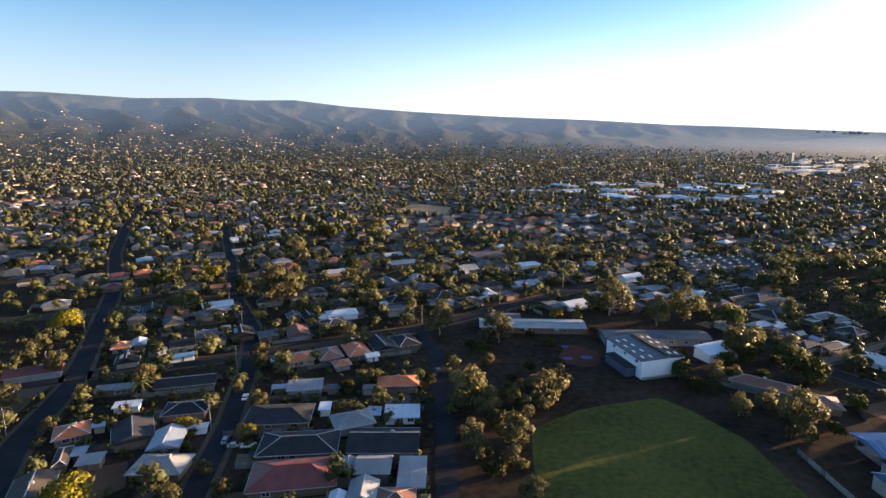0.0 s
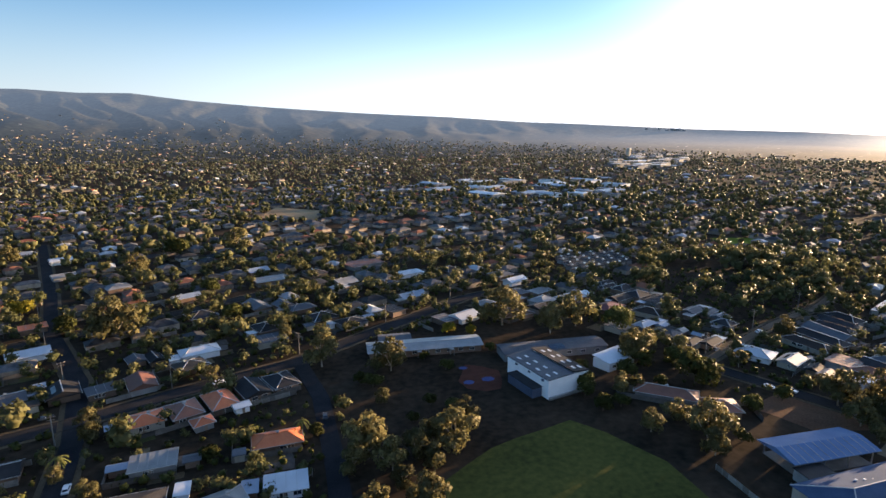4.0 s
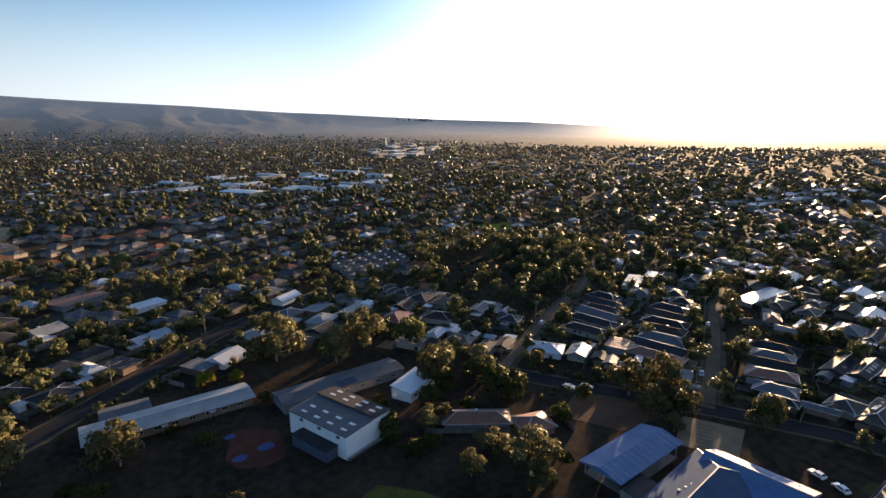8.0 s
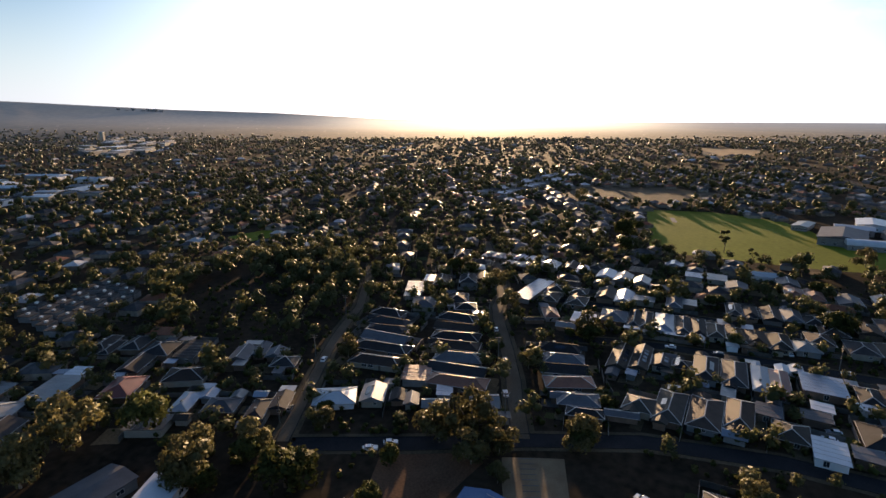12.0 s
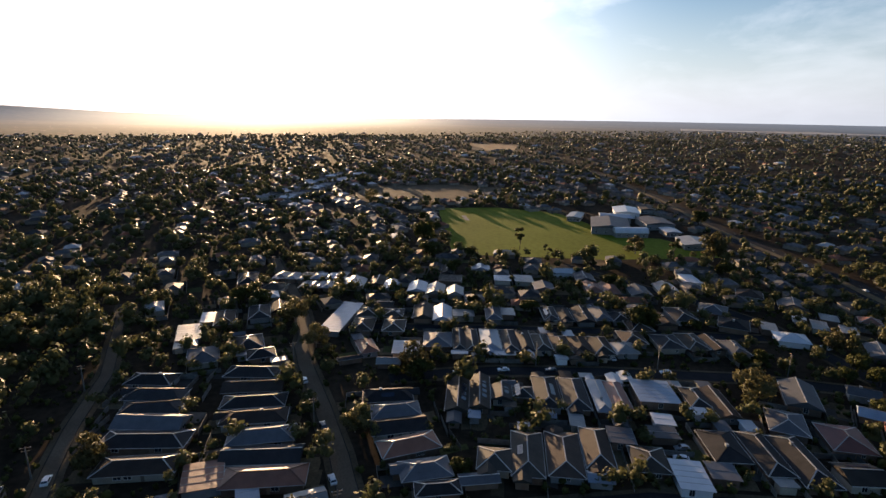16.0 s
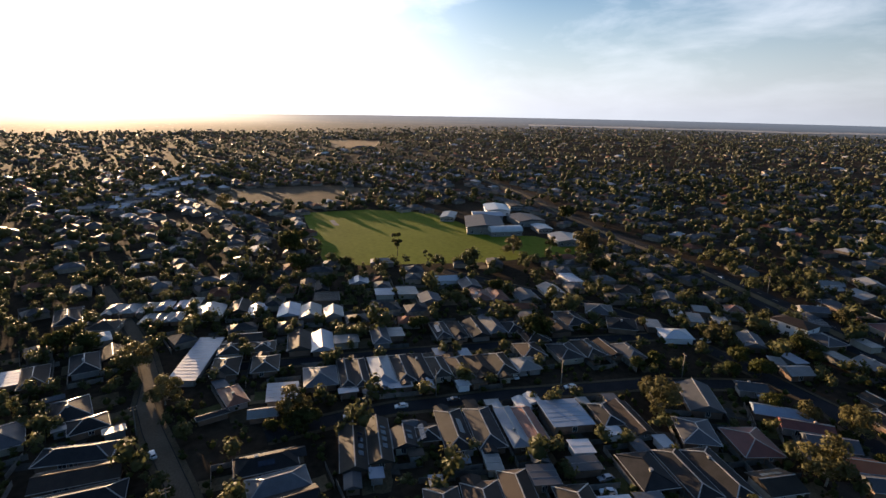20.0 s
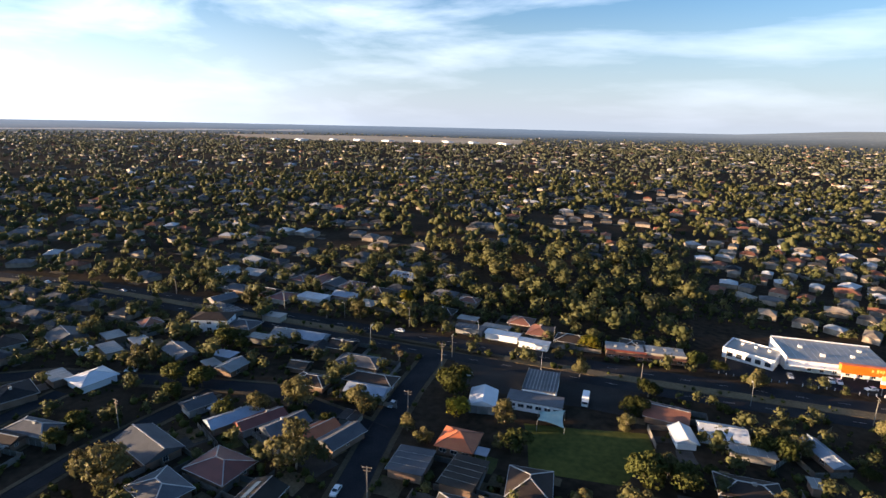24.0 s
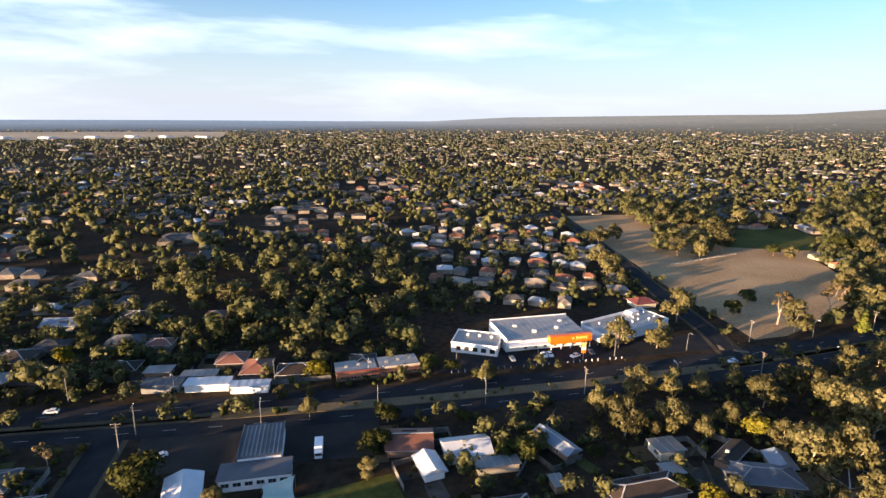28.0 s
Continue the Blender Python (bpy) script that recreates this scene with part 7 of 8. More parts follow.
long_block = building("long_classrooms", 42.3, 247.5, -3, "long school building under a pale grey steel roof")
Shape().box(-24, 24, -5.2, 5.2, 0, 3.3).part("wall", BRICK, long_block)
p, f, c, _ = roof_shape(49, 12.4, 3.3, "gable", 9)
part("roof", p, f, ROOFS["pale"], long_block)
Shape().bar((-24.7, 0, 4.40), (24.7, 0, 4.40), 0.5, 0.08).part("ridge_capping", CAPPING, long_block)
for k in range(9):
    add_window(long_block, "wide", -20 + k * 5, -5.2, 1.7, 0)
for k in range(2):
    Shape().box(-4 + k * 14, -2.2 + k * 14, -7.2, -5.2, 2.5, 2.7).part("awning", ROOFS["white"], long_block)
    for gx in (-3.9, -2.3):
        Shape().box(gx + k * 14 - 0.05, gx + k * 14 + 0.05, -7.1, -7.0, 0, 2.5).part("awning_post", STEEL, long_block)
side_block = building("side_classrooms", 31, 259.5, -3, "small pale-roofed school building")
Shape().box(-7, 7, -4, 4, 0, 3).part("wall", BRICK, side_block)
p, f, c, _ = roof_shape(14, 8, 3, "gable", 10)
part("roof", p, f, ROOFS["bluegrey"], side_block)

field("ground_playground", [(50, 208), (56, 204.5), (62, 205), (65, 212), (66.5, 220), (61, 226), (55, 229), (52, 222), (48.5, 215)], PLAY_RED, 0.04, "orange-brown playground surface")
for gx, gy, gr in ((60, 214, 2.6), (52, 213, 2.2), (53.5, 226, 1.8)):
    field("ground_play_patch", [(gx + gr * math.cos(k * 0.9), gy + gr * math.sin(k * 0.9) * 0.8) for k in range(7)], PLAY_BLUE, 0.07, "blue soft-fall play patch")

# the two large blue roofs by the front street
canopy = building("covered_court", 135, 140.3, -1, "open-sided court under a pale blue steel roof streaked with light")
p, f, c, rise = roof_shape(28.5, 12, 4.3, "gable", 12, 0.6)
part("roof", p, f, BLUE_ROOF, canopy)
for k in range(11):
    Shape().bar((-13 + k * 2.6, -6.5, 4.40), (-13 + k * 2.6, -0.1, 4.40 + 6.4 * math.tan(radians(12))), 0.14, 0.06).part("roof_rib", CAPPING, canopy)
for gx in (-12.5, -4.2, 4.2, 12.5):
    for gy in (-6, 6):
        Shape().box(gx - 0.12, gx + 0.12, gy - 0.12, gy + 0.12, 0, 4.3).part("post", STEEL, canopy)
Shape().box(-13, 13, -6.2, 6.2, 0.0, 0.12).part("floor_slab", CONCRETE, canopy)
hip = building("hall_by_street", 131.5, 119.5, 3, "large hall under a blue-grey hipped steel roof")
Shape().box(-19, 19, -8.5, 8.5, 0, 4.2).part("wall", CREAM, hip)
p, f, c, rise = roof_shape(37, 17, 4.2, "hip", 19, 0.7)
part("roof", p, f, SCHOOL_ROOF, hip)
s = Shape()
for i, j in c:
    s.bar((*p[i][:2], p[i][2] + 0.05), (*p[j][:2], p[j][2] + 0.05), 0.3, 0.1)
s.part("ridge_capping", CAPPING, hip)
for k in range(3):
    Shape().box(-5 + k * 2.2, -4.4 + k * 2.2, 3.0 - k * 0.6, 3.6 - k * 0.6, 5.6, 6.6).part("roof_vent", FRAME, hip)
for k in range(5):
    add_window(hip, "tall", -11 + k * 5.4, -8.5, 2.2, 0)
wing = building("hall_wing", 140, 104.5, 3, "lower hall wing with a pale blue roof")
Shape().box(-11, 11, -5.5, 5.5, 0, 3.6).part("wall", CREAM, wing)
p, f, c, rise = roof_shape(23, 12, 3.6, "gable", 17, 0.5)
part("roof", p, f, BLUE_ROOF, wing)

cross = building("hall_cross_wing", 147.5, 113.5, 92, "blue-roofed cross wing with a gabled end")
Shape().box(-11.5, 11.5, -6.2, 6.2, 0, 4.3).part("wall", CREAM, cross)
p, f, c, rise = roof_shape(24, 13, 4.3, "gable", 20, 0.6)
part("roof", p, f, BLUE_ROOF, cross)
s = Shape()
for i, j in c:
    s.bar((*p[i][:2], p[i][2] + 0.05), (*p[j][:2], p[j][2] + 0.05), 0.3, 0.1)
s.part("ridge_capping", CAPPING, cross)
for k in range(4):
    Shape().bar((-9 + k * 5.5, -6.9, 4.36), (-9 + k * 5.5, -0.1, 4.40 + 6.9 * math.tan(radians(20))), 0.12, 0.06).part("roof_rib", ROOFS["paleblue"], cross)
for k in range(3):
    add_window(cross, "tall", -7 + k * 6.5, -6.2, 2.2, 0)
annex = building("court_annex", 124.5, 131.5, -1, "dark flat-roofed annex beside the covered court")
Shape().box(-4.4, 4.4, -2.6, 2.6, 0, 3.2).part("wall", GREYWALL, annex)
Shape().box(-4.7, 4.7, -2.9, 2.9, 3.2, 3.4).part("roof", ROOFS["charcoal"], annex)
for k in range(8):
    stop = thing("wheel_stop", 158.5 + k * 2.1, 131.5 + k * 0.9, 113, "low concrete wheel stop in the tan yard", "wheel stop", "wheel stops in the yard")
    Shape().box(-2.2, 2.2, -0.09, 0.09, 0.03, 0.14).part("block", CONCRETE, stop)

# ---- the service building, sail and truck by the highway ----
service = building("workshop", 154, -66, 0, "flat-roofed workshop with white walls and a ribbed grey roof")
Shape().box(-5.6, 5.6, -9, 7, 0, 4.2).part("wall", WHITEWALL, service)
Shape().box(-5.8, 5.8, -9.2, 7.2, 4.2, 4.45).part("roof", ROOFS["bluegrey"], service)
for k in range(9):
    Shape().box(-4.8 + k * 1.15, -4.5 + k * 1.15, -8.6, 6.4, 4.45, 4.6).part("roof_rib", ROOFS["pale"], service)
for gx in (-5.8, 5.6):
    Shape().box(gx, gx + 0.2, -9.2, 7.2, 4.45, 4.9).part("parapet", CONCRETE, service)
Shape().box(-8.5, 9.5, 7.05, 14.5, 0, 3.4).part("office", WHITEWALL, service)
Shape().box(-8.8, 9.8, 7.3, 14.8, 3.4, 3.6).part("office_roof", ROOFS["bluegrey"], service)
for k in range(6):
    add_window(service, "wide", -6.8 + k * 2.9, 14.5, 1.9, 180)
field("ground_service_yard", [(120, -82), (190, -82), (188, -62), (120, -60)], OLD_ASPHALT, 0.045, "worn grey asphalt yard")
truck = thing("box_truck", 138.5, -64, 88, "white box truck parked in the yard", "truck")
Shape().box(-3.2, 1.9, -1.15, 1.15, 0.85, 3.3).part("cargo_box", PAINTS[0], truck)
Shape().box(2.0, 3.6, -1.05, 1.05, 0.6, 2.5).part("cab", PAINTS[0], truck)
Shape().box(3.55, 3.63, -0.95, 0.95, 1.5, 2.3).part("windscreen", GLASS, truck)
for gx in (-2.2, 2.6):
    for gy in (-1.0, 1.0):
        w = Shape().tube([(gx, gy - 0.15, 0.45), (gx, gy + 0.15, 0.45)], [0.45, 0.45], 12).part("wheel", TYRE, truck)
shed = building("white_shed", 171.3, -50.5, 8, "white gabled shed with a lit roof slope")
Shape().box(-4.2, 4.2, -5.4, 5.4, 0, 3.2).part("wall", GREYWALL, shed)
p, f, c, rise = roof_shape(8.6, 11, 3.2, "gable", 20)
part("roof", p, f, ROOFS["white"], shed)
Shape().box(-1.6, 1.6, 5.4, 5.46, 0, 2.7).part("roller_door", STEEL, shed)
sail = thing("shade_sail", 148.2, -45.8, 4, "pale green shade sail stretched on four posts", "shade sail")
n = 8
pts, fcs = [], []
for i in range(n + 1):
    for j in range(n + 1):
        u, v = i / n * 2 - 1, j / n * 2 - 1
        pull = 1 - 0.14 * (1 - abs(u) ** 2) * abs(v) - 0.14 * (1 - abs(v) ** 2) * abs(u)
        pts.append((4.1 * u * pull, 4.1 * v * pull, 2.9 + 0.75 * u * v))
for i in range(n):
    for j in range(n):
        a = i * (n + 1) + j
        fcs.append((a, a + n + 1, a + n + 2, a + 1))
m = len(pts)
pts += [(a, b, c2 - 0.03) for a, b, c2 in pts]
fcs += [tuple(reversed([i + m for i in q])) for q in fcs]
part("sailcloth", pts, fcs, SAILCLOTH, sail)
for u in (-1, 1):
    for v in (-1, 1):
        Shape().tube([(4.2 * u, 4.2 * v, 0), (4.2 * u, 4.2 * v, 3.05 + 0.75 * u * v)], [0.09, 0.07], 8).part("post", STEEL, sail)
corner = building("corner_house", 172.5, -24.5, -2, "orange tiled corner house with a hipped roof", "house")
Shape().box(-5.2, 5.2, -5.0, 5.0, 0, 2.8).part("wall", BRICK, corner)
p, f, c, rise = roof_shape(10.8, 10.4, 2.8, "hip", 24)
part("roof", p, f, ROOFS["orange"], corner)
s = Shape()
for i, j in c:
    s.bar((*p[i][:2], p[i][2] + 0.04), (*p[j][:2], p[j][2] + 0.04), 0.26, 0.1)
s.part("ridge_capping", ROOFS["terracotta"], corner)
for k in range(3):
    add_window(corner, "wide", -3.4 + k * 3.4, 5.0, 1.5, 180)
Shape().box(-9.6, -5.9, 0.8, 4.8, 2.3, 2.45).part("carport_roof", ROOFS["paleblue"], corner)
for gx in (-9.4, -6.2):
    Shape().box(gx, gx + 0.12, 4.5, 4.62, 0, 2.3).part("carport_post", STEEL, corner)
for k, (gx, w2) in enumerate(((125, 15.5), (110, 15.5))):
    shop = building("shop_row", gx, -110.5 - 1.5 * k, 4, "low flat-roofed shop row with a red-brown front", "shop")
    Shape().box(-w2 / 2, w2 / 2, -4.5, 4.5, 0, 3.4).part("wall", BRICK, shop)
    Shape().box(-w2 / 2 - 0.2, w2 / 2 + 0.2, -4.7, 4.7, 3.4, 3.6).part("roof", ROOFS["pale"], shop)
    Shape().box(-w2 / 2 - 0.25, w2 / 2 + 0.25, 4.5, 4.75, 3.3, 4.1).part("parapet", CREAM if k else ROOFS["darkred"], shop)
    Shape().box(-w2 / 2, w2 / 2, 4.75, 6.6, 2.7, 2.85).part("awning", ROOFS["terracotta"], shop)
    for j in range(4):
        add_window(shop, "wide", -w2 / 2 + 2 + j * 3.8, 4.5, 1.5, 180)
    for j in range(3):
        share("air_cooler", COOLER, shop, pose(-5 + j * 4.5, -1.5 + j, 3.6))

# ---- the shopping centre ----
centre = building("shopping_hall", 46, -130.5, 2, "large white shopping hall with a grey roof and an orange fascia", "shop")
Shape().box(-18, 18, -10.5, 10.5, 0, 4.6).part("wall", WHITEWALL, centre)
Shape().add([(-18.2, -10.7, 5.5), (18.2, -10.7, 5.5), (18.2, 10.7, 4.6), (-18.2, 10.7, 4.6), (-18.2, -10.7, 5.7), (18.2, -10.7, 5.7), (18.2, 10.7, 4.8), (-18.2, 10.7, 4.8)], [(3, 2, 1, 0), (4, 5, 6, 7), (0, 1, 5, 4), (1, 2, 6, 5), (2, 3, 7, 6), (3, 0, 4, 7)]).part("roof", ROOFS["pale"], centre)
for k in range(14):
    Shape().bar((-16.9 + k * 2.6, -10.6, 5.72), (-16.9 + k * 2.6, 10.6, 4.82), 0.12, 0.05).part("roof_rib", STEEL, centre)
Shape().box(-18.5, 18.5, -11.0, -10.7, 0, 6.1).part("parapet", WHITEWALL, centre)
Shape().box(18.2, 18.5, -10.7, 10.7, 0, 5.7).part("parapet", WHITEWALL, centre)
fascia = Shape().box(-18.6, 0.2, 10.8, 13.2, 2.6, 6.0).part("fascia", SIGN_ORANGE, centre, "bright orange sign fascia")
for k, (a, b) in enumerate(((-16.4, -15.9), (-15.6, -14.4), (-13.9, -13.5), (-13.2, -12.4), (-12.1, -11.4), (-10.5, -9.8))):
    Shape().box(a, b, 13.2, 13.26, 4.0 + 0.25 * (k % 2), 5.1 + 0.3 * ((k + 1) % 2)).part("lettering", SIGN_GOLD, fascia, "pale gold bar")
for k in range(5):
    Shape().box(-18.3 + k * 4.4, -18.0 + k * 4.4, 12.6, 12.9, 0, 2.8).part("column", WHITEWALL, centre)
for k in range(7):
    add_window(centre, "tall", -16.5 + k * 4.4, 10.5, 1.5, 180)
for gx, gy, w2 in ((-8, 2, 1.2), (3, 4, 1.6), (9, -3, 1.4), (-13, -5, 1.3)):
    Shape().box(gx, gx + w2, gy, gy + 1.2, 5.0, 6.1).part("roof_unit", FRAME, centre)
awning = Shape().box(0.3, 18.0, 10.6, 13.6, 3.0, 3.4).part("awning", WHITEWALL, centre)
left = building("white_shops", 74.5, -126, -26, "white parapeted shop wing with dark windows", "shop")
Shape().box(-9.5, 9.5, -7, 7, 0, 3.9).part("wall", WHITEWALL, left)
Shape().box(-9.2, 9.2, -6.7, 6.7, 3.9, 4.05).part("roof", ROOFS["pale"], left)
for gx0, gx1, gy0, gy1 in ((-9.6, 9.6, 6.8, 7.15), (-9.6, 9.6, -7.15, -6.8), (-9.65, -9.3, -6.8, 6.8), (9.3, 9.65, -6.8, 6.8)):
    Shape().box(gx0, gx1, gy0, gy1, 3.8, 4.5).part("parapet", WHITEWALL, left)
for k in range(5):
    w = Shape().box(-8.6 + k * 3.5, -6.2 + k * 3.5, 7.0, 7.12, 1.0, 3.1).part("window", FRAME, left)
    Shape().box(-8.45 + k * 3.5, -6.35 + k * 3.5, 7.12, 7.15, 1.15, 2.95).part("pane", GLASS, w)
for k in range(3):
    Shape().box(-6 + k * 5, -5 + k * 5, -3, -2, 4.05, 4.9).part("roof_unit", FRAME, left)
right = building("supermarket_wing", 3.5, -131.5, 19, "low white shop wing with a pale roof dotted with vents", "shop")
Shape().box(-20, 20, -7.5, 7.5, 0, 4.4).part("wall", WHITEWALL, right)
Shape().box(-19.7, 19.7, -7.2, 7.2, 4.4, 4.55).part("roof", ROOFS["pale"], right)
for gx0, gx1, gy0, gy1 in ((-20.1, 20.1, -7.65, -7.3), (-20.15, -19.8, -7.3, 7.3), (-20.1, 20.1, 7.3, 7.65)):
    Shape().box(gx0, gx1, gy0, gy1, 4.3, 5.6 if gy1 < 0 else 4.8).part("parapet", WHITEWALL, right)
Shape().box(-13, -8, -7.2, -3.5, 4.55, 6.2).part("plant_room", WHITEWALL, right)
for k in range(14):
    Shape().box(-17 + (k % 7) * 4.9, -16.4 + (k % 7) * 4.9, -4 + (k // 7) * 5 + (k % 3), -3.4 + (k // 7) * 5 + (k % 3), 4.55, 5.3).part("roof_vent", FRAME, right)
field("ground_centre_car_park", [(-30, -106), (96, -106), (86, -122), (60, -121), (30, -120), (-32, -122)], ASPHALT, 0.046, "dark asphalt car park before the shops")
for k in range(28):
    if k % 7 != 3:
        bol = thing("bollard", 20 + k * 2.6, -105.2, 0, "short white bollard at the car park edge", "bollard", "bollards along the car park")
        Shape().tube([(0, 0, 0), (0, 0, 0.95)], [0.14, 0.12], 8).part("post", FRAME, bol)
pylon = thing("sign_pylon", 36, -107, 0, "tall shop sign with pale and orange panels on a post", "sign")
Shape().tube([(0, 0, 0), (0, 0, 7.5)], [0.15, 0.12], 8).part("post", STEEL, pylon)
Shape().box(-0.9, 0.9, -0.15, 0.15, 4.2, 5.6).part("panel", FRAME, pylon, "white panel")
Shape().box(-0.9, 0.9, -0.16, 0.16, 5.7, 7.3).part("panel", SIGN_GOLD, pylon, "yellow panel")
Shape().box(-0.9, 0.9, -0.15, 0.15, 2.9, 4.1).part("panel", SIGN_ORANGE, pylon, "orange panel")

# ---- the school at the oval ----
for k, (x, y, rot, w, d, h, col) in enumerate((
        (532, 2, -12, 44, 30, 6.0, "bluegrey"), (508, -8, 2, 12, 26, 4.0, "paleblue"), (548, -40, 2, 30, 24, 5.0, "bluegrey"), (478, -46, -6, 26, 20, 4.0, "pale"),
        (600, -30, -10, 34, 22, 5.0, "white"), (570, -12, -8, 20, 26, 5.0, "paleblue"), (575, 22, -20, 26, 12, 4.0, "pale"), (620, -55, -8, 30, 14, 4.5, "tan"), (516, -42, 0, 18, 12, 4.0, "paleblue"))):
    b = building("school_building", x, y, rot, "school building with a %s roof beside the oval" % ROOF_WORDS[col], group="school buildings at the oval")
    Shape().box(-w / 2 + 0.4, w / 2 - 0.4, -d / 2 + 0.4, d / 2 - 0.4, 0, h).part("wall", WHITEWALL if k in (4,) else GREYWALL, b)
    if k == 1:
        s = Shape()
        for j in range(9):
            a0, a1 = math.pi * j / 9, math.pi * (j + 1) / 9
            x0, z0, x1, z1 = -6 * math.cos(a0), 3.5 * math.sin(a0), -6 * math.cos(a1), 3.5 * math.sin(a1)
            s.add([(x0, -13, h + z0 - 0.3), (x1, -13, h + z1 - 0.3), (x1, 13, h + z1 - 0.3), (x0, 13, h + z0 - 0.3)], [(0, 1, 2, 3)])
        s.add([(-6 * math.cos(math.pi * j / 9), 13, h - 0.3 + 3.5 * math.sin(math.pi * j / 9)) for j in range(10)], [tuple(range(10))])
        s.add([(-6 * math.cos(math.pi * j / 9), -13, h - 0.3 + 3.5 * math.sin(math.pi * j / 9)) for j in range(10)], [tuple(range(10))])
        s.part("arched_roof", ROOFS["white"], b)
    else:
        p, f, c, rise = roof_shape(w, d, h, "gable", 8)
        part("roof", p, f, ROOFS[col], b)
    for j in range(4):
        add_window(b, "wide", -w * 0.36 + j * w * 0.24, -d / 2 + 0.4, 1.8, 0)
        add_window(b, "wide", -w / 2 + 0.4, -d * 0.36 + j * d * 0.24, 1.8, -90)
for k in range(6):
    demount = thing("transportable_room", 470 + (k % 3) * 9, -50 + (k // 3) * 10, -6, "small dark-walled transportable classroom with a pale roof", "classroom", "transportable rooms")
    Shape().box(-3.6, 3.6, -3, 3, 0.3, 3.2).part("wall", NAVY, demount)
    Shape().box(-3.9, 3.9, -3.3, 3.3, 3.2, 3.4).part("roof", ROOFS["white"], demount)
    Shape().box(-3.5, 3.5, -2.9, 2.9, 0, 0.3).part("plinth", TIMBER, demount)
field("ground_cricket_pitch", [(560, 118), (582, 122), (581, 126), (559, 122)], CONCRETE, 0.06, "pale concrete cricket pitch on the oval")

# two-storey white house and the tall white house
ts = building("white_flats", 301, -76, 17, "white two-storey flats with a dark tiled roof", "house")
Shape().box(-8, 8, -5, 5, 0, 5.8).part("wall", WHITEWALL, ts)
p, f, c, rise = roof_shape(16, 10, 5.8, "hip", 17)
part("roof", p, f, ROOFS["brown"], ts)
for k in range(3):
    for z in (1.5, 4.3):
        add_window(ts, "wide", -5.4 + k * 5.4, 5.0, z, 180)
for z in (1.5, 4.3):
    add_window(ts, "small", -8.0, 0, z, -90)

# industrial roofs and the far shops
for k in range(26):
    a, r = radians(fill_rng.uniform(8, 30)), fill_rng.uniform(740, 1020)
    x, y = CENTRE[0] + r * math.sin(a), CENTRE[1] + r * math.cos(a)
    b = building("warehouse", x, y, 26 + fill_rng.choice((0, 90)), "pale flat-roofed warehouse among trees", "warehouse", "warehouses")
    w, d = fill_rng.uniform(26, 60), fill_rng.uniform(16, 30)
    Shape().box(-w / 2, w / 2, -d / 2, d / 2, 0, 6).part("wall", (WHITEWALL, GREYWALL, CREAM)[k % 3], b)
    p, f, c, rise = roof_shape(w, d, 6, "gable", 6)
    part("roof", p, f, ROOFS[fill_rng.choice(("pale", "paleblue", "white", "bluegrey"))], b)
for k in range(34):
    x, y = fill_rng.uniform(820, 1500), 0
    y = 1350 + (x - 846) * 1.15 + fill_rng.uniform(-170, 170)
    b = building("far_store", x, y, 26, "far pale roof of the shopping district", "shop", "far stores")
    w, d = fill_rng.uniform(28, 75), fill_rng.uniform(16, 38)
    Shape().box(-w / 2, w / 2, -d / 2, d / 2, 0, 8).part("wall", GREYWALL if k % 2 else CREAM, b)
    Shape().box(-w / 2 - 0.3, w / 2 + 0.3, -d / 2 - 0.3, d / 2 + 0.3, 8, 8.6).part("roof", ROOFS[fill_rng.choice(("white", "pale", "paleblue", "bluegrey"))], b)
tower = building("far_tower", 1262, 1995, 26, "far slim pale tower over the shops", "tower")
Shape().box(-6, 6, -6, 6, 0, 34).part("shaft", CREAM, tower)
Shape().box(-6.5, 6.5, -6.5, 6.5, 34, 36).part("cap", WHITEWALL, tower)
for k in range(14):
    az = radians(36.5 + fill_rng.uniform(-3.2, 1.2))
    b = building("city_block", CENTRE[0] + 4420 * math.sin(az), CENTRE[1] + 4420 * math.cos(az), 20, "hazy city tower on the skyline", "tower", "city towers")
    w, h = fill_rng.uniform(5, 12), fill_rng.uniform(2, 34) * (1.3 if k == 0 else 1)
    Shape().box(-w, w, -w, w, 0, 104 + h).part("shaft", GREYWALL, b)

# rows of lit roofs by the far avenue
for k in range(34):
    i, j = k % 17, k // 17
    x, y = 640 + i * 14.5 + fill_rng.uniform(-2, 2), 322 - i * 2.0 + (j * 2 - 1) * 13 + fill_rng.uniform(-2, 2)
    b = building("terrace_house", x, y, 82 + fill_rng.uniform(-14, 14), "small pale-roofed terrace house in a long row", "house", "terraces along the avenue")
    Shape().box(-6, 6, -4, 4, 0, 4.5).part("wall", CREAM, b)
    p, f, c, rise = roof_shape(12.5, 8.5, 4.5, "gable", 18)
    part("roof", p, f, ROOFS[("white", "bluegrey", "paleblue", "charcoal", "pale")[k * 7 % 5]], b)

# village of small flats
for k in range(30):
    i, j = k % 6, k // 6
    x, y = 170 + i * 9.6 + j * 1.5 + (k * 7 % 5) * 0.5, 353 + j * 9.4 + i * 2.8 + (k * 3 % 4) * 0.6
    b = building("flat_unit", x, y, 22, "grey flat-roofed unit with a white roof box", "house", "units of the village")
    Shape().box(-3.1, 3.1, -2.8, 2.8, 0, 3.0).part("wall", GREYWALL, b)
    Shape().box(-3.4, 3.4, -3.1, 3.1, 3.0, 3.2).part("roof", ROOFS["charcoal"], b)
    Shape().box(-0.7, 0.7, -0.6, 0.6, 3.2, 4.0).part("roof_box", FRAME, b)

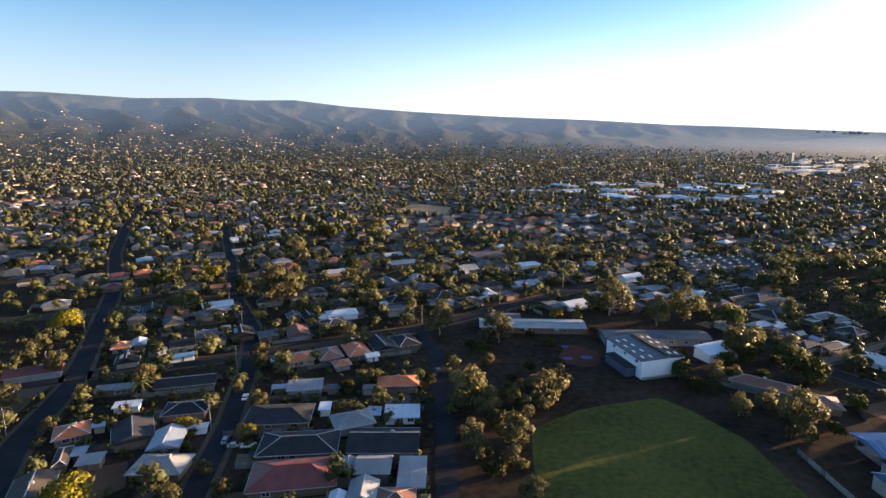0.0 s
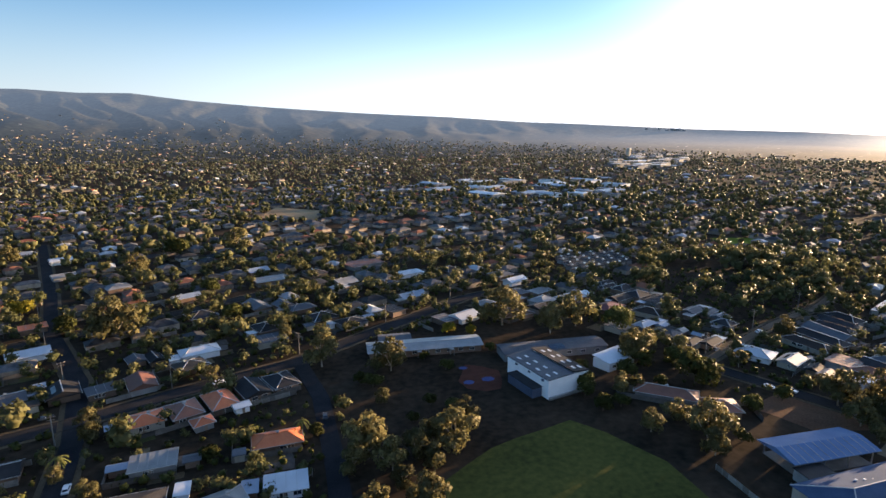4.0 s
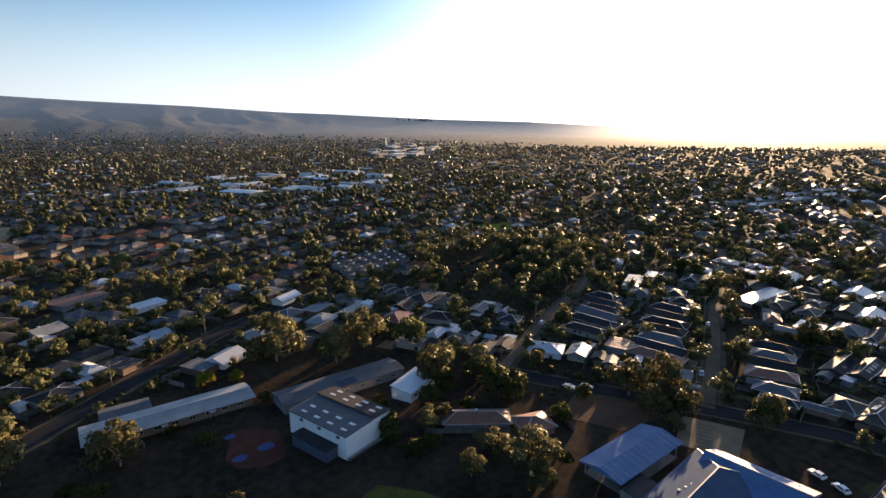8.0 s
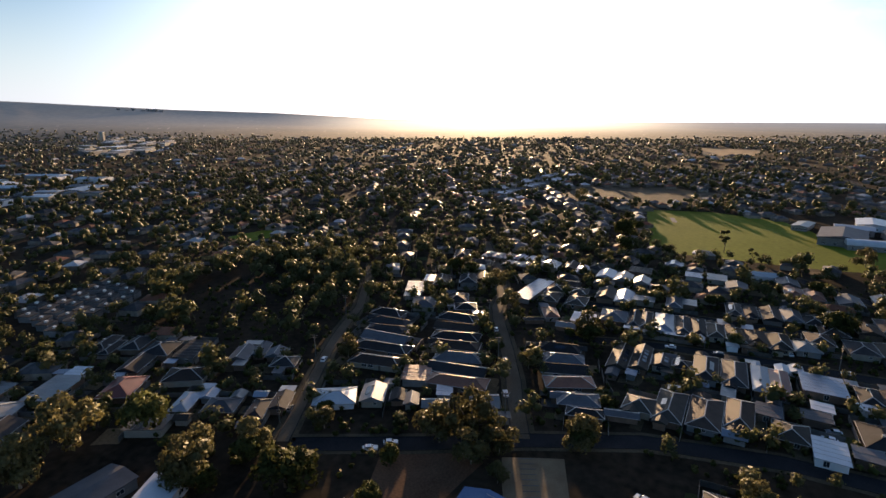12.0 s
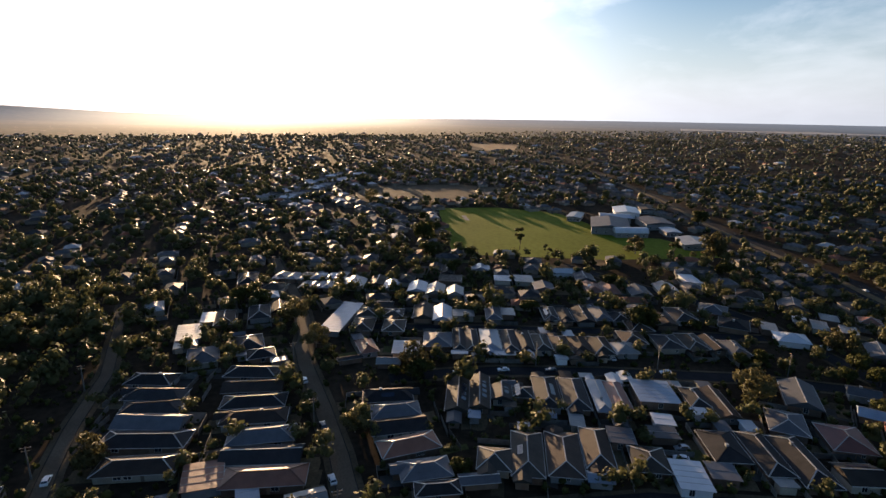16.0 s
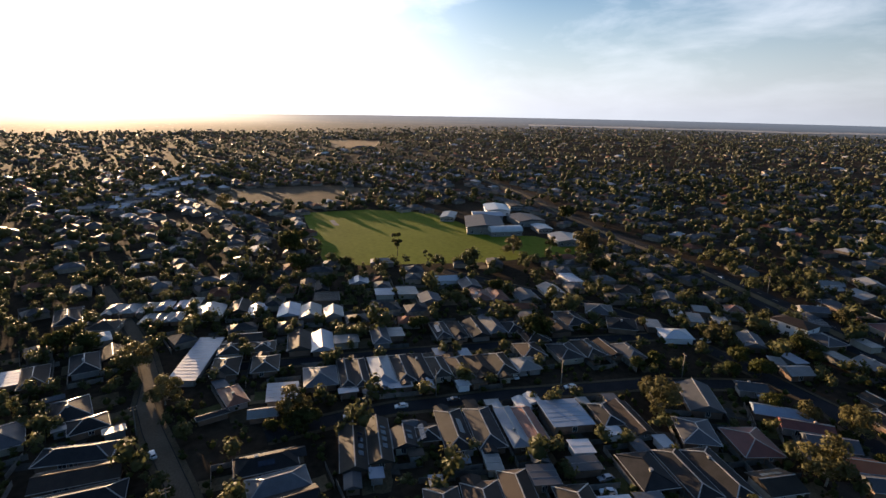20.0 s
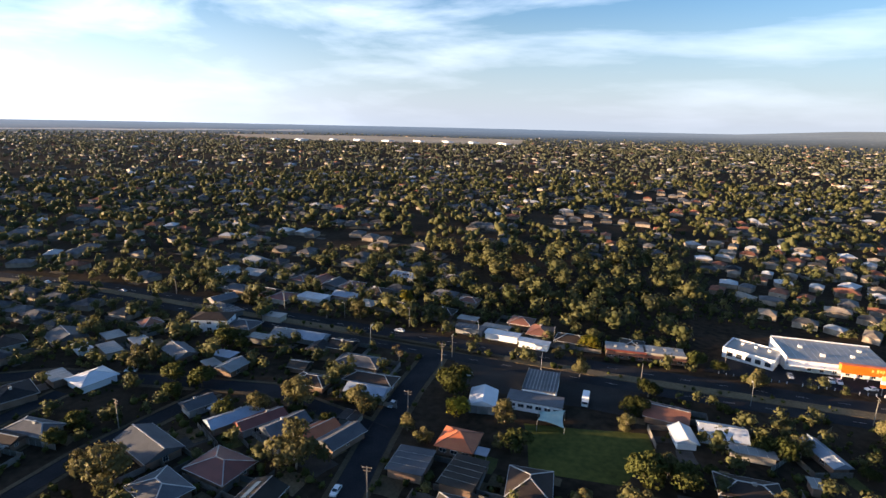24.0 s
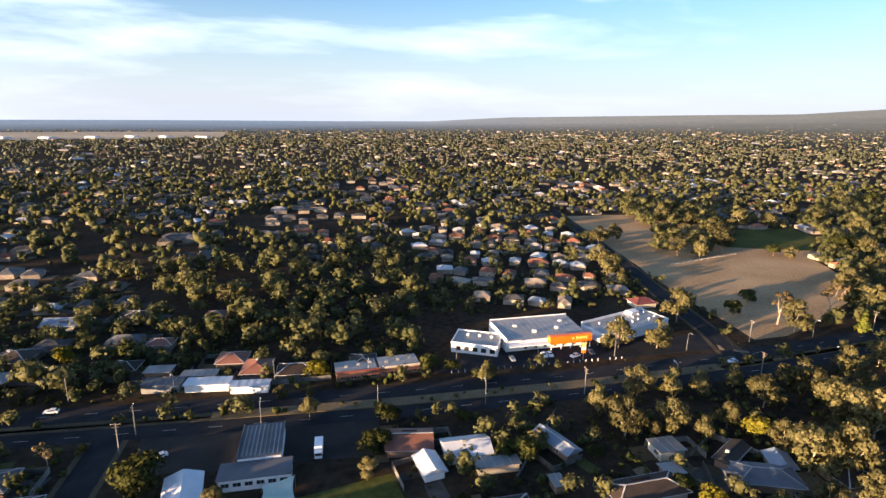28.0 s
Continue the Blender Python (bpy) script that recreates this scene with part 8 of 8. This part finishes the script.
# ---- fences, cars, poles and other small things ----
zig = [(-1.18 + k * 0.118, 0.03 if k % 2 else -0.03) for k in range(21)]
s = Shape().add([(px, py, pz) for pz in (0.05, 1.8) for px, py in zig], [(k, k + 1, k + 22, k + 21) for k in range(20)])
PANELMESH = bpy.data.meshes.new("panel")
PANELMESH.from_pydata(s.v, [], s.f)
PANELMESH.materials.append(FENCE)
s = Shape().box(-0.05, 0.05, -0.05, 0.05, -0.1, 1.85)
POST = bpy.data.meshes.new("post")
POST.from_pydata(s.v, [], s.f)
POST.materials.append(STEEL)


def fence(x0, y0, x1, y1, label="ribbed steel yard fence between two lots"):
    length = math.hypot(x1 - x0, y1 - y0)
    n = max(1, round(length / 2.4))
    ob = thing("fence", x0, y0, math.degrees(math.atan2(y1 - y0, x1 - x0)), label, "fence", "yard fences")
    step = length / n
    for i in range(n):
        share("panel", PANELMESH, ob, pose(step * (i + 0.5), 0, 0) @ Matrix.Diagonal((step / 2.4, 1, 1, 1)))
    for i in range(n + 1):
        share("post", POST, ob, pose(step * i, 0, 0))


count = 0
for x, y, r, narrow in HOUSES:
    if near(x, y) < 185 and r > 5 and count < 48 and house_rng.random() < 0.62:
        rows = [h for rows in HOUSE_LISTS for h in rows if abs(h[0] - x) < 0.01 and abs(h[1] - y) < 0.01]
        rot = rows[0][4] if rows else 26
        w, d = (rows[0][2], rows[0][3]) if rows else (12, 10)
        m = pose(x, y, 0, 0, 0, rot)
        side = house_rng.choice((-1, 1))
        off = d / 2 + 0.75 if d < 9 else d / 2 + 1.6
        a, b = m @ Vector((-w / 2 - 5.5, side * off, 0)), m @ Vector((w / 2 + 1.5, side * off, 0))
        fence(a.x, a.y, b.x, b.y)
        count += 1
fence(103, 143, 103, 112, "pale fence along the school field")
fence(-46, 207, -11.5, 219.5, "pale fence round the corner houses")
fence(63, -72, 87, -42, "long white fence beside a yard")


def car(x, y, rot, k):
    """A parked car: body with cabin, glass, wheels and lights."""
    ob = thing("car", x, y, rot, "%s car parked on the asphalt" % PAINT_WORDS[k], "car", "parked cars")
    prof = [(-2.15, 0.35), (-2.2, 0.85), (-1.75, 0.98), (-1.35, 1.42), (0.25, 1.45), (0.95, 0.98), (2.0, 0.85), (2.2, 0.6), (2.15, 0.35)]
    n = len(prof)
    v = [(px, sy * (0.86 if pz < 1.1 else 0.68), pz) for sy in (-1, 1) for px, pz in prof]
    part("body", v, [tuple(range(n - 1, -1, -1)), tuple(range(n, 2 * n))] + [(i, (i + 1) % n, (i + 1) % n + n, i + n) for i in range(n)], PAINTS[k], ob)
    g = Shape()
    g.add([(0.32, -0.6, 1.42), (0.32, 0.6, 1.42), (0.98, 0.74, 1.0), (0.98, -0.74, 1.0)], [(0, 3, 2, 1)])
    g.add([(-1.42, -0.6, 1.40), (-1.42, 0.6, 1.40), (-1.80, 0.74, 1.0), (-1.80, -0.74, 1.0)], [(0, 1, 2, 3)])
    for sy in (-1, 1):
        g.add([(-1.25, sy * 0.72, 1.36), (0.2, sy * 0.72, 1.38), (0.75, sy * 0.86, 1.0), (-1.55, sy * 0.86, 1.0)], [(0, 1, 2, 3)])
    g.part("glass", GLASS, ob)
    for wx in (-1.35, 1.35):
        for wy in (-0.78, 0.78):
            Shape().tube([(wx, wy - 0.11, 0.32), (wx, wy + 0.11, 0.32)], [0.32, 0.32], 12).part("wheel", TYRE, ob)
    for wy in (-0.6, 0.6):
        Shape().box(2.14, 2.22, wy - 0.2, wy + 0.2, 0.6, 0.75).part("headlight", FRAME, ob)


for x, y, rot, k in ((271, 106, 95, 0), (268, 123, 95, 1), (284, 69, 5, 2), (284, 62, 5, 0), (225, 57, 95, 1), (220, 59, 80, 0), (169, 106, 70, 0), (167, 100, 60, 0), (158, 180, -60, 0), (163, 176, -60, 1),
                     (50, -113, 90, 0), (47.5, -113, 90, 0), (38, -110, 20, 0), (30, -112, 90, 2), (64, -112, 90, 1), (222, -101.5, 1, 0), (151, -118, 0, 1), (182, -70, 30, 0), (-66, 150, 95, 1), (-70, 178, 100, 0),
                     (-92, 222, 28, 2), (-40, 236, 25, 0), (-58, 147, 10, 0), (-62, 147, 10, 1), (-2, 200, 92, 2), (205, 155, 26, 0), (230, 164, 26, 2), (258, 178, 26, 0), (165, 216, 22, 1), (200, 229, 22, 0),
                     (272, 88, 90, 2), (273, 45, 90, 0), (200, -40, 88, 1), (197, 5, 95, 0), (95, -30, 20, 0), (60, -28, 100, 0), (18, -22, 60, 1), (300, -30, 20, 0), (-22, -94, 8, 0), (380, -101, -4, 1), (430, -98, -8, 0)):
    car(x, y, rot, k)


def pole(x, y, rot, lamp=False):
    ob = thing("street_lamp" if lamp else "power_pole", x, y, rot, "grey steel street lamp with a curved arm" if lamp else "tall stobie-like power pole with crossarms", "street lamp" if lamp else "pole", "lamps along the road" if lamp else "power poles")
    if lamp:
        Shape().tube([(0, 0, 0), (0, 0, 7.2), (0.5, 0, 8.0), (1.9, 0, 8.3)], [0.11, 0.08, 0.07, 0.05], 8).part("post", STEEL, ob)
        Shape().box(1.7, 2.5, -0.14, 0.14, 8.2, 8.38).part("lantern", FRAME, ob)
    else:
        Shape().add([(-0.2, -0.12, -0.1), (0.2, -0.12, -0.1), (0.2, 0.12, -0.1), (-0.2, 0.12, -0.1), (-0.12, -0.1, 9.8), (0.12, -0.1, 9.8), (0.12, 0.1, 9.8), (-0.12, 0.1, 9.8)], [(3, 2, 1, 0), (4, 5, 6, 7), (0, 1, 5, 4), (1, 2, 6, 5), (2, 3, 7, 6), (3, 0, 4, 7)]).part("post", CONCRETE, ob)
        for z, h in ((9.4, 1.3), (8.5, 1.0)):
            arm = Shape().bar((-h, 0, z), (h, 0, z), 0.12, 0.14).part("crossarm", TIMBER, ob)
            for u in (-0.9, 0.0, 0.9) if z > 9 else ():
                Shape().tube([(u * h, 0, z + 0.05), (u * h, 0, z + 0.32)], [0.05, 0.04], 6).part("insulator", FRAME, arm)


for k in range(15):
    pole(-110 + k * 33, -107.5 - (1.2 if k > 9 else 0) + (-3 if k < 3 else 0), 90, k % 2 == 1)
for k in range(9):
    pole(-60 + k * 36, -81.5 - (2 if k > 6 else 0), -90, k % 2 == 0)
for key, every in (("row_street", 46), ("close_street", 44), ("west_lane", 48), ("station_street", 52), ("school_road", 40), ("hill_street", 50), ("north_close", 48)):
    pts, width, _ = ROADS[key]
    gone = 10.0
    for (x0, y0), (x1, y1) in zip(pts, pts[1:]):
        length = math.hypot(x1 - x0, y1 - y0)
        while gone < length:
            k = gone / length
            nx, ny = -(y1 - y0) / length, (x1 - x0) / length
            px, py = x0 + (x1 - x0) * k + nx * (width / 2 + 1.6), y0 + (y1 - y0) * k + ny * (width / 2 + 1.6)
            if near(px, py) < 300:
                pole(px, py, math.degrees(math.atan2(y1 - y0, x1 - x0)) + 90)
            gone += every
        gone -= length
rail = thing("rail_fence", -150, -246, 15, "low white rail fence across the paddock", "fence")
for k in range(12):
    Shape().box(k * 6 - 0.08, k * 6 + 0.08, -0.08, 0.08, 0, 1.3).part("post", FRAME, rail)
for z in (0.6, 1.15):
    Shape().bar((0, 0, z), (66, 0, z), 0.06, 0.1).part("rail", FRAME, rail)

# ---- yards: sheds, paths and patches of garden round the houses ----
yard_rng = random.Random(77)
LOTS = [(x, y, w, d, rot) for rows in HOUSE_LISTS for x, y, w, d, rot, _, _ in rows if w * d > 52] + [(x, y, 13, 10, rot) for x, y, rot in fill[:700]]
HX, HY, HR = (np.array([h[i] for h in HOUSES]) for i in range(3))
patches = {"lawn": Shape(), "dry": Shape(), "paving": Shape()}
beds = []
for x, y, w, d, rot in LOTS:
    m = pose(x, y, 0, 0, 0, rot)
    for k in range(3):
        side = yard_rng.choice(((-1, 0), (1, 0), (0, -1), (0, 1)))
        pw, pd = yard_rng.uniform(2.0, 5.5), yard_rng.uniform(2.5, 8.0)
        cx = side[0] * (w / 2 + pw * 0.8) + (1 - abs(side[0])) * yard_rng.uniform(-0.4, 0.4) * w
        cy = side[1] * (d / 2 + pd * 0.6) + (1 - abs(side[1])) * yard_rng.uniform(-0.4, 0.4) * d
        q = m @ Vector((cx, cy, 0))
        beds.append((q.x, q.y, m, cx, cy, pw, pd))
bx, by = np.array([q[0] for q in beds]), np.array([q[1] for q in beds])
clear = np.ones(len(beds), bool)
for poly in FIELDS.values():
    clear &= ~polygon_inside(bx, by, poly)
for pts, width, _ in ROADS.values():
    clear &= line_distance(bx, by, pts) > width / 2 + 4.5
for k, (_, _, m, cx, cy, pw, pd) in enumerate(beds):
    if clear[k]:
        n = 8
        edge = ((-1, -1), (-0.1, -1.05), (1, -1), (1.05, 0.2), (1, 1), (0.2, 0.95), (-1, 1), (-0.95, 0))
        ring = [m @ Vector((cx + pw * 0.9 * u * yard_rng.uniform(0.88, 1.08), cy + pd * 0.55 * v * yard_rng.uniform(0.88, 1.08), 0.012 + (k % 9) * 0.004)) for u, v in edge]
        patches[yard_rng.choice(("lawn", "dry", "dry", "paving"))].add(ring, [tuple(range(n))])
spots = []
for x, y, w, d, rot in LOTS:
    if near(x, y) < 230:
        for k in range(2):
            q = pose(x, y, 0, 0, 0, rot) @ Vector((yard_rng.choice((-1, 1)) * (w / 2 + yard_rng.uniform(2.2, 4.5)), yard_rng.uniform(-0.6, 0.6) * d, 0))
            spots.append((q.x, q.y, rot + yard_rng.choice((0, 90))))
clear = free(np.array([q[0] for q in spots]), np.array([q[1] for q in spots]), -8.0, 3.0)
sheds = 0
for k, (x, y, rot) in enumerate(spots):
    if clear[k] and sheds < 80 and np.min(np.hypot(HX - x, HY - y) - HR) > 1.6:
        house(x, y, yard_rng.uniform(3.2, 6.5), yard_rng.uniform(2.6, 4.2), rot, yard_rng.choice(("flat", "flat", "gable")), yard_rng.choice(("white", "pale", "paleblue", "bluegrey", "paleblue", "tan")), 0)
        HX, HY, HR = np.append(HX, x), np.append(HY, y), np.append(HR, 3.0)
        sheds += 1
lines = Shape()
for x, y, w, d, rot in LOTS:
    if near(x, y) < 330:
        m = pose(x, y, 0, 0, 0, rot)
        side, end = yard_rng.choice((-1, 1)), yard_rng.choice((-1, 1))
        a, b, c = m @ Vector((-end * w * 0.5, side * (d / 2 + 0.9), 0.9)), m @ Vector((end * (w / 2 + 6), side * (d / 2 + 0.9), 0.9)), m @ Vector((end * (w / 2 + 6), -side * (d / 2 + 0.9), 0.9))
        for p, q in ((a, b), (b, c)):
            mx = np.array([p.x + (q.x - p.x) * i / 6 for i in range(7)])
            my = np.array([p.y + (q.y - p.y) * i / 6 for i in range(7)])
            clash = any((line_distance(mx, my, pts) < width / 2 + 1.5).any() for pts, width, _ in ROADS.values()) or (np.hypot(HX[:, None] - mx, HY[:, None] - my) < HR[:, None] * 0.72).sum() > 2
            if not clash and not any(polygon_inside(mx, my, poly).any() for poly in FIELDS.values()):
                lines.bar(p, q, 0.07, 1.8)
lines.part("yard_fence_lines", FENCE_LINE, None, "thin pale yard fences between the lots", "stuff")
patches["lawn"].part("garden_lawns", GARDEN_LAWN, None, "small dull green lawns behind the houses", "stuff")
patches["dry"].part("dry_gardens", GARDEN_DRY, None, "patches of dry grass and bare earth in the yards", "stuff")
patches["paving"].part("garden_paving", PAVING, None, "worn paving beside the houses", "stuff")

# hangars along the airfield
for k in range(9):
    a, r = radians(144 + k * 2.9 + yard_rng.uniform(-0.5, 0.5)), yard_rng.uniform(2200, 2290)
    h = thing("hangar", CENTRE[0] + r * math.sin(a), CENTRE[1] + r * math.cos(a), 150 - k * 2, "white steel hangar beside the airfield", "hangar", "hangars of the airfield")
    w, d = yard_rng.uniform(24, 70), yard_rng.uniform(20, 34)
    Shape().box(-w / 2, w / 2, -d / 2, d / 2, 0, 6).part("wall", WHITEWALL, h)
    p, f, c, rise = roof_shape(w, d, 6, "gable", 8)
    part("roof", p, f, ROOFS["white"], h)
